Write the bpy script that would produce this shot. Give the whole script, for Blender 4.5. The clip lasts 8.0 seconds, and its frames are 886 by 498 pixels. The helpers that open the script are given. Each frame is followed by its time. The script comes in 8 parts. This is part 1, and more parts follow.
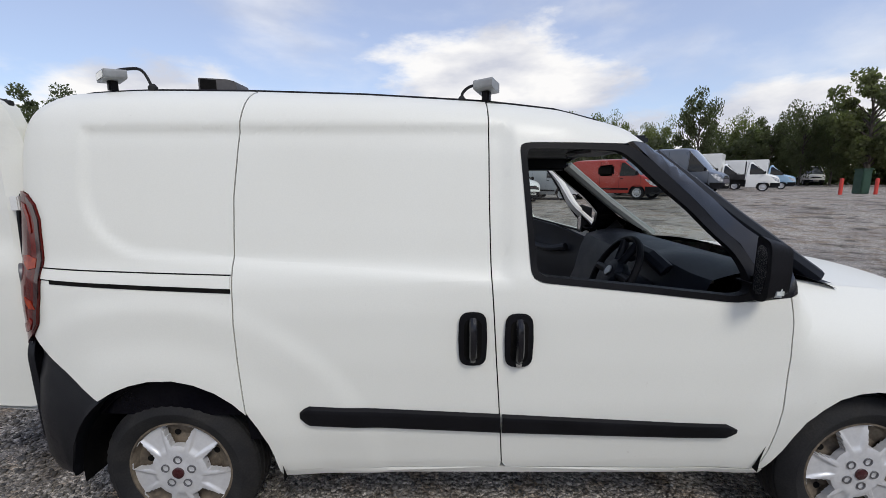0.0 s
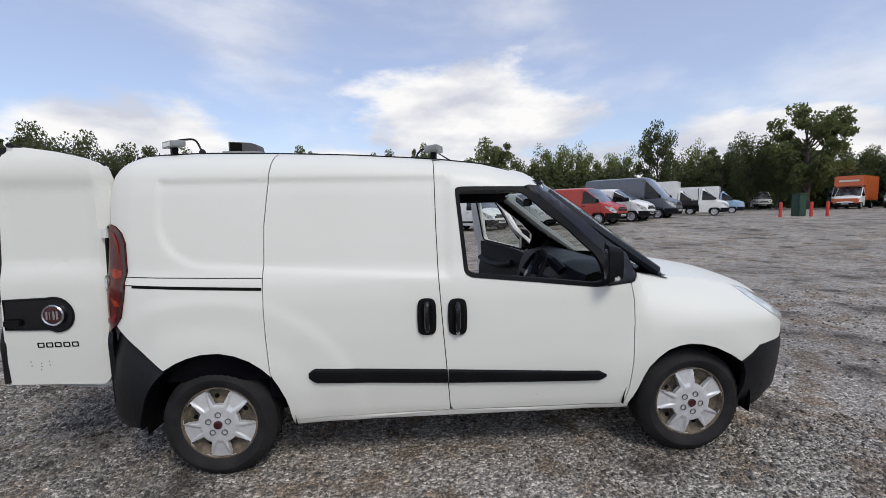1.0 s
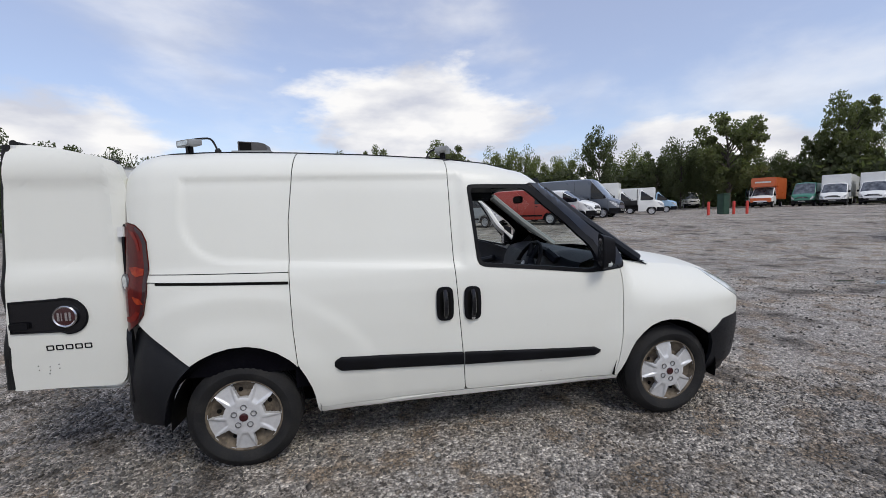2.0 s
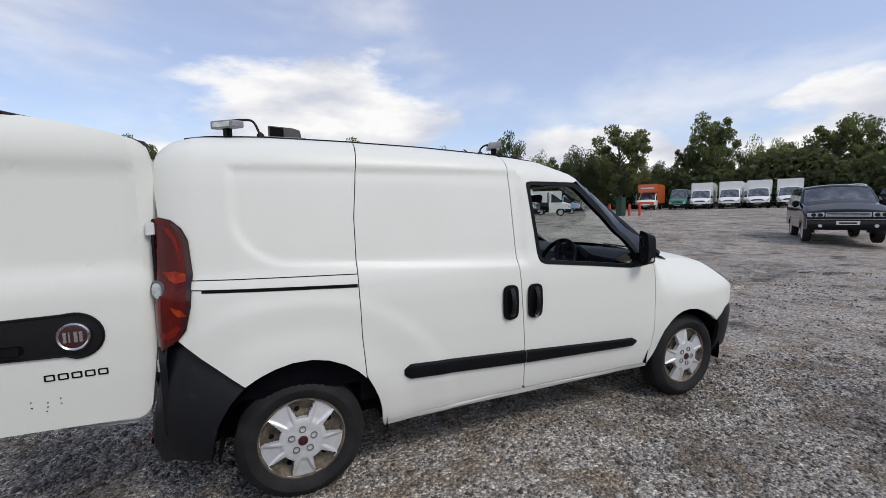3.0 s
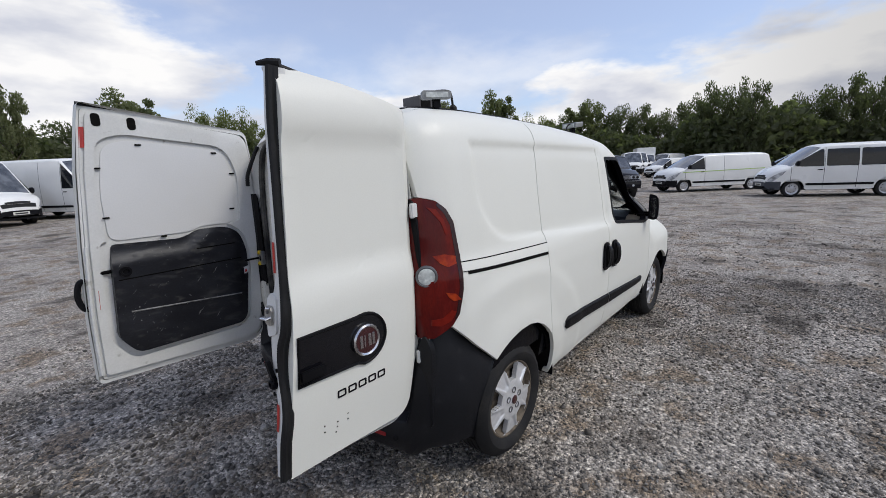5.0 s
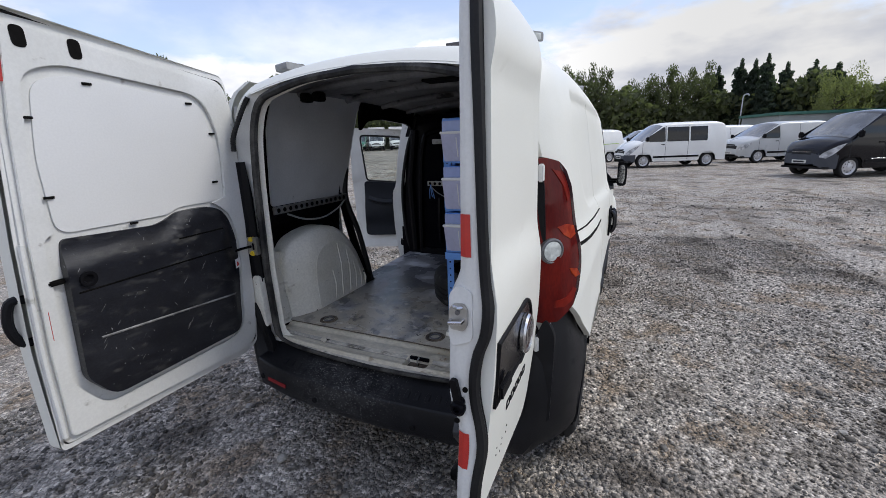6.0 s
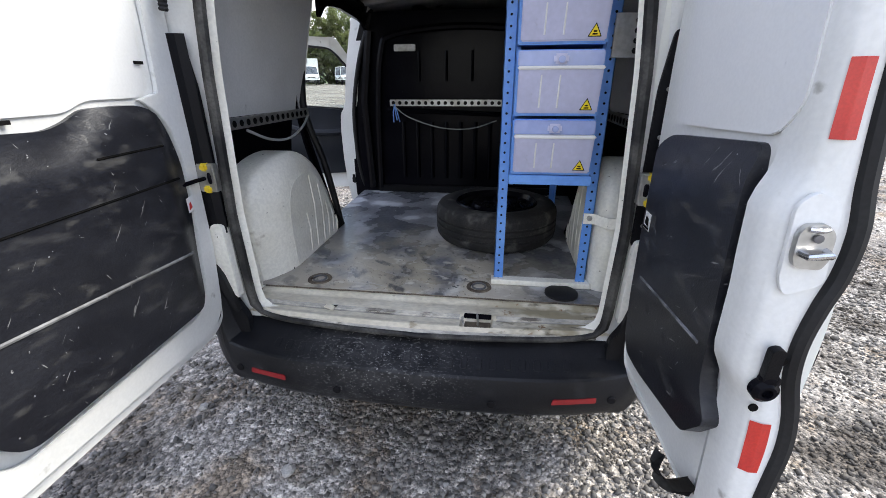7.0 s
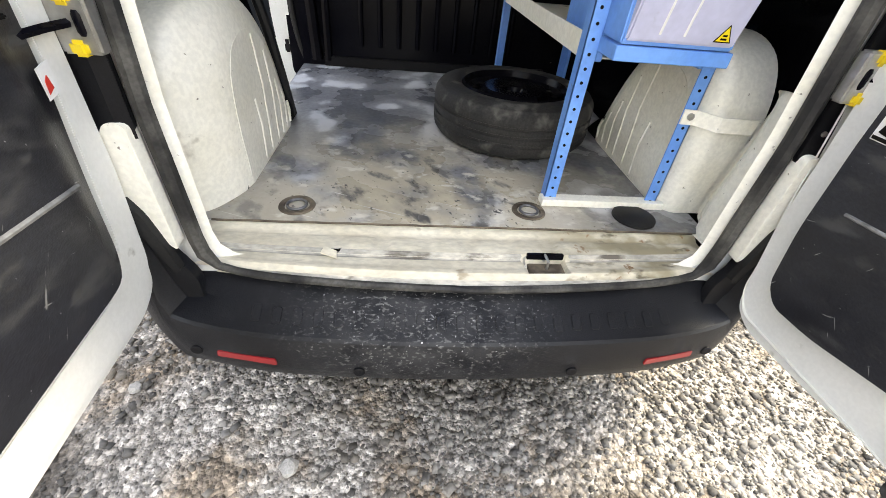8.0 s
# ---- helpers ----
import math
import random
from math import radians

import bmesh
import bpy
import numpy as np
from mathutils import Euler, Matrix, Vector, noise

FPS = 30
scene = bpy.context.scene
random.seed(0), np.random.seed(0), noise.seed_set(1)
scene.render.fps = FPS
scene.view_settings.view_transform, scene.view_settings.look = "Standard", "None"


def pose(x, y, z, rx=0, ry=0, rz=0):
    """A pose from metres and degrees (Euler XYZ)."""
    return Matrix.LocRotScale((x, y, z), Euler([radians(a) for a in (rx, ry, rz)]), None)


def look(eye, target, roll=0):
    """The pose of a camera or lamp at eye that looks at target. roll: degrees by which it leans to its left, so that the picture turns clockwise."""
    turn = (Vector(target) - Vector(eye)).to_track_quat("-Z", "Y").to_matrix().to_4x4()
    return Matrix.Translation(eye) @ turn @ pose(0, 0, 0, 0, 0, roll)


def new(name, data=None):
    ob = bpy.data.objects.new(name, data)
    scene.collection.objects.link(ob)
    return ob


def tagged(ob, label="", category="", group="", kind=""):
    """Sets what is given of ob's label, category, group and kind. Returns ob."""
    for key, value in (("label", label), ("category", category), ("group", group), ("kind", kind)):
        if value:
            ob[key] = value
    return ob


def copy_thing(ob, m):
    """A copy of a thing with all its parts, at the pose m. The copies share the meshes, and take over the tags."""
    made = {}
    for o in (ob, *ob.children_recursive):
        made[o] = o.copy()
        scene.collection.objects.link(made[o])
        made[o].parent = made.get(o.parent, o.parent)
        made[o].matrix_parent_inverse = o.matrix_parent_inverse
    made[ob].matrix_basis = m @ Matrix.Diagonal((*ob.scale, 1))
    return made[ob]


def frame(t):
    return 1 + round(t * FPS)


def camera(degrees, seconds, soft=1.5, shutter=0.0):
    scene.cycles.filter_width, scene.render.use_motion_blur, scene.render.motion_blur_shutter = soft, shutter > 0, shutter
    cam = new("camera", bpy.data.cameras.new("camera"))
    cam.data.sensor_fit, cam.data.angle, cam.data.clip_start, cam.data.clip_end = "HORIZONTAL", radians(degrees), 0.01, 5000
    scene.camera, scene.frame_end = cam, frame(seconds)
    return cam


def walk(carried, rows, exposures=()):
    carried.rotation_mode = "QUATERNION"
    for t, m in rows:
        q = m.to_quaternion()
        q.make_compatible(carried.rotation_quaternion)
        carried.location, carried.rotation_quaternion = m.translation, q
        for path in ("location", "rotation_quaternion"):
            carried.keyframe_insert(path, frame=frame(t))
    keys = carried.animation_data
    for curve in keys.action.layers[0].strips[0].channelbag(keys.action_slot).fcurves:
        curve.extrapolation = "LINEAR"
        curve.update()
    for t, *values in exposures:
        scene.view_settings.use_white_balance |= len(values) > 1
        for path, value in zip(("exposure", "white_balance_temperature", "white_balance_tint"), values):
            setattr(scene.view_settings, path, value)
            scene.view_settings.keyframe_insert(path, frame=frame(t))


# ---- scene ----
cam = camera(94.9, 8.0, soft=0.7)
PATH = [
    (0, (1.089, -2.333, 1.477), (1.075, -0.361, 1.146), -0.2),
    (0.5, (1.125, -2.784, 1.482), (1.18, -0.797, 1.261), -0.6),
    (1, (1.169, -3.109, 1.483), (1.273, -1.12, 1.294), -1.2),
    (1.5, (1.077, -3.287, 1.466), (1.27, -1.305, 1.289), -1.4),
    (1.7, (0.968, -3.31, 1.453), (1.209, -1.333, 1.273), -1.6),
    (2.8, (0.135, -2.997, 1.459), (0.806, -1.122, 1.267), -1.4),
    (3, (-0.06, -2.941, 1.456), (0.688, -1.096, 1.261), -1.2),
    (3.5, (-0.521, -2.829, 1.496), (0.413, -1.073, 1.287), -1.0),
    (4, (-0.966, -2.57, 1.529), (0.157, -0.933, 1.283), -1.1),
    (4.5, (-1.432, -2.296, 1.531), (-0.131, -0.808, 1.227), -1.6),
    (4.7, (-1.583, -2.178, 1.562), (-0.212, -0.761, 1.228), -1.8),
    (5.8, (-2.0, -1.16, 1.492), (-0.287, -0.244, 1.018), -2.1),
    (6, (-2.008, -1.015, 1.503), (-0.247, -0.21, 1.001), -2.0),
    (6.5, (-1.915, -0.627, 1.439), (-0.079, -0.111, 0.838), -1.4),
    (7, (-1.776, -0.252, 1.323), (0.054, 0.003, 0.558), -0.3),
    (7.5, (-1.555, 0.005, 1.258), (0.192, 0.007, 0.284), 1.9),
    (8, (-1.332, 0.161, 1.187), (0.242, -0.026, -0.032), 5.6),
]
walk(cam, [(t, look(eye, target, roll)) for t, eye, target, roll in PATH],
     [(0, 0.04, 6500, 9), (4.7, 0.04, 6480, 9), (5.8, 0.25, 6450, 9), (6.5, 0.75, 6400, 8), (7, 1.58, 6650, 7), (7.5, 2.35, 7500, 4), (8, 2.65, 8000, 4)])

# ---- light ----
SUN_HEIGHT, SUN_TURN = 50.0, 152.0
sun_data = bpy.data.lights.new("sun", "SUN")
sun_data.energy, sun_data.angle, sun_data.color = 1.75, radians(20), (1.0, 0.95, 0.87)
sun = new("sun", sun_data)
sun.rotation_euler = (radians(90 - SUN_HEIGHT), 0, radians(180 - SUN_TURN))

world = bpy.data.worlds.new("sky")
scene.world = world
world.use_nodes = True
wn, wl = world.node_tree.nodes, world.node_tree.links
wn.clear()


def wnode(kind, **values):
    n = wn.new(kind)
    for key, value in values.items():
        n.inputs[key].default_value = value
    return n


def wmath(op, a, b=None, clamp=False):
    n = wn.new("ShaderNodeMath")
    n.operation, n.use_clamp = op, clamp
    for i, v in enumerate((a, b)):
        if v is None:
            continue
        if isinstance(v, (int, float)):
            n.inputs[i].default_value = v
        else:
            wl.new(v, n.inputs[i])
    return n.outputs[0]


sky = wn.new("ShaderNodeTexSky")
sky.sky_type, sky.sun_disc = "NISHITA", False
sky.sun_elevation, sky.sun_rotation = radians(SUN_HEIGHT), radians(SUN_TURN)
sky.air_density, sky.dust_density, sky.ozone_density = 1.0, 0.6, 4.0
way = wn.new("ShaderNodeTexCoord")
split = wn.new("ShaderNodeSeparateXYZ")
wl.new(way.outputs["Generated"], split.inputs[0])
flat = wn.new("ShaderNodeCombineXYZ")
wl.new(split.outputs[0], flat.inputs[0])
wl.new(split.outputs[1], flat.inputs[1])
wl.new(wmath("MULTIPLY", split.outputs[2], 2.6), flat.inputs[2])
place_at = wn.new("ShaderNodeMapping")
place_at.inputs["Location"].default_value = (3.7, 1.2, 0.4)
wl.new(flat.outputs[0], place_at.inputs[0])
cloud = wnode("ShaderNodeTexNoise", Scale=1.9, Detail=10.0, Roughness=0.54, Distortion=0.15)
wl.new(place_at.outputs[0], cloud.inputs["Vector"])
lift = wmath("MULTIPLY", wmath("SUBTRACT", 0.36, split.outputs[2]), 0.72)
high = wnode("ShaderNodeMapRange", **{"From Min": 0.515, "From Max": 0.635})
high.interpolation_type = "SMOOTHSTEP"
wl.new(wmath("ADD", cloud.outputs[0], lift), high.inputs["Value"])
# heaps of cloud round the horizon: bearing, height over the horizon, half width, half height (degrees)
HEAPS = [(86, 13.5, 17, 7.6), (77, 12, 12, 6), (122, 8.5, 13, 4.6), (48, 6.5, 14, 4.6), (14, 6.5, 22, 7.6), (-10, 7, 24, 8.6), (-35, 9, 22, 8),
         (152, 12, 16, 7), (-168, 14, 22, 8), (-132, 12, 18, 6.5), (-98, 14, 20, 8), (-66, 12, 15, 7)]
bearing = wmath("MULTIPLY", wmath("ARCTAN2", split.outputs[1], split.outputs[0]), 57.29578)
height = wmath("MULTIPLY", wmath("ARCSINE", split.outputs[2]), 57.29578)
where = wn.new("ShaderNodeCombineXYZ")
wl.new(bearing, where.inputs[0])
wl.new(height, where.inputs[1])
field = wmath("SUBTRACT", 1.0, wmath("DIVIDE", height, 9.5))
for b0, h0, bw, hw in HEAPS:
    off, squeeze, far_off = wn.new("ShaderNodeVectorMath"), wn.new("ShaderNodeVectorMath"), wn.new("ShaderNodeVectorMath")
    off.operation, squeeze.operation, far_off.operation = "SUBTRACT", "MULTIPLY", "LENGTH"
    off.inputs[1].default_value, squeeze.inputs[1].default_value = (b0, h0, 0), (1 / bw, 1 / hw, 0)
    wl.new(where.outputs[0], off.inputs[0])
    wl.new(off.outputs[0], squeeze.inputs[0])
    wl.new(squeeze.outputs[0], far_off.inputs[0])
    field = wmath("MAXIMUM", field, wmath("SUBTRACT", 1.0, far_off.outputs["Value"]))
puff = wnode("ShaderNodeTexNoise", Scale=5.2, Detail=9.0, Roughness=0.56, Distortion=0.1)
wl.new(place_at.outputs[0], puff.inputs["Vector"])
low = wnode("ShaderNodeMapRange", **{"From Min": 0.0, "From Max": 0.50})
low.interpolation_type = "SMOOTHSTEP"
wl.new(wmath("ADD", field, wmath("MULTIPLY", wmath("SUBTRACT", puff.outputs[0], 0.47), 1.9)), low.inputs["Value"])
above = wnode("ShaderNodeMapRange", **{"From Min": 30.0, "From Max": 42.0})
wl.new(height, above.inputs["Value"])
thin = wnode("ShaderNodeMapRange", **{"From Min": 0.46, "From Max": 0.70, "To Max": 0.55})
thin.interpolation_type = "SMOOTHSTEP"
wl.new(cloud.outputs[0], thin.inputs["Value"])
cover = wmath("MAXIMUM", wmath("MAXIMUM", low.outputs[0], thin.outputs[0]), wmath("MULTIPLY", high.outputs[0], above.outputs[0]))
shade = wnode("ShaderNodeTexNoise", Scale=4.6, Detail=7.0, Roughness=0.5)
wl.new(place_at.outputs[0], shade.inputs["Vector"])
tone = wn.new("ShaderNodeValToRGB")
tone.color_ramp.elements[0].position, tone.color_ramp.elements[0].color = 0.36, (0.64, 0.66, 0.75, 1)
tone.color_ramp.elements[1].position, tone.color_ramp.elements[1].color = 0.56, (1.0, 0.985, 0.985, 1)
wl.new(shade.outputs[0], tone.inputs[0])
blue, white = wn.new("ShaderNodeBackground"), wn.new("ShaderNodeBackground")
blue.inputs["Strength"].default_value = 0.15
veil = wn.new("ShaderNodeMixRGB")
veil.inputs[0].default_value, veil.inputs[2].default_value = 0.33, (5.3, 5.3, 6.6, 1)
wl.new(sky.outputs[0], veil.inputs[1])
wl.new(veil.outputs[0], blue.inputs[0])
bank_of = wnode("ShaderNodeMapRange", **{"From Min": -8.0, "From Max": 22.0, "To Min": 0.66, "To Max": 1.0})
bank_of.interpolation_type = "SMOOTHSTEP"
wl.new(bearing, bank_of.inputs["Value"])
back_again = wnode("ShaderNodeMapRange", **{"From Min": -80.0, "From Max": -50.0, "To Min": 1.0, "To Max": 0.0})
wl.new(bearing, back_again.inputs["Value"])
wl.new(tone.outputs[0], white.inputs[0])
wl.new(wmath("MULTIPLY", wmath("MAXIMUM", bank_of.outputs[0], back_again.outputs[0]), 0.955), white.inputs["Strength"])
mix = wn.new("ShaderNodeMixShader")
wl.new(cover, mix.inputs[0])
wl.new(blue.outputs[0], mix.inputs[1])
wl.new(white.outputs[0], mix.inputs[2])
wl.new(mix.outputs[0], wn.new("ShaderNodeOutputWorld").inputs[0])


# ---- materials ----
def mat(name, color, rough=0.5, metal=0.0, second=None, amount=0.3, scale=3.0, grain=0.06, fine=60.0, bump=0.0, bump_scale=80.0,
        dirt=None, dirt_scale=9.0, dirt_at=0.58, dirt_width=0.12, coat=0.0, glass=0.0, stretch=None, vary=0.0, gloss_var=0.1, spec=0.5, marks=(), near=None):
    """A surface with colour changes at two scales, optional dirt with ragged edges, fine relief and uneven gloss."""
    m = bpy.data.materials.new(name)
    m.use_nodes = True
    nt, ln = m.node_tree.nodes, m.node_tree.links
    b = nt["Principled BSDF"]
    co = nt.new("ShaderNodeTexCoord").outputs["Object"]
    if stretch:
        mp = nt.new("ShaderNodeMapping")
        mp.inputs["Scale"].default_value = stretch
        ln.new(co, mp.inputs[0])
        co = mp.outputs[0]

    def noise_at(s, detail=5.0):
        n = nt.new("ShaderNodeTexNoise")
        n.inputs["Scale"].default_value, n.inputs["Detail"].default_value = s, detail
        ln.new(co, n.inputs["Vector"])
        return n.outputs[0]

    def blend(kind, fac, a, c):
        n = nt.new("ShaderNodeMixRGB")
        n.blend_type = kind
        for slot, v in zip((0, 1, 2), (fac, a, c)):
            if isinstance(v, (int, float)):
                n.inputs[slot].default_value = v
            elif isinstance(v, tuple):
                n.inputs[slot].default_value = (*v, 1)
            else:
                ln.new(v, n.inputs[slot])
        return n.outputs[0]

    def ranged(v, a, c, lo=0.0, hi=1.0):
        n = nt.new("ShaderNodeMapRange")
        n.interpolation_type = "SMOOTHSTEP"
        for key, value in (("From Min", a), ("From Max", c), ("To Min", lo), ("To Max", hi)):
            n.inputs[key].default_value = value
        ln.new(v, n.inputs["Value"])
        return n.outputs[0]

    big, small = noise_at(scale), noise_at(fine, 3.0)
    second = second or tuple(c * 0.7 for c in color)
    out = blend("MIX", ranged(big, 0.35, 0.7, 0.0, amount), color, second)
    if grain:
        out = blend("MULTIPLY", 1.0, out, blend("MIX", ranged(small, 0.3, 0.7), (1 - grain,) * 3, (1 + grain,) * 3))
    if vary:
        rnd = nt.new("ShaderNodeObjectInfo").outputs["Random"]
        out = blend("MULTIPLY", 1.0, out, blend("MIX", rnd, (1 - vary,) * 3, (1 + vary,) * 3))
    rough_out = ranged(big, 0.3, 0.7, max(0.02, rough - gloss_var * rough), min(1, rough + gloss_var * rough))
    if dirt:
        spots = ranged(noise_at(dirt_scale, 9.0), dirt_at, dirt_at + dirt_width)
        out = blend("MIX", spots, out, dirt)
        rough_out = blend("MIX", spots, rough_out, (0.85,) * 3)
    gate = None
    if near:
        far = nt.new("ShaderNodeVectorMath")
        far.operation = "DISTANCE"
        far.inputs[1].default_value = near[0]
        ln.new(nt.new("ShaderNodeTexCoord").outputs["Object"], far.inputs[0])
        gate = ranged(far.outputs["Value"], near[1], near[2], 1.0, 0.0)
    for tint, m_scale, m_at, m_width, m_stretch, m_turn in marks:
        mp = nt.new("ShaderNodeMapping")
        mp.inputs["Rotation"].default_value, mp.inputs["Scale"].default_value = [radians(a) for a in m_turn], m_stretch
        mp.vector_type = "TEXTURE"
        ln.new(nt.new("ShaderNodeTexCoord").outputs["Object"], mp.inputs[0])
        n = nt.new("ShaderNodeTexNoise")
        n.inputs["Scale"].default_value, n.inputs["Detail"].default_value = m_scale, 4.0
        ln.new(mp.outputs[0], n.inputs["Vector"])
        amount_here = ranged(n.outputs[0], m_at, m_at + m_width)
        if gate:
            amount_here = blend("MULTIPLY", 1.0, amount_here, gate)
        out = blend("MIX", amount_here, out, tint)
    ln.new(out, b.inputs["Base Color"])
    ln.new(rough_out, b.inputs["Roughness"])
    b.inputs["Specular IOR Level"].default_value = spec
    b.inputs["Metallic"].default_value = metal
    b.inputs["Coat Weight"].default_value = coat
    b.inputs["Coat Roughness"].default_value = 0.06
    b.inputs["Transmission Weight"].default_value = glass
    if bump:
        n = nt.new("ShaderNodeBump")
        n.inputs["Strength"].default_value, n.inputs["Distance"].default_value = bump, 0.01
        ln.new(noise_at(bump_scale, 4.0), n.inputs["Height"])
        ln.new(n.outputs[0], b.inputs["Normal"])
    return m


PAINT = mat("white_paint", (0.74, 0.74, 0.68), 0.40, spec=0.32, second=(0.715, 0.712, 0.65), amount=0.6, scale=1.5, grain=0.012, fine=200, coat=0.04,
            dirt=(0.62, 0.60, 0.55), dirt_scale=24, dirt_at=0.72, dirt_width=0.1)
PAINT_IN = mat("white_inner_paint", (0.69, 0.69, 0.67), 0.4, second=(0.58, 0.58, 0.55), amount=0.6, scale=5, grain=0.03, fine=120,
               dirt=(0.36, 0.35, 0.32), dirt_scale=16, dirt_at=0.66, dirt_width=0.1)
CREAM = mat("cream_inner_paint", (0.80, 0.78, 0.70), 0.45, second=(0.70, 0.67, 0.56), amount=0.6, scale=6, grain=0.06, fine=90, bump=0.1, bump_scale=14,
            dirt=(0.36, 0.32, 0.24), dirt_scale=11, dirt_at=0.65, dirt_width=0.14, marks=[((0.20, 0.18, 0.15), 60, 0.70, 0.05, (1, 1, 1), (0, 0, 0))])
SILL = mat("worn_sill_paint", (0.66, 0.615, 0.50), 0.5, second=(0.54, 0.49, 0.38), amount=0.8, scale=7, grain=0.10, fine=70, bump=0.15, bump_scale=30,
           dirt=(0.34, 0.29, 0.21), dirt_scale=16, dirt_at=0.64, dirt_width=0.10, stretch=(1.6, 0.7, 1), near=((-0.50, -0.52, 0.55), 0.10, 0.45),
           marks=[((0.30, 0.26, 0.17), 12, 0.40, 0.2, (1, 1.6, 1), (0, 0, 0)), ((0.14, 0.12, 0.08), 24, 0.56, 0.12, (0.8, 1.6, 1), (0, 0, 0)), ((0.22, 0.12, 0.05), 30, 0.62, 0.08, (1, 1, 1), (0, 0, 0))])
SILL_STEP = mat("grimy_sill_step", (0.30, 0.29, 0.26), 0.6, second=(0.58, 0.54, 0.46), amount=1.0, scale=10, grain=0.2, fine=90, stretch=(1.5, 0.5, 1),
                dirt=(0.12, 0.105, 0.085), dirt_scale=18, dirt_at=0.54, dirt_width=0.12)
BOARD = mat("white_board", (0.69, 0.69, 0.68), 0.5, second=(0.64, 0.64, 0.63), amount=0.5, scale=3, grain=0.02, fine=150,
            dirt=(0.5, 0.5, 0.5), dirt_scale=30, dirt_at=0.73)
# white-painted roof metal inside; its shade is put into this grey colour
ROOF_IN = mat("shade_grey_roof_paint", (0.26, 0.26, 0.265), 0.6, second=(0.12, 0.12, 0.125), amount=1.0, scale=3, grain=0.1, dirt=(0.03, 0.03, 0.03), dirt_scale=5, dirt_at=0.60, dirt_width=0.06)
WALLBOARD = mat("grey_wall_board", (0.62, 0.62, 0.62), 0.6, second=(0.54, 0.54, 0.54), amount=0.6, scale=4, grain=0.04, fine=120,
                dirt=(0.25, 0.25, 0.25), dirt_scale=20, dirt_at=0.68)
PLASTIC = mat("black_textured_plastic", (0.004, 0.004, 0.005), 0.5, spec=0.14, second=(0.008, 0.008, 0.010), amount=0.8, scale=4, grain=0.15, fine=160, bump=0.12, bump_scale=350)
BUMPER = mat("scuffed_bumper_plastic", (0.007, 0.0075, 0.0095), 0.44, spec=0.24, second=(0.011, 0.0115, 0.014), amount=0.9, scale=3.5, grain=0.18, fine=150, bump=0.15, bump_scale=300,
             dirt=(0.024, 0.024, 0.026), dirt_scale=14, dirt_at=0.60, dirt_width=0.2, near=((-0.64, 0.12, 0.48), 0.05, 0.40),
             marks=[((0.034, 0.034, 0.036), 20, 0.36, 0.30, (1, 1.3, 1), (0, 0, 0)), ((0.14, 0.14, 0.136), 120, 0.54, 0.18, (0.8, 1.6, 1), (0, 0, 0)), ((0.40, 0.40, 0.39), 150, 0.665, 0.05, (1, 1, 1), (0, 0, 0)), ((0.30, 0.30, 0.29), 60, 0.715, 0.05, (1, 1.6, 1), (0, 0, 0)), ((0.20, 0.20, 0.20), 34, 0.69, 0.05, (2.5, 0.25, 0.6), (0, 0, 40))])
TRIM = mat("scratched_door_trim", (0.010, 0.0105, 0.014), 0.38, spec=0.45, second=(0.018, 0.019, 0.024), amount=1.0, scale=5, grain=0.2, fine=110, bump=0.1, bump_scale=200,
           dirt=(0.055, 0.054, 0.052), dirt_scale=12, dirt_at=0.58, dirt_width=0.2, stretch=(1, 1, 2.2),
           marks=[((0.045, 0.045, 0.047), 14, 0.55, 0.2, (1.8, 1, 0.6), (0, 8, 0)), ((0.20, 0.20, 0.195), 26, 0.705, 0.03, (2.0, 1, 0.22), (0, 18, 0)), ((0.22, 0.22, 0.215), 24, 0.715, 0.03, (0.22, 1, 1.6), (0, -28, 0)), ((0.18, 0.18, 0.175), 30, 0.705, 0.03, (2.2, 1, 0.2), (0, -50, 0)), ((0.24, 0.24, 0.24), 80, 0.715, 0.03, (1, 1, 1), (0, 0, 0))])
RUBBER = mat("black_rubber", (0.007, 0.007, 0.008), 0.62, spec=0.3, second=(0.016, 0.016, 0.016), amount=0.8, scale=12, grain=0.2, fine=150)
WORN_RUBBER = mat("worn_seal_rubber", (0.014, 0.014, 0.015), 0.6, spec=0.25, second=(0.085, 0.082, 0.075), amount=1.0, scale=11, grain=0.2, fine=120)
TYRE = mat("tyre_rubber", (0.009, 0.009, 0.010), 0.78, spec=0.3, second=(0.022, 0.021, 0.020), amount=0.9, scale=9, grain=0.2, fine=140, bump=0.1, bump_scale=120,
           dirt=(0.055, 0.052, 0.046), dirt_scale=18, dirt_at=0.68, dirt_width=0.2)
ALLOY = mat("silver_wheel_paint", (0.66, 0.66, 0.66), 0.34, 0.35, second=(0.54, 0.54, 0.55), amount=0.5, scale=12, grain=0.04, dirt=(0.22, 0.20, 0.18), dirt_scale=40, dirt_at=0.70)
DUSTY_TYRE = mat("dusty_tyre_rubber", (0.014, 0.014, 0.015), 0.78, spec=0.3, second=(0.032, 0.031, 0.030), amount=0.9, scale=9, grain=0.2, fine=140, bump=0.1, bump_scale=120,
                 dirt=(0.10, 0.097, 0.09), dirt_scale=14, dirt_at=0.52, dirt_width=0.22)
REFLECTOR = mat("dark_red_reflector", (0.26, 0.016, 0.020), 0.3, second=(0.20, 0.014, 0.016), amount=0.6, scale=20, grain=0.1, fine=300)
RUST = mat("rusty_steel_wheel", (0.15, 0.12, 0.085), 0.7, 0.1, second=(0.05, 0.038, 0.028), amount=0.9, scale=18, grain=0.2, bump=0.2, bump_scale=70)
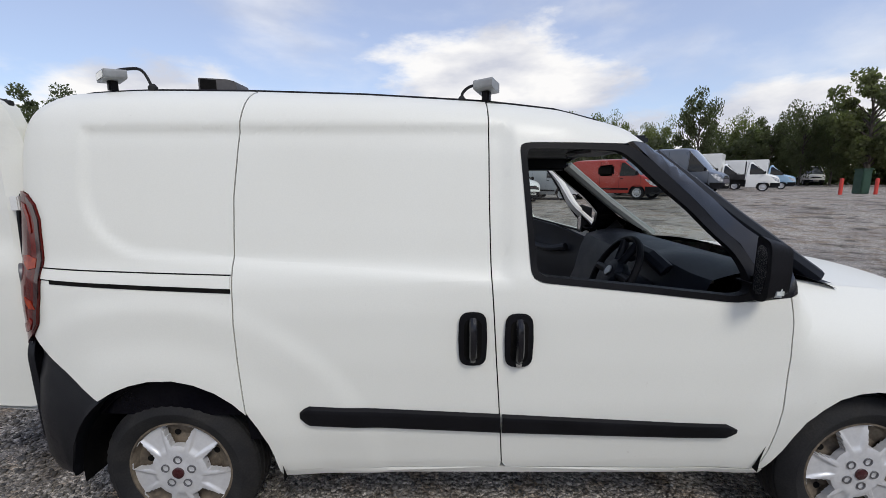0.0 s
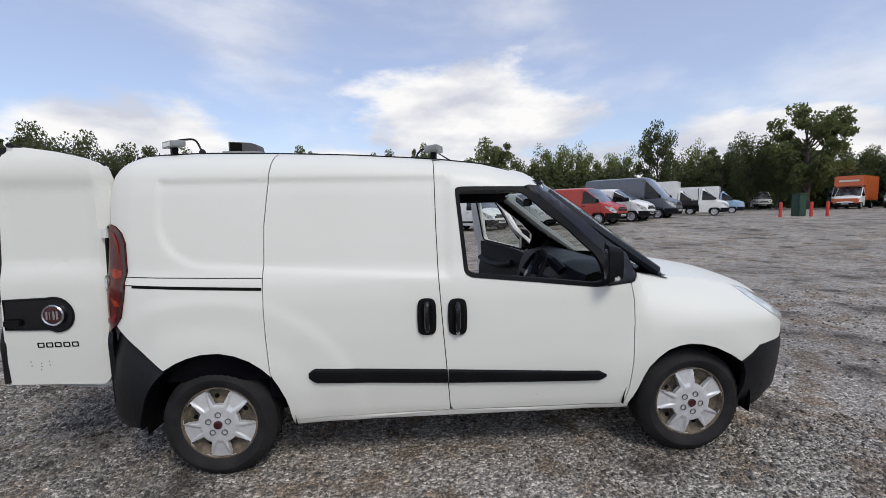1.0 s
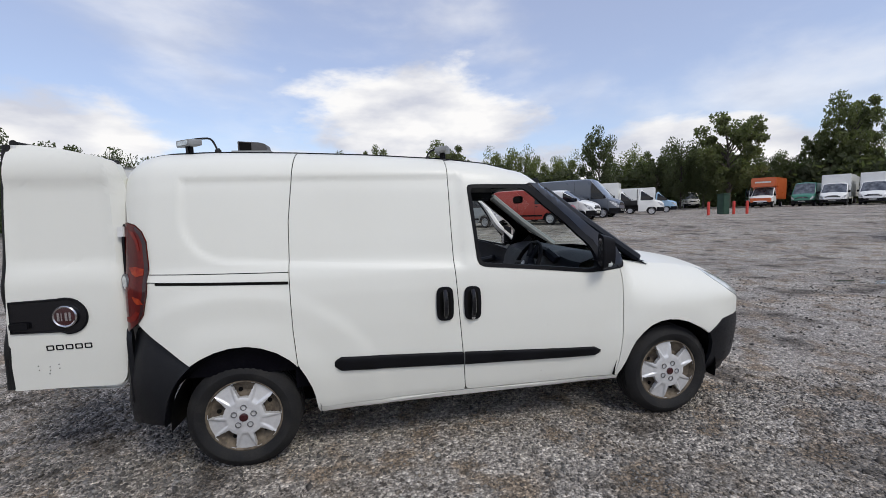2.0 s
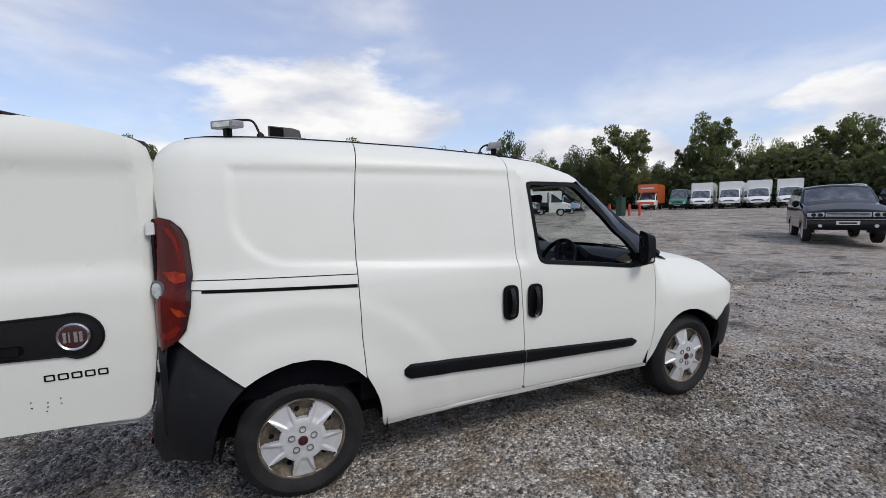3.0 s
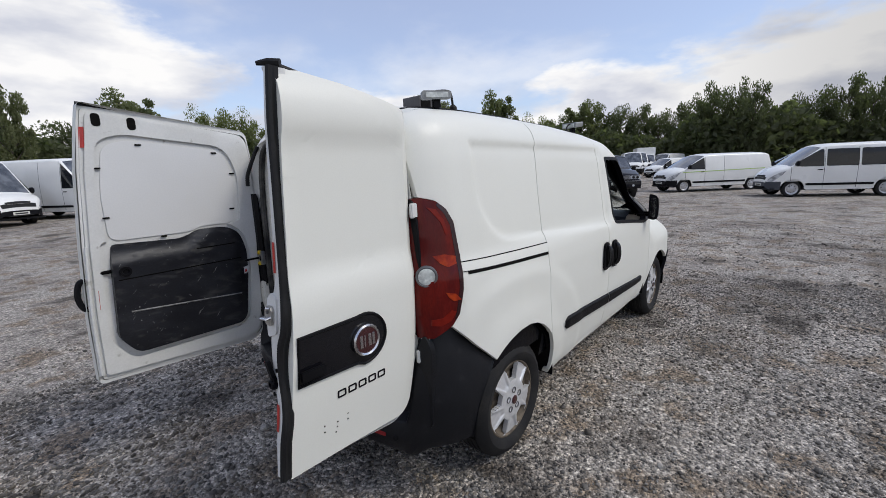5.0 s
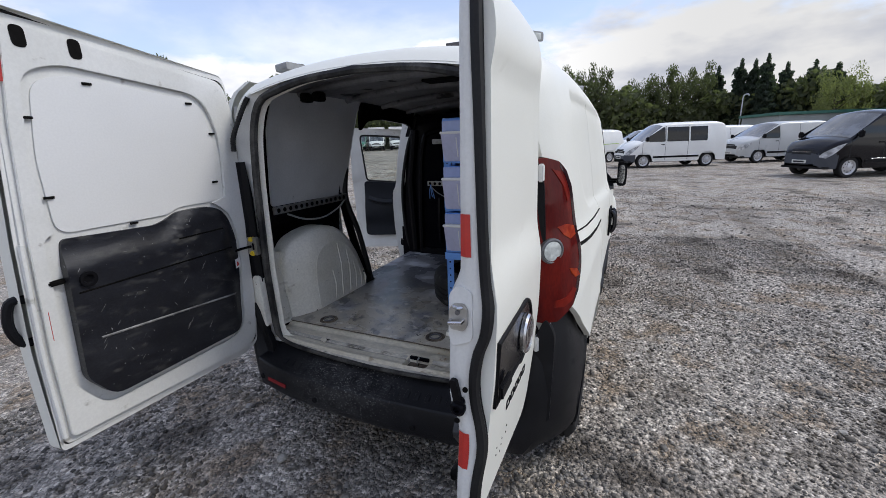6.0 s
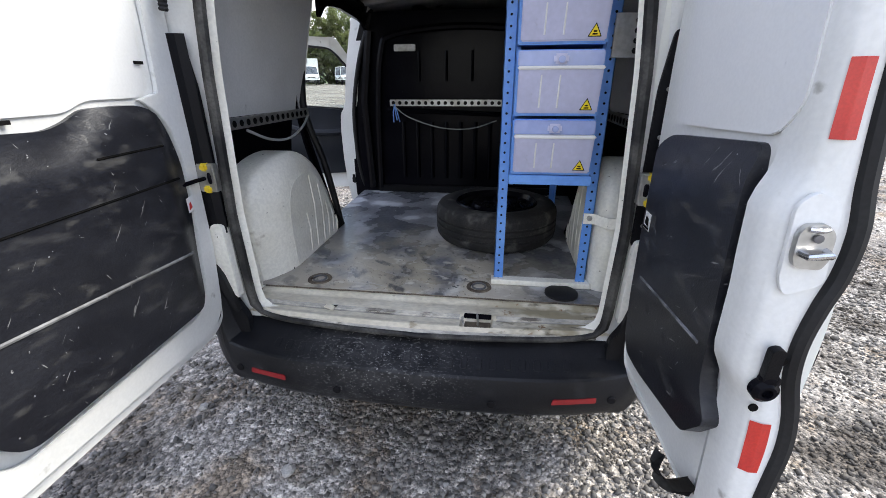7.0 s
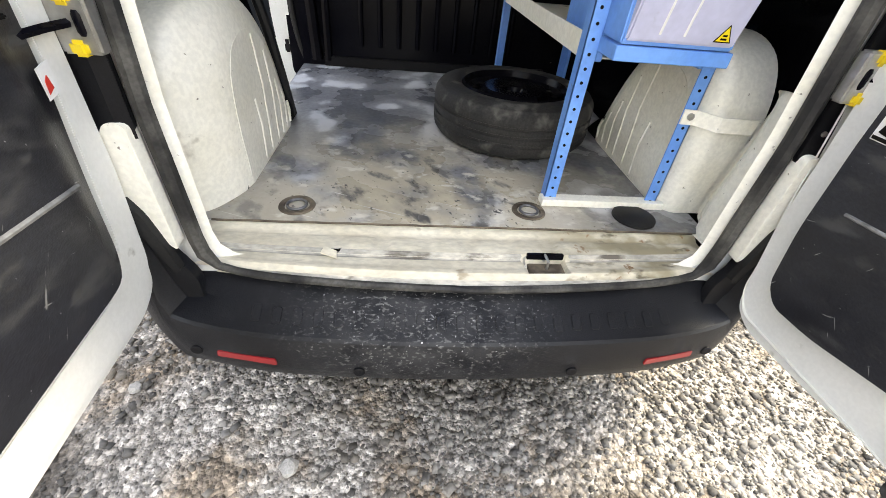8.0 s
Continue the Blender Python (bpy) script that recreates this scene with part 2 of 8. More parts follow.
DARK = mat("dark_underbody", (0.003, 0.003, 0.003), 0.9, spec=0.1, second=(0.010, 0.009, 0.008), amount=0.8, scale=8, grain=0.2, bump=0.2, bump_scale=50)
BLACK_PAINT = mat("black_gloss_panel", (0.006, 0.006, 0.008), 0.22, spec=0.35, second=(0.010, 0.010, 0.012), amount=0.5, scale=3, grain=0.05, coat=0.15)
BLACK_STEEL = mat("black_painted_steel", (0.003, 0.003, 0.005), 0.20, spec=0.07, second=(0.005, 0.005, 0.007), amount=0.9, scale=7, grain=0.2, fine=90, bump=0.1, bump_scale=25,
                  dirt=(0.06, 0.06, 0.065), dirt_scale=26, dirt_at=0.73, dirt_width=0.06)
CHROME = mat("chrome", (0.62, 0.62, 0.63), 0.24, 1.0, amount=0.3, grain=0.03)
STEEL = mat("zinc_steel", (0.50, 0.50, 0.49), 0.4, 0.85, second=(0.33, 0.31, 0.27), amount=0.8, scale=14, grain=0.1)
BLUE = mat("blue_rack_paint", (0.10, 0.26, 0.66), 0.42, second=(0.15, 0.34, 0.72), amount=0.6, scale=7, grain=0.05, dirt=(0.20, 0.24, 0.32), dirt_scale=26, dirt_at=0.68)
RED_LENS = mat("red_lens", (0.070, 0.004, 0.004), 0.12, spec=0.2, second=(0.13, 0.008, 0.005), amount=1.0, scale=6, grain=0.12, fine=70, coat=0.03, stretch=(2.2, 2.2, 0.7))
RED_FACET = mat("bright_red_lens_facet", (0.17, 0.010, 0.005), 0.2, spec=0.2, second=(0.16, 0.010, 0.006), amount=1.0, scale=22, grain=0.1)
SMOKED_LENS = mat("smoked_lens", (0.020, 0.003, 0.005), 0.10, spec=0.4, second=(0.035, 0.004, 0.006), amount=0.7, scale=8, grain=0.05, coat=0.2)
AMBER_LENS = mat("orange_lens", (0.36, 0.042, 0.008), 0.2, spec=0.2, second=(0.20, 0.014, 0.006), amount=1.0, scale=24, grain=0.1)
CLEAR_LENS = mat("clear_lens", (0.62, 0.65, 0.62), 0.12, second=(0.35, 0.37, 0.36), amount=0.8, scale=25, grain=0.15, coat=0.8)
RED_TAPE = mat("red_reflective_tape", (0.50, 0.035, 0.025), 0.35, second=(0.40, 0.02, 0.02), amount=0.6, scale=20, grain=0.08, fine=300)
YELLOW = mat("yellow_plastic", (0.80, 0.60, 0.03), 0.4, second=(0.6, 0.42, 0.03), amount=0.6, scale=30)
DASH = mat("navy_grey_dash_plastic", (0.008, 0.010, 0.015), 0.5, spec=0.25, second=(0.014, 0.017, 0.024), amount=0.7, scale=6, grain=0.12, fine=220, bump=0.1, bump_scale=400)
PALE_TRIM = mat("pale_grey_trim", (0.27, 0.285, 0.28), 0.6, amount=0.3, grain=0.04)
PALE_WORN = mat("pale_worn_plastic", (0.22, 0.22, 0.22), 0.6, second=(0.05, 0.05, 0.05), amount=1.0, scale=14, grain=0.2)
GREY_BOX = mat("grey_lamp_housing", (0.27, 0.28, 0.28), 0.45, second=(0.2, 0.2, 0.2), amount=0.7, scale=12, grain=0.06)
FLOOR_MAT = mat("worn_cargo_floor", (0.095, 0.10, 0.115), 0.28, second=(0.26, 0.265, 0.285), amount=1.0, scale=4.2, grain=0.2, fine=60, bump=0.12, bump_scale=45,
                dirt=(0.46, 0.47, 0.495), dirt_scale=4.5, dirt_at=0.55, dirt_width=0.07, near=((-0.42, 0.12, 0.57), 0.15, 0.95),
                marks=[((0.50, 0.445, 0.34), 5, 0.34, 0.22, (1.2, 1, 1), (0, 0, 20)), ((0.66, 0.63, 0.55), 22, 0.56, 0.14, (1, 1.4, 1), (0, 0, 0)), ((0.12, 0.115, 0.11), 9, 0.55, 0.12, (1.0, 0.6, 1), (0, 0, 30)), ((0.07, 0.07, 0.07), 24, 0.65, 0.06, (1.0, 0.6, 1), (0, 0, 30)), ((0.60, 0.58, 0.53), 14, 0.67, 0.03, (2.5, 0.12, 1), (0, 0, 70)), ((0.05, 0.045, 0.04), 90, 0.66, 0.05, (1, 1, 1), (0, 0, 0))])

STEEL_DARK = mat("dull_dark_steel", (0.16, 0.16, 0.165), 0.45, 0.6, amount=0.6, scale=30)
mat_badge = mat("dark_red_badge", (0.045, 0.008, 0.010), 0.25, amount=0.5, scale=60, coat=0.5)


def clear(name, tint, rough=0.0, mixed=0.88):
    """Thin window glass: mostly see-through, with a clear reflection."""
    m = bpy.data.materials.new(name)
    m.use_nodes = True
    nt, ln = m.node_tree.nodes, m.node_tree.links
    nt.clear()
    through_it, gloss, both = nt.new("ShaderNodeBsdfTransparent"), nt.new("ShaderNodeBsdfGlossy"), nt.new("ShaderNodeMixShader")
    through_it.inputs[0].default_value = (*tint, 1)
    gloss.inputs["Roughness"].default_value = rough
    f, up, some = nt.new("ShaderNodeLayerWeight"), nt.new("ShaderNodeMath"), nt.new("ShaderNodeMath")
    up.operation, up.inputs[1].default_value = "POWER", 4.0
    some.operation, some.inputs[1].default_value, some.inputs[2].default_value = "MULTIPLY_ADD", 0.8, 0.05
    ln.new(f.outputs["Facing"], up.inputs[0])
    ln.new(up.outputs[0], some.inputs[0])
    ln.new(some.outputs[0], both.inputs[0])
    ln.new(through_it.outputs[0], both.inputs[1])
    ln.new(gloss.outputs[0], both.inputs[2])
    ln.new(both.outputs[0], nt.new("ShaderNodeOutputMaterial").inputs[0])
    return m


GLASS = clear("window_glass", (0.78, 0.84, 0.80))
DARK_GLASS = mat("dark_vehicle_glass", (0.007, 0.008, 0.010), 0.05, spec=0.4, second=(0.016, 0.018, 0.021), amount=0.6, scale=2, grain=0.0)


# ---- mesh helpers ----
def part(name, bm, material, parent=None, label="", smooth=32):
    """Links a bmesh as one mesh object under a thing or a part."""
    me = bpy.data.meshes.new(name)
    bm.to_mesh(me)
    bm.free()
    me.materials.append(material)
    if smooth:
        me.polygons.foreach_set("use_smooth", [True] * len(me.polygons))
        me.set_sharp_from_angle(angle=radians(smooth))
    ob = new(name, me)
    ob.parent = parent
    return tagged(ob, label) if label else ob


def thing(name, label, category, at=None, group="", kind=""):
    ob = new(name)
    ob.empty_display_size = 0.1
    if at is not None:
        ob.matrix_world = at
    return tagged(ob, label, category, group, kind)


def lerp_at(v, pts):
    return float(np.interp(v, [p[0] for p in pts], [p[1] for p in pts]))


def sstep(a, b, v):
    v = min(1.0, max(0.0, (v - a) / (b - a)))
    return v * v * (3 - 2 * v)


def fillet(poly, r=0.03, n=4):
    """Rounds the corners of a closed outline; a point may carry its own radius."""
    out, k = [], len(poly)
    for i, p in enumerate(poly):
        a, c = Vector(poly[i - 1][:2]), Vector(poly[(i + 1) % k][:2])
        q = Vector(p[:2])
        rr = p[2] if len(p) > 2 else r
        da, dc = (a - q), (c - q)
        s = min(rr, da.length * 0.45, dc.length * 0.45)
        if s < 1e-4 or da.angle(dc) > 3.05:
            out.append(tuple(q))
            continue
        p0, p1 = q + da.normalized() * s, q + dc.normalized() * s
        for j in range(n + 1):
            u = j / n
            out.append(tuple(p0 * (1 - u) ** 2 + q * 2 * u * (1 - u) + p1 * u * u))
    return out


def flat_poly(loops, place):
    """A filled outline, with holes as further loops; place() turns (u, v) into a point."""
    bm = bmesh.new()
    for loop in loops:
        vs = [bm.verts.new((u, v, 0)) for u, v in loop]
        for i in range(len(vs)):
            bm.edges.new((vs[i - 1], vs[i]))
    bmesh.ops.triangle_fill(bm, edges=bm.edges[:], use_beauty=True)
    return bm


def cut_grid(bm, step):
    us, vs = [v.co.x for v in bm.verts], [v.co.y for v in bm.verts]
    for axis, lo, hi in ((0, min(us), max(us)), (1, min(vs), max(vs))):
        n = int((hi - lo) / step)
        for i in range(1, n + 1):
            co, no = Vector((0, 0, 0)), Vector((0, 0, 0))
            co[axis], no[axis] = lo + (hi - lo) * i / (n + 1), 1
            bmesh.ops.bisect_plane(bm, geom=bm.verts[:] + bm.edges[:] + bm.faces[:], dist=1e-5, plane_co=co, plane_no=no)


def rim(bm, shift):
    """Turns the free edges of a sheet in by shift, so that it has thickness at its edges."""
    free = [e for e in bm.edges if e.is_boundary]
    made = bmesh.ops.extrude_edge_only(bm, edges=free)["geom"]
    for v in made:
        if isinstance(v, bmesh.types.BMVert):
            v.co += Vector(shift)


def skin(loops, f, step=0.03, thick=0.02, sgn=-1):
    """A panel of the vehicle's side: outline in (x, z), lying on y = sgn * f(x, z)."""
    bm = flat_poly(loops, None)
    if step:
        cut_grid(bm, step)
    for v in bm.verts:
        x, z = v.co.x, v.co.y
        v.co = (x, sgn * f(x, z), z)
    bm.normal_update()
    bmesh.ops.recalc_face_normals(bm, faces=bm.faces[:])
    mean = sum((fc.normal.y * fc.calc_area() for fc in bm.faces), 0.0)
    if mean * sgn < 0:
        bmesh.ops.reverse_faces(bm, faces=bm.faces[:])
    if thick:
        rim(bm, (0, -sgn * thick, 0))
    return bm


def plate(loops, depth, place, bevel=0.0, seg=2):
    """An outline in (u, v) extruded by depth along w; place(u, v, w) gives the point."""
    bm = flat_poly(loops, None)
    bmesh.ops.recalc_face_normals(bm, faces=bm.faces[:])
    made = bmesh.ops.extrude_face_region(bm, geom=bm.faces[:])["geom"]
    for v in made:
        if isinstance(v, bmesh.types.BMVert):
            v.co.z += depth
    bmesh.ops.recalc_face_normals(bm, faces=bm.faces[:])
    if bevel:
        sharp = [e for e in bm.edges if len(e.link_faces) == 2 and e.calc_face_angle() > 0.8]
        bmesh.ops.bevel(bm, geom=sharp, offset=bevel, segments=seg, affect="EDGES", clamp_overlap=True)
    for v in bm.verts:
        v.co = place(*v.co)
    bm.normal_update()
    bmesh.ops.recalc_face_normals(bm, faces=bm.faces[:])
    return bm


def box(lo, hi, bevel=0.004, seg=2, m=None):
    bm = bmesh.new()
    bmesh.ops.create_cube(bm, size=1)
    lo, hi = Vector(lo), Vector(hi)
    for v in bm.verts:
        v.co = Vector(((lo[i] + hi[i]) / 2 + v.co[i] * (hi[i] - lo[i]) for i in range(3)))
    if bevel:
        bmesh.ops.bevel(bm, geom=bm.edges[:], offset=bevel, segments=seg, affect="EDGES", clamp_overlap=True)
    if m:
        bm.transform(m)
    return bm


def lathe(profile, n=48, m=None, closed=False):
    """Turns a profile of (radius, height) about z."""
    bm = bmesh.new()
    rings = [[bm.verts.new((r * math.cos(2 * math.pi * i / n), r * math.sin(2 * math.pi * i / n), h)) for i in range(n)] for r, h in profile]
    pairs = list(zip(rings, rings[1:])) + ([(rings[-1], rings[0])] if closed else [])
    for a, b in pairs:
        for i in range(n):
            bm.faces.new((a[i - 1], a[i], b[i], b[i - 1]))
    if not closed:
        for ring, flip in ((rings[0], True), (rings[-1], False)):
            if (ring[0].co - ring[n // 2].co).length > 1e-4:
                bm.faces.new(list(reversed(ring)) if flip else ring)
    bmesh.ops.remove_doubles(bm, verts=bm.verts[:], dist=1e-5)
    bmesh.ops.recalc_face_normals(bm, faces=bm.faces[:])
    if m:
        bm.transform(m)
    return bm


def tube(points, r=0.01, n=8, closed=False):
    """A round rod along points; r may be one number or one per point."""
    bm = bmesh.new()
    pts = [Vector(p) for p in points]
    k, rings, side_way = len(pts), [], None
    for i, p in enumerate(pts):
        a = pts[i - 1] if (i or closed) else p
        b = pts[(i + 1) % k] if (i < k - 1 or closed) else p
        d = (b - a).normalized()
        if side_way is None:
            side_way = d.orthogonal().normalized()
        side_way = (side_way - d * side_way.dot(d)).normalized()
        up_way = d.cross(side_way)
        rr = r[i] if isinstance(r, (list, tuple)) else r
        rings.append([bm.verts.new(p + rr * (side_way * math.cos(2 * math.pi * j / n) + up_way * math.sin(2 * math.pi * j / n))) for j in range(n)])
    for a, b in list(zip(rings, rings[1:])) + ([(rings[-1], rings[0])] if closed else []):
        for j in range(n):
            bm.faces.new((a[j - 1], a[j], b[j], b[j - 1]))
    if not closed:
        bm.faces.new(list(reversed(rings[0]))), bm.faces.new(rings[-1])
    bmesh.ops.recalc_face_normals(bm, faces=bm.faces[:])
    return bm


def grid(nu, nv, f):
    """A sheet of nu by nv cells; f(u, v) gives the point, with u and v from 0 to 1."""
    bm = bmesh.new()
    vs = [[bm.verts.new(f(i / nu, j / nv)) for j in range(nv + 1)] for i in range(nu + 1)]
    for i in range(nu):
        for j in range(nv):
            bm.faces.new((vs[i][j], vs[i + 1][j], vs[i + 1][j + 1], vs[i][j + 1]))
    return bm


def join(*bms):
    out = bmesh.new()
    for b in bms:
        me = bpy.data.meshes.new("tmp")
        b.to_mesh(me)
        out.from_mesh(me)
        b.free()
        bpy.data.meshes.remove(me)
    return out


def resample(loop, n):
    """n points at even steps along a closed loop, from its first point."""
    pts = [Vector(p) for p in loop] + [Vector(loop[0])]
    run = [0.0]
    for a, b in zip(pts, pts[1:]):
        run.append(run[-1] + (b - a).length)
    out = []
    for i in range(n):
        s = run[-1] * i / n
        j = max(k for k in range(len(run) - 1) if run[k] <= s + 1e-9)
        out.append(pts[j].lerp(pts[j + 1], (s - run[j]) / max(1e-9, run[j + 1] - run[j])))
    return out


def smooth_line(pts, n=6):
    """Catmull-Rom through points, n steps a piece."""
    v = [Vector(p) for p in pts]
    v = [v[0] * 2 - v[1], *v, v[-1] * 2 - v[-2]]
    out = []
    for i in range(1, len(v) - 2):
        for j in range(n):
            u = j / n
            a, b, c, d = v[i - 1], v[i], v[i + 1], v[i + 2]
            out.append(0.5 * (2 * b + (c - a) * u + (2 * a - 5 * b + 4 * c - d) * u * u + (3 * b - a - 3 * c + d) * u ** 3))
    return out + [v[-2]]


# ---- ground ----
def rise(x, y):
    """The yard lies level round the van and climbs a little towards the far rows."""
    return 0.13 * sstep(13, 17, x) * sstep(3.0, 5.0, y) * sstep(24, 19, x) + 0.6 * sstep(4, 22, y) * sstep(-5, 15, x) + 0.25 * sstep(30, 55, x) * sstep(8, 20, y)


def ground_sheet():
    bm = bmesh.new()
    steps = [0.0] + [1.12 ** i * 0.5 for i in range(0, 74)]
    n, rings = 96, []
    for r in steps[1:]:
        rings.append([bm.verts.new((r * math.cos(2 * math.pi * i / n), r * math.sin(2 * math.pi * i / n), 0)) for i in range(n)])
    mid = bm.verts.new((0, 0, 0))
    for i in range(n):
        bm.faces.new((mid, rings[0][i - 1], rings[0][i]))
    for a, b in zip(rings, rings[1:]):
        for i in range(n):
            bm.faces.new((a[i - 1], b[i - 1], b[i], a[i]))
    for v in bm.verts:
        x, y = v.co.x, v.co.y
        v.co.z = rise(x, y)
    return bm


def gravel_material():
    m = bpy.data.materials.new("gravel")
    m.use_nodes = True
    nt, ln = m.node_tree.nodes, m.node_tree.links
    b = nt["Principled BSDF"]
    co = nt.new("ShaderNodeTexCoord").outputs["Object"]

    def tex(kind, scale, **kw):
        n = nt.new(kind)
        n.inputs["Scale"].default_value = scale
        for k, v in kw.items():
            n.inputs[k].default_value = v
        ln.new(co, n.inputs["Vector"])
        return n

    def ramp(src, *stops):
        n = nt.new("ShaderNodeValToRGB")
        e = n.color_ramp.elements
        while len(e) < len(stops):
            e.new(0.5)
        for s, (p, c) in zip(e, stops):
            s.position, s.color = p, (*c, 1)
        ln.new(src, n.inputs[0])
        return n.outputs[0]

    def blend(kind, fac, a, c):
        n = nt.new("ShaderNodeMixRGB")
        n.blend_type = kind
        for slot, v in zip((0, 1, 2), (fac, a, c)):
            if isinstance(v, (int, float)):
                n.inputs[slot].default_value = v
            else:
                ln.new(v, n.inputs[slot])
        return n.outputs[0]

    stones = tex("ShaderNodeTexVoronoi", 46.0, Randomness=1.0)
    chips = tex("ShaderNodeTexVoronoi", 120.0, Randomness=1.0)
    grey = nt.new("ShaderNodeSeparateColor")
    ln.new(stones.outputs["Color"], grey.inputs[0])
    grey2 = nt.new("ShaderNodeSeparateColor")
    ln.new(chips.outputs["Color"], grey2.inputs[0])
    a = ramp(grey.outputs[0], (0.0, (0.07, 0.067, 0.063)), (0.5, (0.185, 0.176, 0.165)), (0.85, (0.33, 0.315, 0.295)), (1.0, (0.55, 0.53, 0.50)))
    c = ramp(grey2.outputs[0], (0.0, (0.055, 0.052, 0.049)), (0.55, (0.17, 0.163, 0.153)), (0.9, (0.36, 0.345, 0.325)), (1.0, (0.55, 0.53, 0.50)))
    out = blend("MIX", 0.5, a, c)
    # gaps between stones darkened in the colour, standing in for their shade
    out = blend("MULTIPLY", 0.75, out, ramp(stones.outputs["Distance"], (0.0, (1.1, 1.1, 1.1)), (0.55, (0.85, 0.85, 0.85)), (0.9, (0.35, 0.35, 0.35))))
    patch = tex("ShaderNodeTexNoise", 0.45, Detail=8.0, Roughness=0.62)
    out = blend("MULTIPLY", 1.0, out, ramp(patch.outputs[0], (0.32, (0.72, 0.70, 0.68)), (0.5, (1.0, 0.99, 0.975)), (0.68, (1.22, 1.20, 1.16))))
    wet = tex("ShaderNodeTexNoise", 1.3, Detail=7.0, Roughness=0.6)
    out = blend("MULTIPLY", 1.0, out, ramp(wet.outputs[0], (0.36, (0.28, 0.255, 0.23)), (0.455, (1.0, 1.0, 1.0))))
    soil = tex("ShaderNodeTexNoise", 2.6, Detail=9.0, Roughness=0.65)
    out = blend("MULTIPLY", 1.0, out, ramp(soil.outputs[0], (0.50, (1.0, 1.0, 1.0)), (0.60, (0.66, 0.57, 0.47))))
    mp = nt.new("ShaderNodeMapping")
    mp.inputs["Scale"].default_value, mp.inputs["Rotation"].default_value = (0.10, 0.75, 1), (0, 0, radians(-28))
    ln.new(co, mp.inputs[0])
    ruts = nt.new("ShaderNodeTexNoise")
    ruts.inputs["Scale"].default_value, ruts.inputs["Detail"].default_value = 1.0, 7.0
    ln.new(mp.outputs[0], ruts.inputs["Vector"])
    out = blend("MULTIPLY", 1.0, out, ramp(ruts.outputs[0], (0.32, (0.62, 0.60, 0.57)), (0.42, (1.0, 1.0, 1.0)), (0.64, (1.08, 1.06, 1.03))))
    out = blend("MULTIPLY", 1.0, out, ramp(patch.outputs[0], (0.0, (1.92, 1.86, 1.79)), (1.0, (1.92, 1.86, 1.79))))
    ln.new(out, b.inputs["Base Color"])
    b.inputs["Roughness"].default_value = 0.8
    h = blend("ADD", 0.5, ramp(stones.outputs["Distance"], (0.0, (1, 1, 1)), (0.9, (0, 0, 0))), ramp(chips.outputs["Distance"], (0.0, (0.6, 0.6, 0.6)), (0.9, (0, 0, 0))))
    bp = nt.new("ShaderNodeBump")
    bp.inputs["Strength"].default_value, bp.inputs["Distance"].default_value = 0.95, 0.02
    ln.new(h, bp.inputs["Height"])
    ln.new(bp.outputs[0], b.inputs["Normal"])
    return m


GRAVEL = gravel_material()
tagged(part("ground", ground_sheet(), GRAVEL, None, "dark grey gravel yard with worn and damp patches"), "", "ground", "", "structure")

# ---- the van: shape ----
ROOFLINE = [(-0.62, 1.72), (-0.58, 1.78), (-0.52, 1.825), (-0.42, 1.852), (-0.12, 1.862), (0.3, 1.856), (0.76, 1.84), (1.25, 1.81), (1.54, 1.776),
            (1.81, 1.708), (1.94, 1.620), (2.3, 1.36), (2.66, 1.07)]
SECTION = [(0.28, 0.80), (0.30, 0.83), (0.36, 0.852), (0.5, 0.882), (0.62, 0.897), (0.8, 0.905), (1.0, 0.905), (1.09, 0.897), (1.125, 0.890), (1.175, 0.872), (1.2, 0.867),
           (1.3, 0.855), (1.45, 0.833), (1.6, 0.81), (1.70, 0.784), (1.75, 0.758), (1.785, 0.722), (1.81, 0.675), (1.83, 0.61), (1.85, 0.54)]
REAR_TAPER = [(-0.64, 0.80), (-0.60, 0.845), (-0.56, 0.895), (-0.5, 0.935), (-0.42, 0.965), (-0.25, 0.99), (0, 1), (2.0, 1), (2.4, 0.985)]
BONNET_EDGE = [(2.36, 1.10), (2.66, 1.05), (2.86, 1.035), (3.11, 0.985), (3.3, 0.915), (3.5, 0.8), (3.64, 0.7)]


def smooth_at(v, pts):
    """Like lerp_at, but with the corners eased."""
    return (lerp_at(v - 0.02, pts) + 2 * lerp_at(v, pts) + lerp_at(v + 0.02, pts)) / 4


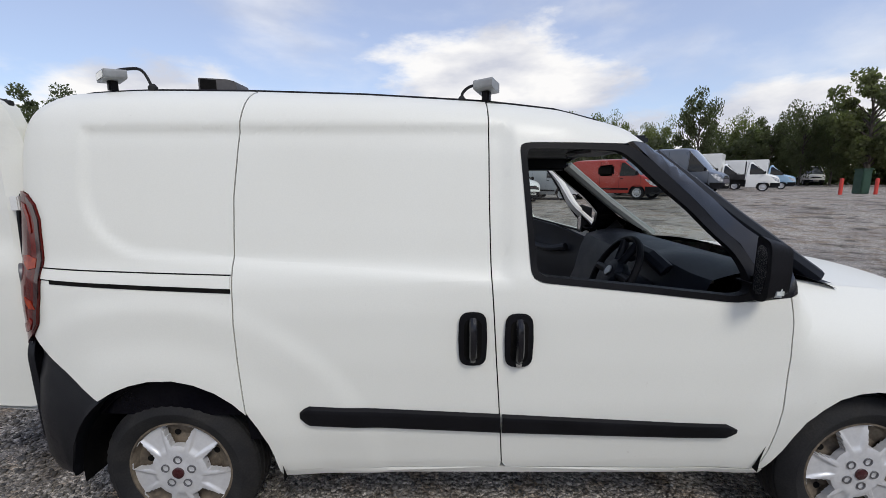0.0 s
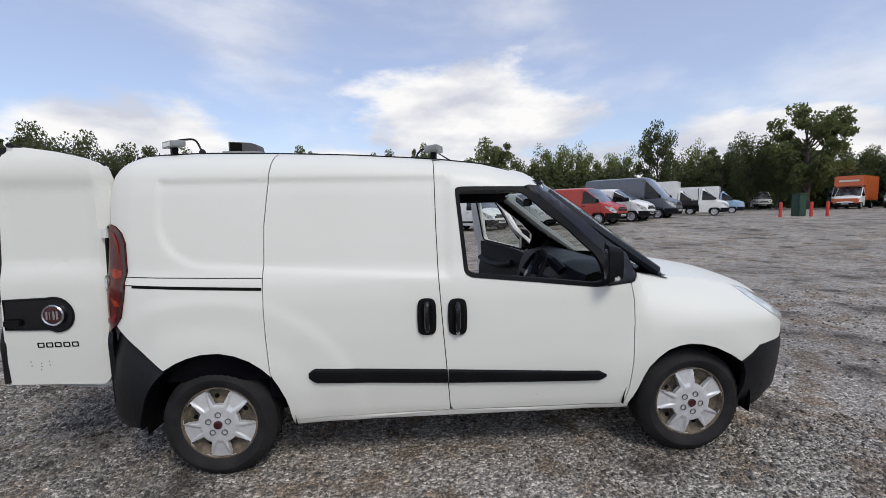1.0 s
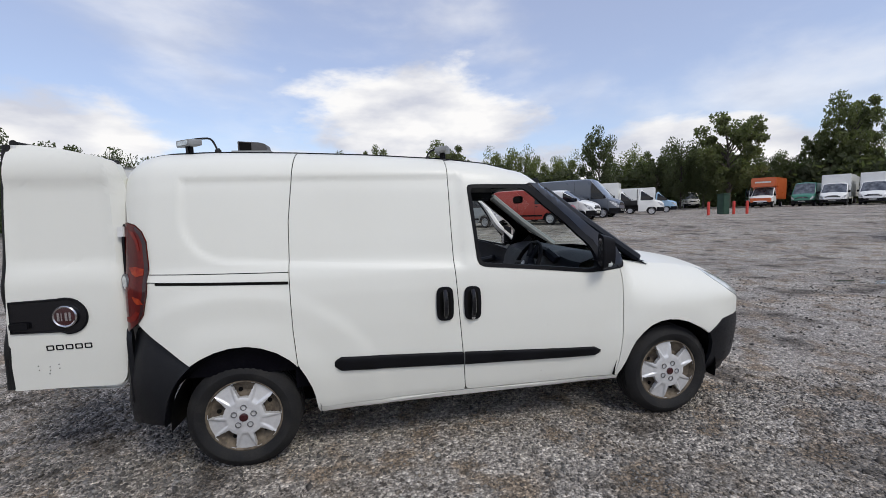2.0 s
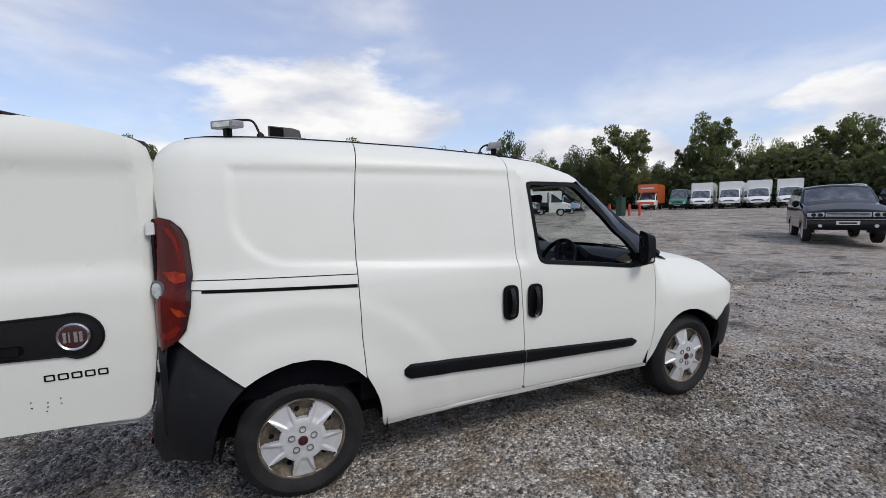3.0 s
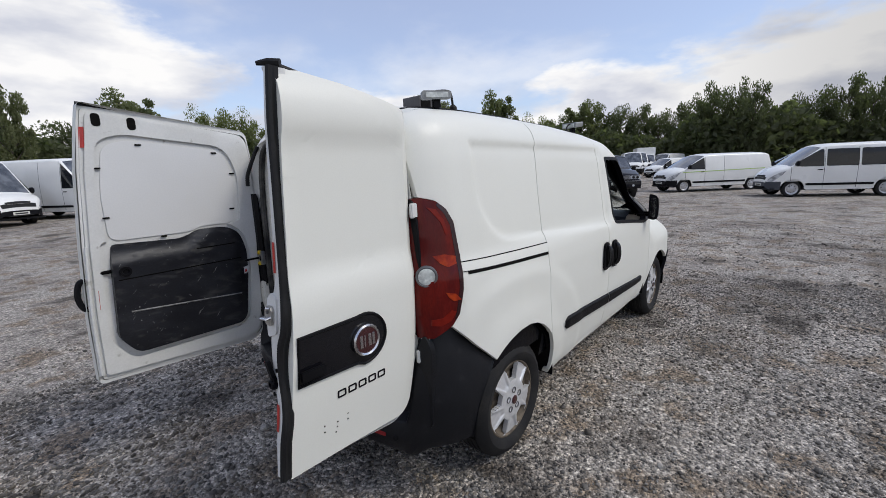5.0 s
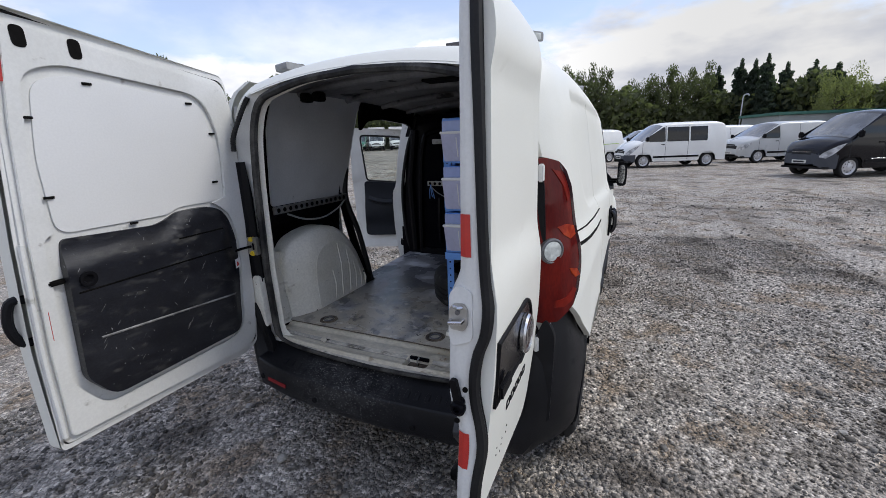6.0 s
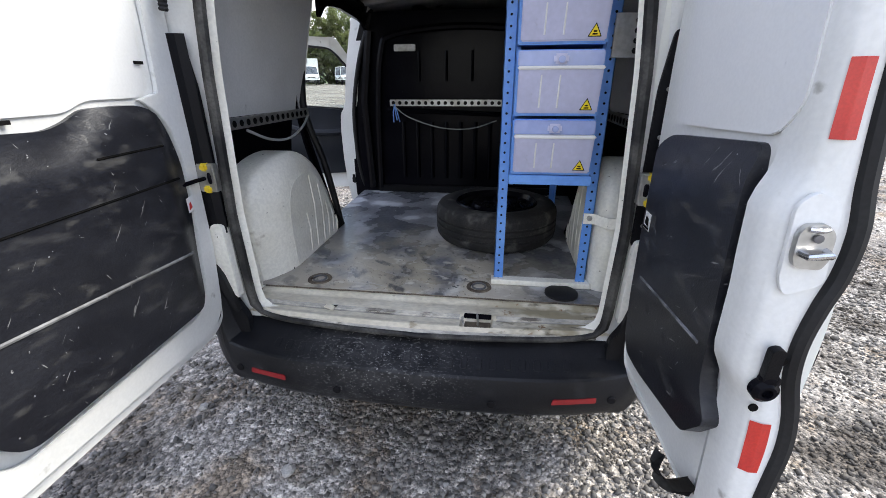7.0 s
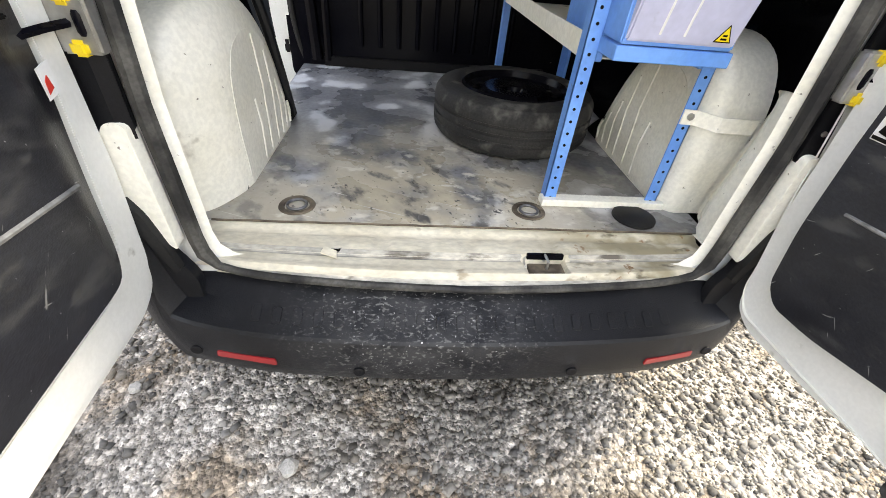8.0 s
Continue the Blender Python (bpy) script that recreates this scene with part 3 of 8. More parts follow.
def side(x, z):
    """How far out from the middle the van's side lies."""
    y, w = 0.0, 1.0
    if x > 2.36:
        zt = lerp_at(x, BONNET_EDGE)
        base = smooth_at(min(z, 0.8), SECTION)
        if z > 0.78:
            base -= 0.19 * max(0.0, (z - 0.78) / (zt - 0.78)) ** 2.2
        y = base * max(0.0, 1 - max(0.0, (x - 2.9) / 0.76) ** 2.6) ** 0.5
        w = sstep(2.5, 2.36, x)
    if w > 0:
        zr = smooth_at(x, ROOFLINE)
        zn = z if z < 1.2 else 1.2 + (z - 1.2) * 0.645 / max(0.05, zr - 1.2)
        y = y * (1 - w) + w * smooth_at(zn, SECTION) * smooth_at(x, REAR_TAPER)
    if x < 1.2:
        y += 0.008 * sstep(0.79, 0.70, math.hypot((x - 0.0) * 0.9, z - 0.30))
    for cx in (0.0, 2.755):
        y += 0.013 * sstep(0.62, 0.44, math.hypot(x - cx, z - 0.30))
    if -0.32 < x < 1.4 and 1.08 < z < 1.8:
        dx, dz, rr = x + 0.275, z - (1.190 - 0.066 * (x + 0.05)), 0.26
        e = rr - math.hypot(rr - dx, rr - dz) if dx < rr and dz < rr else min(dx, dz)
        y -= 0.013 * sstep(0.0, 0.040, min(e, 1.690 - z, 1.34 - x))
    if x > 1.45 and z > 1.08:
        y -= 0.055 * sstep(1.45, 2.1, x) * sstep(1.08, 1.34, z) + 0.055 * sstep(1.95, 2.3, x) * sstep(1.08, 1.30, z)
    return y


def roof_edge(x):
    return 1.2 + 0.617 * (smooth_at(x, ROOFLINE) - 1.2) / 0.645


van = thing("cargo_van", "white panel van with open rear doors on gravel", "van")
SEAM_REAR = [(0.348, 1.80), (0.334, 1.70), (0.322, 1.58), (0.306, 1.42), (0.304, 1.2), (0.305, 1.08), (0.311, 0.81), (0.325, 0.612)]
SEAM_MID = [(1.247, 1.775), (1.25, 1.4), (1.257, 1.12), (1.278, 0.80), (1.312, 0.35)]
SEAM_FRONT = [(2.352, 1.05), (2.372, 0.95), (2.378, 0.82), (2.376, 0.6), (2.366, 0.42), (2.345, 0.32)]
ARCH_REAR = [(0.325, 0.598), (0.28, 0.645), (0.217, 0.69), (0.14, 0.724), (0.061, 0.741), (-0.03, 0.738), (-0.109, 0.718), (-0.18, 0.688), (-0.24, 0.652)]
ARCH_TAIL = [(0.413, 0.32), (0.405, 0.40), (0.391, 0.462), (0.362, 0.535), (0.333, 0.590)]
ARCH_FRONT = [(2.375, 0.315), (2.395, 0.36), (2.419, 0.42), (2.44, 0.495), (2.468, 0.56), (2.515, 0.615), (2.572, 0.659), (2.64, 0.683), (2.704, 0.691), (2.78, 0.683),
              (2.857, 0.661), (2.965, 0.608), (3.021, 0.569)]
LAMP_EDGE = [(-0.500, 0.893), (-0.462, 0.94), (-0.437, 1.046), (-0.424, 1.19), (-0.436, 1.34), (-0.462, 1.395), (-0.503, 1.432), (-0.56, 1.447)]
WINDOW = [(1.36, 1.614, 0.03), (1.775, 1.612, 0.05), (1.86, 1.560), (1.955, 1.480), (2.10, 1.355), (2.222, 1.235), (2.240, 1.16), (2.222, 1.046, 0.02), (2.155, 1.034, 0.03), (1.82, 1.072), (1.44, 1.110, 0.02), (1.402, 1.135, 0.04)]
g = 0.0025


def roof_run(a, b, n=12):
    return [(a + (b - a) * i / n, roof_edge(a + (b - a) * i / n)) for i in range(n + 1)]


def shifted(line, d):
    return [(x + d, z) for x, z in line]


def door_handle(parent, x, z, sgn, lock):
    y0 = side(x, z)

    def place(u, v, w):
        return (x + u, sgn * (y0 + w + 0.004 - 0.03 * (v / 0.1) ** 2 * 0.1), z + v)
    h = part("door_handle", plate([fillet([(-0.049, -0.103), (0.049, -0.103), (0.053, 0.0), (0.049, 0.103), (-0.049, 0.103), (-0.053, 0.0)], 0.04)], 0.012, place, 0.006), PLASTIC, parent, "black plastic handle")
    pts = [(x, sgn * (y0 + 0.016), z - 0.075), (x, sgn * (y0 + 0.036), z - 0.05), (x, sgn * (y0 + 0.043), z), (x, sgn * (y0 + 0.036), z + 0.055), (x, sgn * (y0 + 0.018), z + 0.08)]
    bm = tube(smooth_line(pts, 4), 0.015, 10)
    part("grip", bm, BLACK_PAINT, h)
    part("recess", plate([fillet([(-0.032, -0.08), (0.032, -0.08), (0.032, 0.08), (-0.032, 0.08)], 0.03)], 0.002, lambda u, v, w: (x + u, sgn * (y0 + 0.0165 + w), z + v)), DARK, h)
    if lock:
        part("lock", lathe([(0.011, 0), (0.011, 0.006), (0.008, 0.008)], 16, pose(x, sgn * (y0 + 0.018), z - 0.088, 90 if sgn < 0 else -90)), STEEL, h)


def rub_strip(parent, x0, x1, z0, z1, h0, h1, front, rear):
    """A side moulding that tapers towards the front."""
    n = 40

    def f(u, v):
        x = x0 + (x1 - x0) * u
        zc, hh = z0 + (z1 - z0) * u, h0 + (h1 - h0) * u
        if rear:
            hh *= min(1.0, 0.35 + u * 16)
        if front:
            hh *= min(1.0, 0.3 + (1 - u) * 14)
        a = (v - 0.5) * 2
        z = zc + a * hh / 2
        out = 0.017 * max(0.0, 1 - abs(a) ** 5) ** 0.6
        if rear:
            out *= min(1.0, 0.2 + u * 20)
        if front:
            out *= min(1.0, 0.2 + (1 - u) * 20)
        return (x, -(side(x, z) + out + 0.001), z)
    bm = grid(n, 10, f)
    bmesh.ops.recalc_face_normals(bm, faces=bm.faces[:])
    return part("rub_strip", bm, PLASTIC, parent, "black plastic side moulding")


def seam_strip(line, sgn, depth=0.009, wide=0.016):
    pts = smooth_line([(x, z, 0) for x, z in line], 6)
    bm = bmesh.new()
    rows = []
    for i, p in enumerate(pts):
        a, b = pts[max(0, i - 1)], pts[min(len(pts) - 1, i + 1)]
        d = (b - a).normalized()
        nrm = Vector((-d.y, d.x, 0)) * wide / 2
        rows.append([bm.verts.new((q.x, sgn * (side(q.x, q.y) - depth), q.y)) for q in (p - nrm, p + nrm)])
    for a, b in zip(rows, rows[1:]):
        bm.faces.new((a[0], a[1], b[1], b[0]))
    return bm


def quarter_outline():
    top = list(reversed(roof_run(-0.575, 0.346 - g, 16)))
    return shifted(SEAM_REAR[1:], -g)[::-1] + top + [(-0.575, 1.6), (-0.565, 1.5), *LAMP_EDGE[::-1], (-0.38, 0.778)] + ARCH_REAR[::-1]


for sgn in (-1, 1):
    qp = part("quarter_panel", skin([quarter_outline()], side, 0.017, 0.025, sgn), PAINT, van)
    sill_line = [(0.413, 0.318), (1.3, 0.322), (2.375, 0.312), (2.375, 0.285), (0.425, 0.285)]
    part("sill", skin([sill_line], lambda x, z: side(x, z) - 0.012 + 0.02 * sstep(0.34, 0.30, z), 0.05, 0.04, sgn), PAINT, van)
    fender = [*shifted(SEAM_FRONT[::-1], g), (2.45, 1.085), (2.56, 1.068), (2.66, 1.052), (2.86, 1.036), (3.0, 1.01), (3.08, 0.99), (3.12, 0.93), (3.24, 0.835), (3.36, 0.77), (3.42, 0.70), (3.37, 0.664), (3.25, 0.664), (3.138, 0.658),
              *ARCH_FRONT[::-1]]
    part("front_wing", skin([fender], side, 0.03, 0.025, sgn), PAINT, van)
    lens = [(3.08, 0.992), (3.2, 0.955), (3.33, 0.895), (3.43, 0.82), (3.44, 0.745), (3.37, 0.768), (3.24, 0.838), (3.12, 0.932)]
    part("headlamp", skin([lens], lambda x, z: side(x, z) + 0.003, 0.03, 0.03, sgn), CLEAR_LENS, van, "clear headlamp lens")
    nose = [(3.021, 0.569), (3.138, 0.658), (3.25, 0.662), (3.37, 0.662), (3.45, 0.68), (3.6, 0.62), (3.63, 0.45), (3.58, 0.30), (3.4, 0.235), (3.0, 0.225), (3.03, 0.32), (3.055, 0.42), (3.05, 0.5)]
    part("front_bumper", skin([nose], lambda x, z: side(x, z) + 0.012 * sstep(0.66, 0.6, z) - 0.03 * sstep(0.34, 0.22, z), 0.04, 0.03, sgn), BUMPER, van, "black plastic front bumper")
    pillar = [(1.80, 1.622), (1.86, 1.563), (1.96, 1.478), (2.10, 1.360), (2.225, 1.235), (2.240, 1.163), (2.225, 1.04), (2.352, 1.052), (2.45, 1.088), (2.56, 1.071), (2.67, 1.058),
              (2.555, 1.103), (2.484, 1.132), (2.42, 1.180), (2.34, 1.243), (2.235, 1.335), (2.16, 1.405), (2.09, 1.458), (1.995, 1.538), (1.925, 1.600), (1.88, 1.620)]
    part("windscreen_pillar", skin([pillar], lambda x, z: side(x, z) + 0.001, 0.05, 0.05, sgn), BLACK_PAINT, van, "black windscreen pillar")
    for line in (SEAM_REAR, SEAM_MID, SEAM_FRONT):
        part("seam", seam_strip(line, sgn, 0.006 if line is not SEAM_REAR else 0.008), DARK, van)
    # the arch liners and the tail lamps
    for cx, a0, a1, rr in ((0.03, -5, 185, 0.405), (2.72, -10, 178, 0.39)):
        part("arch_liner", grid(24, 3, lambda u, v, cx=cx, a0=a0, a1=a1, rr=rr: (cx + rr * math.cos(radians(a0 + (a1 - a0) * u)), sgn * (0.62 + 0.25 * v), 0.31 + rr * math.sin(radians(a0 + (a1 - a0) * u)))), DARK, van)
        part("arch_wall", plate([[(rr * math.cos(radians(8 * i)), 0.31 + rr * math.sin(radians(8 * i))) for i in range(23)]], 0.01, lambda u, v, w, cx=cx: (cx + u, sgn * (0.61 + w), v)), DARK, van)


def roof_point(u, v):
    x = -0.585 + (1.93 + 0.585) * u
    ze = roof_edge(x)
    ye = side(x, ze)
    y = ye * (2 * v - 1)
    zc = smooth_at(x, ROOFLINE) + 0.035
    return (x + 0.10 * (1 - (2 * v - 1) ** 2) * sstep(0.8, 1.0, u), y, ze + (zc - ze) * (1 - abs(2 * v - 1) ** 2.2))


part("roof", grid(60, 26, roof_point), PAINT, van)
for sgn in (-1, 1):
    pts = [(x, sgn * 0.60 * side(x, roof_edge(x)) / 0.66, roof_edge(x) + (smooth_at(x, ROOFLINE) + 0.035 - roof_edge(x)) * (1 - (0.60 / 0.66) ** 2.2) + 0.0) for x in np.linspace(-0.46, 1.72, 24)]
    part("roof_ditch_strip", tube(pts, 0.007, 6), PLASTIC, van, "black roof joint strip")


def screen_point(u, v):
    a = 2 * v - 1
    bottom = Vector((2.63 + 0.22 * (1 - a * a), 0.70 * a, 1.065 + 0.03 * (1 - a * a)))
    top = Vector((1.925 + 0.11 * (1 - a * a), 0.60 * a, 1.612 + 0.085 * (1 - a * a)))
    p = bottom.lerp(top, u)
    p.z += 0.03 * math.sin(math.pi * u) * (1 - a * a) - 0.012
    return p


screen = part("windscreen", grid(14, 18, screen_point), GLASS, van, "clear curved windscreen")
screen.visible_shadow = False
edge = [screen_point(0, i / 20) for i in range(21)] + [screen_point(i / 10, 1) for i in range(1, 11)] + [screen_point(1, 1 - i / 20) for i in range(1, 21)] + [screen_point(1 - i / 10, 0) for i in range(1, 10)]
part("windscreen_seal", tube(edge, 0.010, 6, True), BLACK_PAINT, van)


def bonnet_point(u, v):
    x = 2.56 + 0.9 * u
    a = 2 * v - 1
    z = smooth_at(x, BONNET_EDGE)
    return (x + 0.16 * (1 - a * a) * (0.3 + 0.7 * u), a * max(0.05, side(x, z) - 0.002), z - 0.002 + (0.055 - 0.015 * u) * (1 - abs(a) ** 2.2))


part("bonnet", grid(18, 20, bonnet_point), PAINT, van)
part("underbody", box((-0.45, -0.52, 0.22), (3.3, 0.52, 0.42), 0.02), DARK, van)
part("underbody", box((0.43, -0.80, 0.27), (2.30, 0.80, 0.40), 0.02), DARK, van)
part("front_cross_panel", box((3.10, -0.7, 0.25), (3.42, 0.7, 0.85), 0.05), DARK, van)

# sliding door of the near side, shut
SLIDE_OUT = shifted(SEAM_REAR, g)[::-1]
slide_outline = shifted(ARCH_TAIL, g) + SLIDE_OUT[:-1] + roof_run(0.350, 1.247 - g, 14) + shifted(SEAM_MID[1:], -g) + [(1.306, 0.328)]


slide = part("sliding_door", skin([slide_outline], side, 0.017, 0.022, -1), PAINT, van, "white sliding side door, shut")
door_handle(slide, 1.187, 0.902, -1, False)
rub_strip(slide, 0.528, 1.296, 0.588, 0.549, 0.088, 0.086, False, True)
rail = part("slide_rail", skin([[(-0.392, 1.117), (0.300, 1.088), (0.300, 1.072), (-0.392, 1.101)]], lambda x, z: side(x, z) + 0.002, 0.1, 0.015, -1), DARK, van, "dark slot of the sliding door rail")
part("seam", skin([[(-0.446, 1.1615), (0.301, 1.1405), (0.301, 1.1365), (-0.446, 1.1575)]], lambda x, z: side(x, z) + 0.0045, 0.1, 0.004, -1), DARK, van)
part("seam", skin([[(-0.446, 1.1205), (-0.392, 1.1175), (-0.392, 1.1145), (-0.446, 1.1175)]], lambda x, z: side(x, z) + 0.0045, 0.1, 0.004, -1), DARK, van)
part("rail_cover", skin([[(-0.446, 1.157), (0.299, 1.136), (0.299, 1.090), (-0.44, 1.119)]], lambda x, z: side(x, z) + 0.004, 0.06, 0.01, -1), PAINT, van)

win = fillet(WINDOW, 0.03)


def front_door(sgn, parent):
    d = part("front_door", skin([door_loop], side, 0.026, 0.022, sgn), PAINT, parent, "white front door with a lowered window")
    wring = fillet([(1.384, 1.594, 0.03), (1.740, 1.587, 0.04), (1.80, 1.545), (1.885, 1.470), (2.045, 1.345), (2.175, 1.215), (2.196, 1.15), (2.190, 1.068, 0.02), (2.14, 1.06, 0.02), (1.82, 1.096), (1.45, 1.132, 0.02), (1.424, 1.15, 0.03)], 0.03)
    part("window_seal", skin([win, wring], lambda x, z: side(x, z) + 0.003, 0.06, 0.04, sgn), PLASTIC, d, "black rubber window surround")
    return d


# the window's front edge is the door's own edge, so door and window share one outline
door_loop = shifted(SEAM_MID, g)[::-1] + roof_run(1.252, 1.80, 8)[1:] + [(1.845, roof_edge(1.845) - 0.002), (1.865, 1.622), (1.80, 1.624), (1.77, 1.614)] + \
    [(1.40, 1.616), (1.366, 1.606), (1.363, 1.585), (1.386, 1.36), (1.401, 1.15), (1.412, 1.123), (1.44, 1.110), (1.82, 1.072), (2.12, 1.037), (2.215, 1.036)] + shifted(SEAM_FRONT, -g) + [(1.33, 0.328)]
near_door = front_door(-1, van)
door_handle(near_door, 1.357, 0.896, -1, True)
rub_strip(near_door, 1.303, 2.222, 0.548, 0.508, 0.086, 0.062, True, False)


def wing_mirror(parent, sgn):
    m = part("wing_mirror", plate([fillet([(-0.006, -0.10, 0.02), (0.06, -0.112, 0.03), (0.118, -0.10, 0.045), (0.126, 0.0, 0.03), (0.112, 0.10, 0.05), (0.04, 0.115, 0.03), (-0.004, 0.118, 0.02)], 0.03, 5)], 0.085,
                                   lambda u, v, w: (2.170 + w + 0.10 * max(0.0, 0.06 - u) * (1 - w / 0.085), sgn * (0.925 + 0.64 * u * (1 - 2.2 * w)), 1.170 + v * (1 - 2.6 * w)), 0.020, 4), PLASTIC, parent, "black door mirror")
    part("mirror_arm", box((2.185, min(sgn * 0.80, sgn * 0.94), 1.085), (2.225, max(sgn * 0.80, sgn * 0.94), 1.13), 0.02), PLASTIC, m)
    part("mirror_glass", plate([fillet([(-0.048, -0.078), (0.03, -0.088), (0.05, 0.0), (0.035, 0.088), (-0.045, 0.085)], 0.03)], 0.003, lambda u, v, w: (2.171 - w + 0.10 * max(0.0, -u), sgn * (0.960 + 0.60 * u), 1.169 + v)), CHROME, m, "mirror glass")
    part("side_repeater", box((2.195, min(sgn * 0.978, sgn * 1.001), 1.082), (2.235, max(sgn * 0.978, sgn * 1.001), 1.112), 0.008), CLEAR_LENS, m, "clear indicator lens")


wing_mirror(near_door, -1)
wing_mirror(van, 1)


def tail_lamp(sgn):
    outline = [(-0.500, 0.896), (-0.464, 0.942), (-0.439, 1.046), (-0.426, 1.19), (-0.438, 1.338), (-0.464, 1.393), (-0.505, 1.429), (-0.56, 1.444), (-0.585, 1.440), (-0.598, 1.42), (-0.602, 1.3),
               (-0.604, 1.12), (-0.602, 0.95), (-0.595, 0.845), (-0.57, 0.848)]

    def f(x, z):
        return side(x, z) + 0.012 - 0.9 * max(0.0, -0.575 - x)
    t = part("tail_lamp", skin([outline], f, 0.02, 0.03, sgn), RED_LENS, van, "dark red tail lamp with orange and clear segments")
    c = pose(-0.572, sgn * (f(-0.572, 1.118) - 0.010), 1.118, 90 if sgn < 0 else -90, 0, sgn * 46)
    part("reversing_lens", lathe([(0.047, -0.02), (0.047, 0.006), (0.041, 0.009), (0.037, 0.006)], 28, c), STEEL_DARK, t)
    part("lens_disc", lathe([(0.037, -0.01), (0.036, 0.008), (0.022, 0.011), (0.014, 0.009), (0, 0.008)], 24, c), CLEAR_LENS, t, "clear round lens")

    def facet(line, surface, label, out=0.003):
        part("indicator_segment", skin([line], lambda x, z: f(x, z) + out, 0.02, 0.006, sgn), surface, t, label)
    facet([(-0.545, 1.200), (-0.500, 1.205), (-0.450, 1.192), (-0.452, 1.160), (-0.495, 1.150), (-0.522, 1.168)], AMBER_LENS, "orange lens segment")
    facet([(-0.520, 1.045), (-0.480, 1.035), (-0.455, 1.005), (-0.490, 1.003), (-0.508, 1.020)], AMBER_LENS, "orange lens segment")
    facet([(-0.545, 1.405), (-0.510, 1.395), (-0.483, 1.350), (-0.470, 1.290), (-0.482, 1.285), (-0.497, 1.340), (-0.525, 1.380)], RED_FACET, "bright red lens facet")
    facet([(-0.575, 0.905), (-0.545, 0.900), (-0.505, 0.918), (-0.480, 0.955), (-0.500, 0.965), (-0.535, 0.935), (-0.573, 0.930)], RED_FACET, "bright red lens facet")
    band = [(-0.490, 0.915), (-0.464, 0.945), (-0.439, 1.046), (-0.426, 1.19), (-0.438, 1.338), (-0.464, 1.393), (-0.500, 1.424), (-0.505, 1.410), (-0.476, 1.375), (-0.456, 1.325), (-0.447, 1.19), (-0.457, 1.055), (-0.476, 0.965)]
    part("dark_rim", skin([band], lambda x, z: f(x, z) + 0.0015, 0.02, 0.006, sgn), SMOKED_LENS, t, "smoked dark lens rim")
    return t


tail_lamp(-1)
tail_lamp(1)


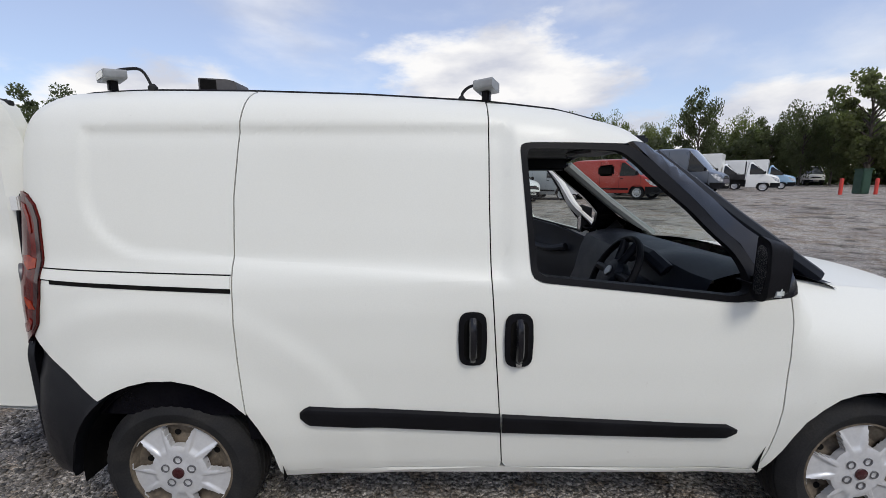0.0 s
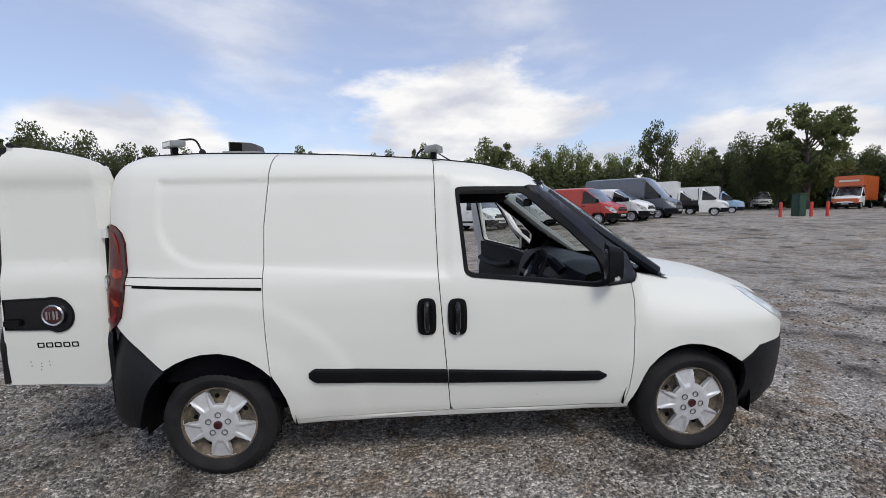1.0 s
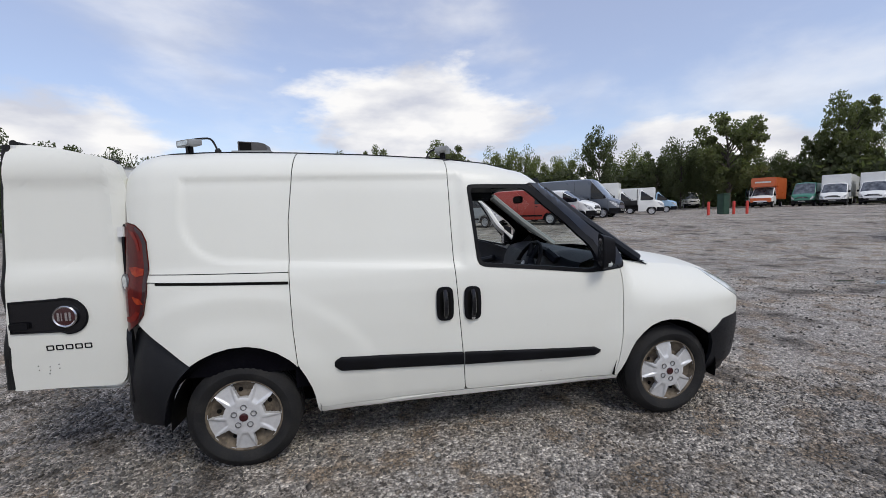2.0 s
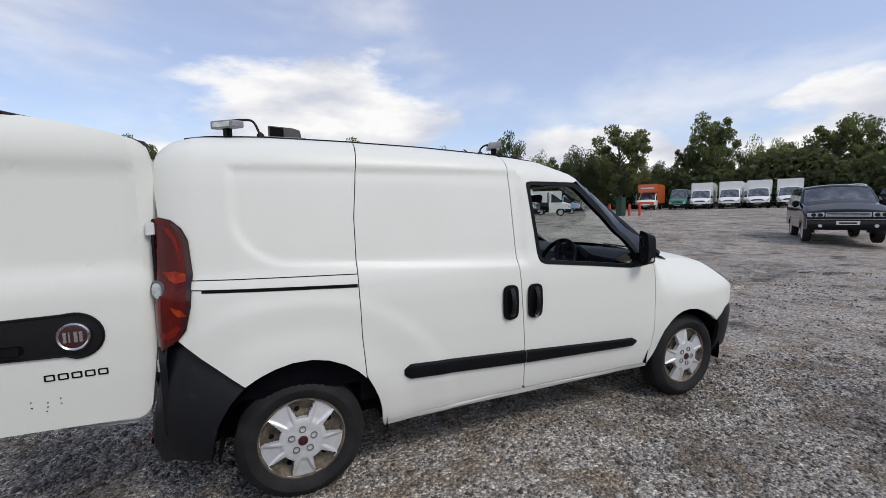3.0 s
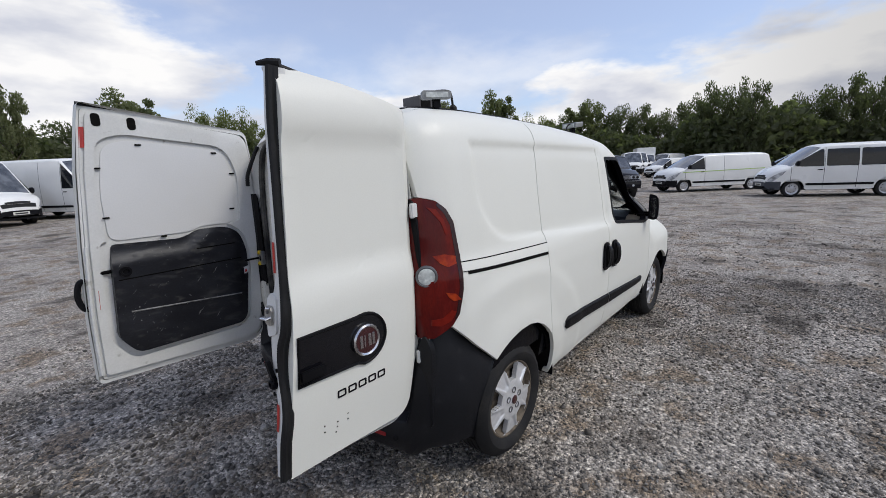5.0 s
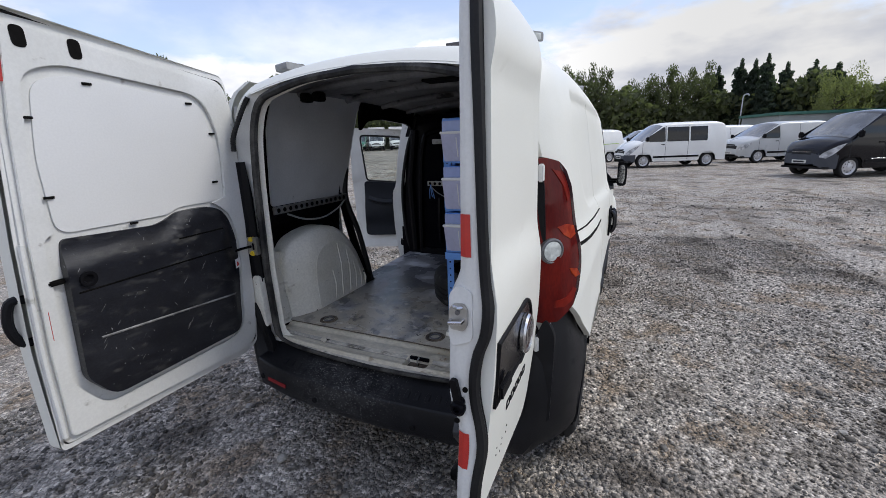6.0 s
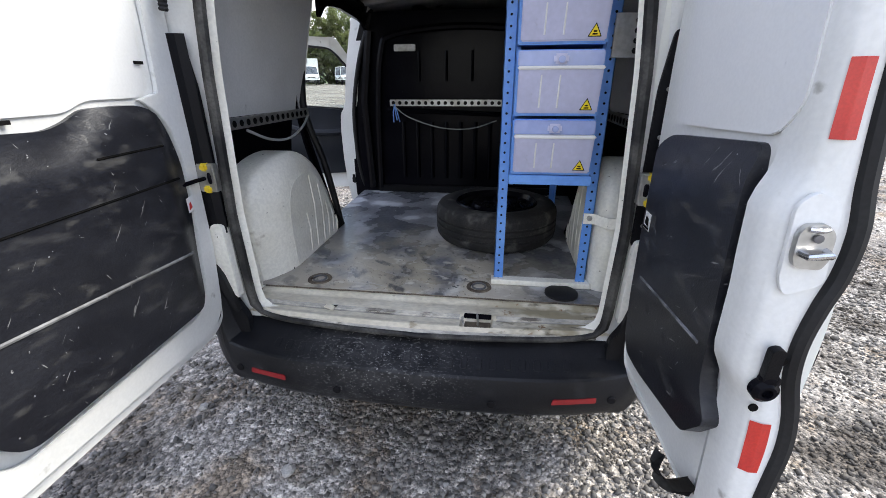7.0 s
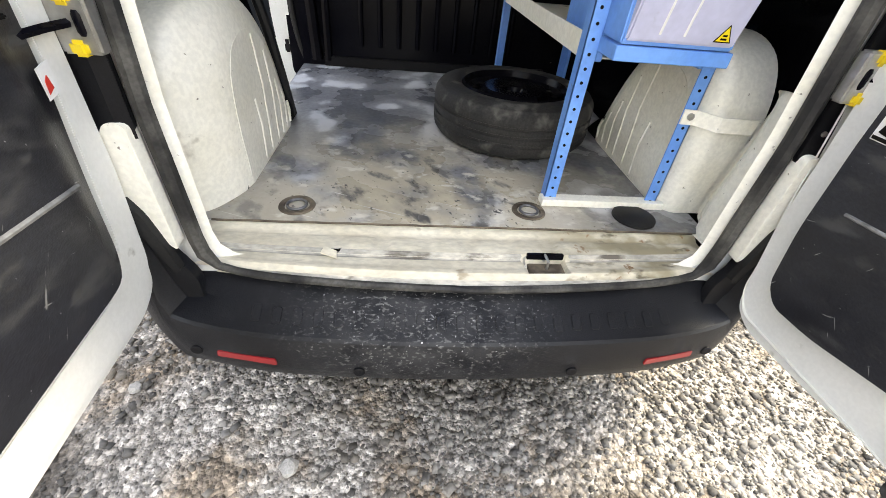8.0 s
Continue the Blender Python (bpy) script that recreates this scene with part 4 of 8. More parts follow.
# ---- wheels ----
def wheel(parent, m):
    w = new("wheel")
    w.parent = parent
    w.matrix_local = m
    R, wd = 0.315, 0.098
    prof = [(0.212, -wd + 0.02), (0.236, -wd), (0.262, -wd - 0.004), (0.288, -wd + 0.006), (0.297, -wd + 0.016), (R - 0.003, -wd + 0.028)]
    for c in (-0.052, -0.017, 0.017, 0.052):
        prof += [(R, c - 0.007), (R - 0.007, c - 0.004), (R - 0.007, c + 0.004), (R, c + 0.007)]
    prof += [(R - 0.003, wd - 0.028), (0.297, wd - 0.016), (0.288, wd - 0.006), (0.262, wd + 0.004), (0.236, wd), (0.212, wd - 0.02)]
    bm = lathe(prof, 96, None, True)
    for v in bm.verts:
        r = math.hypot(v.co.x, v.co.y)
        if 0.287 < r < R - 0.001 and abs(v.co.z) > 0.06:
            k = round((math.atan2(v.co.y, v.co.x) / (2 * math.pi)) * 96)
            if k % 2:
                f = (r - 0.0055) / r
                v.co.x *= f
                v.co.y *= f
    part("tyre", bm, TYRE, w, "worn black road tyre")
    part("steel_rim", lathe([(0.222, -0.08), (0.222, 0.075), (0.205, 0.08), (0.19, 0.05), (0.14, 0.035), (0.10, 0.05), (0.06, 0.045), (0, 0.045)], 48), RUST, w, "rusty steel rim")
    for i in range(10):
        a = 2 * math.pi * (i + 0.25) / 10
        part("rim_hole", lathe([(0.013, 0), (0.013, 0.004)], 12, pose(0.15 * math.cos(a), 0.15 * math.sin(a), 0.0385)), DARK, w)
    # hub cover: five broad hollowed spokes and five openings
    nr, na = 27, 240
    bm = bmesh.new()
    rs = [0.0 + 0.208 * (i / nr) for i in range(nr + 1)]

    def height(r, a):
        deg = abs(((a / (2 * math.pi) * 5 + 0.5) % 1) - 0.5) * 72
        base = 0.090 - 0.014 * sstep(0.07, 0.20, r) + 0.004 * sstep(0.045, 0.03, r)
        wide = 8 + 80 * max(0.0, r - 0.085)
        scoop = sstep(wide + 3.0, wide - 1.5, deg) * sstep(0.082, 0.105, r) * sstep(0.207, 0.203, r)
        lipped = 0.004 * sstep(0.190, 0.198, r) - 0.02 * sstep(0.202, 0.208, r)
        around = 0.006 * sstep(17, 20.5, deg) * sstep(0.088, 0.100, r) * sstep(0.192, 0.18, r)
        return base + lipped - 0.009 * scoop - 0.4 * around

    def hole(r, a):
        deg = 36 - abs(((a / (2 * math.pi) * 5 + 0.5) % 1) - 0.5) * 72
        if not 0.098 < r < 0.182:
            return False
        w = 14.5 + 75 * (r - 0.103)
        cut = max(0.0, 0.110 - r, r - 0.170) / 0.012
        return deg < w * (1 - 0.45 * cut * cut)
    vs = [[bm.verts.new((r * math.cos(2 * math.pi * j / na), r * math.sin(2 * math.pi * j / na), height(r, 2 * math.pi * j / na))) for j in range(na)] for r in rs[1:]]
    mid = bm.verts.new((0, 0, height(0, 0)))
    for j in range(na):
        bm.faces.new((mid, vs[0][j - 1], vs[0][j]))
    for i in range(nr - 1):
        for j in range(na):
            if not hole((rs[i + 1] + rs[i + 2]) / 2, 2 * math.pi * (j - 0.5) / na):
                bm.faces.new((vs[i][j - 1], vs[i + 1][j - 1], vs[i + 1][j], vs[i][j]))
    bmesh.ops.delete(bm, geom=[v for v in bm.verts if not v.link_faces], context="VERTS")
    bmesh.ops.recalc_face_normals(bm, faces=bm.faces[:])
    for v in bm.verts:
        v.co.x *= 1.13
        v.co.y *= 1.13
    rim(bm, (0, 0, -0.026))
    cover = part("hub_cover", bm, ALLOY, w, "silver plastic five-spoke wheel trim", 40)
    part("badge_disc", lathe([(0.024, 0.09), (0.024, 0.099), (0.02, 0.101), (0, 0.101)], 24), mat_badge, cover, "dark red round badge")
    for i in range(5):
        a = 2 * math.pi * (i + 0.5) / 5
        part("nut_cover", lathe([(0.017, 0.080), (0.017, 0.0955), (0.0135, 0.0955), (0.0125, 0.085), (0.006, 0.089), (0, 0.089)], 16, pose(0.056 * math.cos(a), 0.056 * math.sin(a), 0)), STEEL_DARK, cover)
    return w


for x, turn in ((0.0, 53), (2.755, 30)):
    wheel(van, pose(x, -0.765, 0.309, 90, 0, 0) @ pose(0, 0, 0, 0, 0, turn))
    wheel(van, pose(x, 0.765, 0.309, -90, 0, 0) @ pose(0, 0, 0, 0, 0, turn))

# ---- rear bumper ----
PLAN = [(-0.23, -0.912), (-0.33, -0.905), (-0.44, -0.882), (-0.53, -0.842), (-0.60, -0.785), (-0.650, -0.715), (-0.688, -0.62), (-0.721, -0.45), (-0.738, -0.2), (-0.742, 0.0)]
plan = smooth_line([(x, y, 0) for x, y in PLAN], 5)
half = plan
plan = plan + [Vector((p.x, -p.y, 0)) for p in reversed(plan[:-1])]


def bumper_rear():
    bm, rows = bmesh.new(), []
    for p in plan:
        ya = abs(p.y)
        top = lerp_at(-p.x, [(0.23, 0.638), (0.50, 0.887), (0.58, 0.85), (0.62, 0.83)]) if ya > 0.755 else 0.455 + (0.83 - 0.455) * sstep(0.70, 0.755, ya)
        low = 0.255 + 0.050 * sstep(0.70, 0.80, ya)
        inward = Vector((sstep(-0.3, -0.62, p.x), -p.y * 0.7 * sstep(0.3, 0.9, ya) / max(ya, 0.01), 0)).normalized()
        col, corner = [], sstep(0.64, 0.755, ya)
        side_form = [(0.0, 0.06), (0.02, 0.02), (0.12, 0.004), (0.45, 0.0), (0.70, -0.003), (0.82, -0.003), (0.90, 0.0), (0.96, 0.004), (0.985, 0.009), (1.0, 0.016)]
        tail_form = [(0.255, 0.085), (0.262, 0.055), (0.28, 0.032), (0.31, 0.010), (0.345, 0.001), (0.385, 0.001), (0.426, 0.005), (0.438, 0.0085), (0.4450, 0.015), (0.4485, 0.026)]
        for (f, push), (tz, tpush) in zip(side_form, tail_form):
            lean = 0.05 * sstep(0.5, 1.0, f) * sstep(0.5, 0.9, top)
            q = p + inward * ((push + lean) * corner + tpush * (1 - corner))
            col.append(bm.verts.new((q.x, q.y, (low + (top - low) * f) * corner + tz * (1 - corner))))
        step_in = sstep(0.755, 0.66, ya)
        q = p + inward * (0.06 + 0.02 * step_in)
        col.append(bm.verts.new((q.x, q.y, (top + 0.010) * (1 - step_in) + 0.470 * step_in)))
        q2 = Vector((-0.565 if step_in > 0.5 else q.x + 0.03, p.y * (0.94 if step_in < 0.5 else 1.0), 0))
        col.append(bm.verts.new((q2.x, q2.y, top + 0.016 + 0.038 * step_in)))
        for v in col:
            lim = 0.03 - math.sqrt(max(0.0, 0.43 ** 2 - (v.co.z - 0.31) ** 2))
            if v.co.x > lim:
                out = float(np.interp(-lim, [-q.x for q in half], [-q.y for q in half])) - (0.912 - abs(v.co.y)) * 0.5
                v.co.x, v.co.y = lim, out * (1 if v.co.y > 0 else -1)
        rows.append(col)
    for first in (0, -1):
        rows.insert(0 if first == 0 else len(rows), [bm.verts.new((v.co.x + 0.004, v.co.y * 0.90, v.co.z)) for v in rows[first]])
    for a, b in zip(rows, rows[1:]):
        for k in range(len(a) - 1):
            bm.faces.new((a[k], b[k], b[k + 1], a[k + 1]))
    bmesh.ops.recalc_face_normals(bm, faces=bm.faces[:])
    return bm


rear_bumper = part("rear_bumper", bumper_rear(), BUMPER, van, "scuffed black plastic rear bumper", 22)
for sgn in (-1, 1):
    part("bumper_reflector", plate([fillet([(-0.072, -0.010), (0.072, -0.010), (0.068, 0.010), (-0.072, 0.010)], 0.005)], 0.006, lambda u, v, w: (-0.7062 - 0.7 * w + (u * sgn) * 0.19, sgn * 0.525 + u, 0.367 + v), 0.002), REFLECTOR, rear_bumper, "red reflector")
    for yy in (0.262, 0.648):
        part("parking_sensor", lathe([(0.014, 0), (0.014, 0.004), (0.011, 0.006), (0, 0.006)], 16, pose(-0.735 if yy < 0.5 else -0.680, sgn * yy, 0.349 if yy < 0.5 else 0.362, 0, -90)), PLASTIC, rear_bumper)
for i in range(22):
    yy = -0.5 + i * 0.0476
    fold = float(np.interp(abs(yy), [0.0, 0.2, 0.45, 0.62], [-0.716, -0.712, -0.695, -0.662]))
    part("step_rib", plate([fillet([(0.012, -0.011), (0.052, -0.011), (0.052, 0.011), (0.012, 0.011)], 0.008, 3)], 0.003, lambda u, v, w, yy=yy, fold=fold: (fold + u - 0.5 * w, yy + v, 0.4480 + 0.415 * u + 0.9 * w), 0.0015, 1), BUMPER, rear_bumper)


# ---- the van: rear end and load space ----
def rear_contour(x, low):
    """Outer line of the tail at x, from the lower near corner over the roof to the other side."""
    zs = [low + (roof_edge(x) - low) * i / 22 for i in range(23)]
    right = [(-side(x, z), z) for z in zs]
    ye, ze, zc = side(x, roof_edge(x)), roof_edge(x), smooth_at(x, ROOFLINE) + 0.035
    over = [(-ye + 2 * ye * i / 24, ze + (zc - ze) * (1 - abs(-1 + 2 * i / 24) ** 2.2)) for i in range(1, 24)]
    return right + over + [(-y, z) for y, z in reversed(right)]


OPENING = fillet([(0.0, 0.515), (-0.50, 0.52), (-0.635, 0.535, 0.10), (-0.648, 0.9), (-0.628, 1.35), (-0.605, 1.58, 0.1), (-0.545, 1.725, 0.12), (-0.28, 1.785, 0.1), (0, 1.797),
                  (0.28, 1.785, 0.1), (0.545, 1.725, 0.12), (0.605, 1.58, 0.1), (0.628, 1.35), (0.648, 0.9), (0.635, 0.535, 0.10), (0.50, 0.52)], 0.02, 6)


OPENING = [(y * 0.980, z) for y, z in OPENING]


def ring(a, b, xa, xb, n=120):
    """A band between two closed (y, z) loops that lie at xa and xb."""
    bm = bmesh.new()
    ra, rb = resample([(0, *p) for p in a], n), resample([(0, *p) for p in b], n)
    va = [bm.verts.new((xa, p.y, p.z)) for p in ra]
    vb = [bm.verts.new((xb, p.y, p.z)) for p in rb]
    for i in range(n):
        bm.faces.new((va[i - 1], va[i], vb[i], vb[i - 1]))
    bmesh.ops.recalc_face_normals(bm, faces=bm.faces[:])
    return bm


outer = [(0.0, 0.44)] + rear_contour(-0.578, 0.44)
wide_open = [(y * 1.035, 1.1 + (z - 1.1) * 1.02) for y, z in OPENING]


tail_frame = part("tail_frame", ring(outer, wide_open, -0.578, -0.560), PAINT_IN, van, "white painted tail frame", 40)
part("opening_flange", ring(wide_open, OPENING, -0.560, -0.552), PAINT_IN, tail_frame)
reveal = [(y * 0.968, 1.12 + (z - 1.12) * 0.985) for y, z in OPENING]
part("opening_reveal", ring(OPENING, reveal, -0.552, -0.535), CREAM, tail_frame)
part("opening_return", ring(reveal, [(y * 1.03, 1.12 + (z - 1.12) * 1.01) for y, z in reveal], -0.535, -0.528), CREAM, tail_frame)
seal_run = resample([(0, *q) for q in OPENING], 110)
part("rear_seal", tube([(-0.572 - (0.050 * (1 - (p.y / 0.63) ** 2) if p.z < 0.56 else 0.0), p.y, p.z) for p in seal_run], [0.010 if p.z < 0.55 else 0.017 for p in seal_run], 8, True), WORN_RUBBER, van, "black rubber seal round the rear opening")
part("sill_lip", grid(60, 4, lambda u, v: (-0.566 - 0.052 * (1 - ((2 * u - 1) * 0.60 / 0.63) ** 2) + 0.030 * v, (2 * u - 1) * 0.60, 0.517 - 0.035 * v)), SILL_STEP, van)
part("bumper_gap", box((-0.58, -0.66, 0.42), (-0.562, 0.66, 0.495), 0.004), DARK, van)
for sgn in (-1, 1):
    part("bumper_corner", plate([fillet([(0.63, 0.42), (0.80, 0.42), (0.81, 0.80), (0.775, 0.87), (0.745, 0.80), (0.70, 0.66), (0.655, 0.575), (0.63, 0.53)], 0.03)], 0.028, lambda u, v, w: (-0.582 - w + 0.25 * max(0.0, u - 0.72), sgn * u, v), 0.010), BUMPER, van, "black plastic bumper corner")
    band = fillet([(0.650, 0.86), (0.768, 0.84), (0.768, 1.1), (0.755, 1.36), (0.73, 1.44), (0.665, 1.44), (0.648, 1.3)], 0.02)
    part("pillar_cover", plate([band], 0.012, lambda u, v, w: (-0.578 - w + 0.35 * max(0.0, u - 0.76), sgn * u, v), 0.004), PLASTIC, van, "black plastic pillar cover")
    if sgn > 0:
        part("hinge_cover", grid(8, 10, lambda u, v: (-0.591 - 0.016 * sstep(0.0, 0.04, v), 0.650 + 0.19 * v, 0.85 + 0.60 * u)), PLASTIC, van, "black plastic hinge cover")
    part("hinge_block", plate([fillet([(0.645, 0.60), (0.69, 0.66), (0.725, 0.74), (0.72, 0.83), (0.69, 0.885), (0.655, 0.885), (0.65, 0.75)], 0.02)], 0.035, lambda u, v, w: (-0.576 - w, sgn * u, v), 0.012), CREAM, van)
    for z in (1.395, 0.760):
        part("door_hinge", box((-0.61, sgn * 0.745 - 0.009, z - 0.030), (-0.575, sgn * 0.745 + 0.009, z + 0.030), 0.004), PAINT_IN, van, "white painted door hinge")
    strap = part("check_strap", box((-0.613, sgn * 0.668 - 0.03, 0.995), (-0.586, sgn * 0.668 + 0.03, 1.085), 0.004), STEEL, van, "metal door check strap")
    for dz in (-0.035, 0.035):
        part("strap_buffer", box((-0.622, sgn * 0.668 - 0.013, 1.040 + dz - 0.012), (-0.592, sgn * 0.668 + 0.013, 1.040 + dz + 0.012), 0.006), YELLOW, strap, "yellow plastic buffer")
    part("strap_arm", tube([(-0.59, sgn * 0.668, 1.040), (-0.65, sgn * 0.682, 1.038), (-0.70, sgn * 0.69, 1.035)], 0.007, 6), BLACK_STEEL, strap)
    part("strap_roller", lathe([(0.008, -0.018), (0.010, -0.012), (0.010, 0.012), (0.008, 0.018)], 14, pose(-0.606, sgn * 0.656, 1.040)), BLACK_STEEL, strap)
    part("corner_flap", plate([fillet([(0.645, 0.565), (0.66, 0.555), (0.715, 0.70), (0.705, 0.745), (0.68, 0.70)], 0.015)], 0.02, lambda u, v, w: (-0.608 - w, sgn * u, v), 0.008), RUBBER, van, "black rubber corner flap")
    for z in (1.18, 1.30, 0.93):
        part("cover_screw", lathe([(0.006, 0), (0.006, 0.003), (0, 0.004)], 10, pose(-0.591, sgn * 0.672, z, 0, -90)), STEEL, van)


def door_leaf(sgn, outline, inner_outline, out_y, in_y, label):
    """One rear door as it stands open: outer skin, inner skin and the edge between them."""
    d = part("rear_door", skin([outline], out_y, 0.035, 0.055, sgn), PAINT, van, label)
    part("inner_skin", skin([inner_outline], lambda x, z: -in_y, 0.06, 0.03, -sgn), PAINT_IN, d)
    return d


def inner_place(y0, sgn):
    return lambda u, v, w: (u, sgn * (y0 - w), v)


def out_right(x, z):
    y = smooth_at(z, [(0.5, 0.713), (0.75, 0.742), (0.95, 0.758), (1.13, 0.762), (1.19, 0.752), (1.24, 0.744), (1.66, 0.742), (1.72, 0.748), (1.78, 0.742), (1.84, 0.72), (1.90, 0.668)])
    e = min(x - -1.145, -0.635 - x, z - 1.20, 1.69 - z)
    y -= 0.008 * sstep(-0.005, 0.03, e)
    return y - 0.05 * sstep(-0.66, -0.56, x) ** 2


R_OUT = fillet([(-1.108, 1.893, 0.01), (-1.0, 1.876), (-0.869, 1.856), (-0.70, 1.815), (-0.60, 1.782, 0.03), (-0.578, 1.68), (-0.565, 1.55), (-0.565, 1.395), (-0.583, 1.1), (-0.603, 0.9), (-0.618, 0.76), (-0.650, 0.56, 0.03), (-0.69, 0.515, 0.03),
                (-1.0, 0.528), (-1.212, 0.533, 0.01), (-1.200, 0.70), (-1.186, 0.863), (-1.168, 1.05), (-1.137, 1.55)], 0.02)
R_IN = fillet([(-1.03, 1.858, 0.03), (-0.62, 1.765, 0.08), (-0.60, 1.5), (-0.60, 1.35), (-0.610, 1.1), (-0.620, 0.9), (-0.624, 0.78), (-0.645, 0.62), (-0.662, 0.515, 0.04), (-0.72, 0.487, 0.04), (-0.90, 0.505), (-1.145, 0.545, 0.02), (-1.13, 0.72), (-1.11, 0.90), (-1.10, 1.15), (-1.08, 1.35), (-1.05, 1.6)], 0.03)
right_door = door_leaf(-1, R_OUT, R_IN, out_right, 0.668, "white narrow rear door standing open")
left_in = fillet([(-1.375, 1.905, 0.03), (-0.60, 1.805, 0.06), (-0.572, 1.6), (-0.575, 1.35), (-0.596, 1.08), (-0.602, 0.80), (-0.628, 0.575, 0.05), (-0.70, 0.515, 0.04), (-0.80, 0.520), (-1.487, 0.572, 0.02), (-1.478, 0.9), (-1.452, 1.25), (-1.42, 1.6)], 0.03)
left_out = fillet([(-1.385, 1.925, 0.02), (-0.59, 1.83, 0.04), (-0.562, 1.6), (-0.570, 1.3), (-0.592, 0.9), (-0.630, 0.53, 0.05), (-0.70, 0.502, 0.04), (-0.80, 0.508), (-1.50, 0.552, 0.02), (-1.49, 0.9), (-1.465, 1.25), (-1.43, 1.6)], 0.03)


def out_left(x, z):
    return smooth_at(z, [(0.5, 0.715), (0.75, 0.73), (1.0, 0.738), (1.2, 0.735), (1.6, 0.73), (1.8, 0.715), (1.93, 0.685)])


left_door = door_leaf(1, left_out, left_in, out_left, 0.652, "white wide rear door standing open")
# the wide door hangs a few degrees past square
left_door.matrix_local = pose(-0.62, 0.708, 0, 0, 0, 5.1) @ pose(0.62, -0.652, 0)
# cover the step from the inner skins to the outer ones
for d, sgn, line, yi in ((right_door, -1, R_OUT, 0.672), (left_door, 1, left_out, 0.656)):
    part("door_edge", skin([line, [(x * 0.985 - 0.013, 0.97 * z + 0.033) for x, z in line]], lambda x, z, yi=yi: yi, 0, 0.0, sgn), PAINT_IN, d)


def top_flange(parent, a, b, sgn):
    pts = [Vector(a).lerp(Vector(b), i / 10) for i in range(11)]
    part("top_flange", tube(pts, 0.012, 8), RUBBER, parent, "black rubber top seal")


top_flange(right_door, (-1.10, -0.675, 1.888), (-0.60, -0.690, 1.778), -1)
top_flange(left_door, (-1.385, 0.665, 1.917), (-0.60, 0.68, 1.822), 1)
part("seal_tail", tube([(-1.085, -0.70, 1.889), (-1.11, -0.675, 1.893), (-1.135, -0.65, 1.890)], [0.014, 0.012, 0.007], 8), RUBBER, right_door)
SEAL = [(-1.122, -0.704, 1.875), (-1.138, -0.709, 1.72), (-1.148, -0.717, 1.55), (-1.160, -0.726, 1.33), (-1.170, -0.735, 1.20), (-1.179, -0.743, 1.13), (-1.185, -0.738, 1.065), (-1.192, -0.722, 1.015),
        (-1.195, -0.713, 0.955), (-1.198, -0.716, 0.895), (-1.204, -0.731, 0.825), (-1.211, -0.735, 0.76), (-1.222, -0.723, 0.67), (-1.232, -0.714, 0.545)]
edge_line = smooth_line(SEAL, 6)
part("edge_seal", tube(edge_line, 0.0135, 8), RUBBER, right_door, "black rubber edge seal")
part("edge_seal_lip", tube([p + Vector((0.016, -0.002, 0)) for p in edge_line], 0.010, 8), RUBBER, right_door)


def seal_at(z):
    """Place of the narrow door's edge seal at a height."""
    zs = [p.z for p in reversed(edge_line)]
    return tuple(float(np.interp(z, zs, [p[k] for p in reversed(edge_line)])) for k in (0, 1))


def flange(z0, z1, u0, u1, out, n=60):
    """A strip of the narrow door's free edge, between two heights and two distances from the seal."""
    def f(a, b):
        z, w = z0 + (z1 - z0) * a, (u0 + (u1 - u0) * b) * 5
        x, y = seal_at(z)
        inner = -0.6645 + 0.026 * sstep(1.22, 1.14, z) * sstep(0.82, 0.90, z)
        dx = float(np.interp(w, range(6), (0.004, -0.006, -0.007, 0.002, 0.026, 0.075)))
        dy = float(np.interp(w, range(6), (0.0, 0.30, 0.60, 0.86, 0.985, 1.0)))
        return (x + dx - 0.8 * out, y + (inner - y) * dy + 0.6 * out, z)
    return grid(n, 15, f)


part("edge_flange", flange(0.55, 1.875, 0.0, 1.0, 0.0), PAINT_IN, right_door, "white door edge flange", 60)
part("edge_back", grid(60, 2, lambda a, b: (seal_at(0.55 + 1.325 * a)[0] + 0.004 + 0.045 * b, seal_at(0.55 + 1.325 * a)[1], 0.55 + 1.325 * a)), PAINT_IN, right_door)

# number-plate recess with the round badge, and the model name as plain dark shapes
band = [(-1.166, 0.868), (-1.156, 1.035), (-0.93, 1.040)] + [(-0.893 + 0.100 * math.cos(radians(a)), 0.946 + 0.098 * math.sin(radians(a))) for a in range(100, -101, -12)] + [(-0.93, 0.862)]


recess = part("plate_recess", skin([band], lambda x, z: out_right(x, z) + 0.004, 0.05, 0.01, -1), BLACK_PAINT, right_door, "gloss black number plate recess")
part("recess_lip", tube([(u, -(out_right(u, v) + 0.004), v) for u, v in band], 0.006, 6, True), PLASTIC, recess)
part("pull_handle", box((-1.165, -0.775, 0.885), (-1.07, -0.764, 0.925), 0.008), PLASTIC, recess)
bc = pose(-0.893, -0.765, 0.946, 90)
part("badge_ring", lathe([(0.060, 0), (0.060, 0.010), (0.055, 0.016), (0.049, 0.012), (0.049, 0.0)], 36, bc, True), CHROME, recess, "chrome badge ring")
badge = part("badge_plate", lathe([(0.050, 0), (0.050, 0.011), (0.03, 0.013), (0, 0.0135)], 36, bc), mat_badge, recess, "dark red round badge")
for i, (w0, h0) in enumerate(((0.012, 0.046), (0.006, 0.046), (0.013, 0.046), (0.012, 0.046))):
    part("badge_bar", box((-0.893 - 0.034 + i * 0.0185, -0.7805, 0.946 - h0 / 2), (-0.893 - 0.034 + i * 0.0185 + w0, -0.778, 0.946 + h0 / 2), 0.001), CHROME, badge)
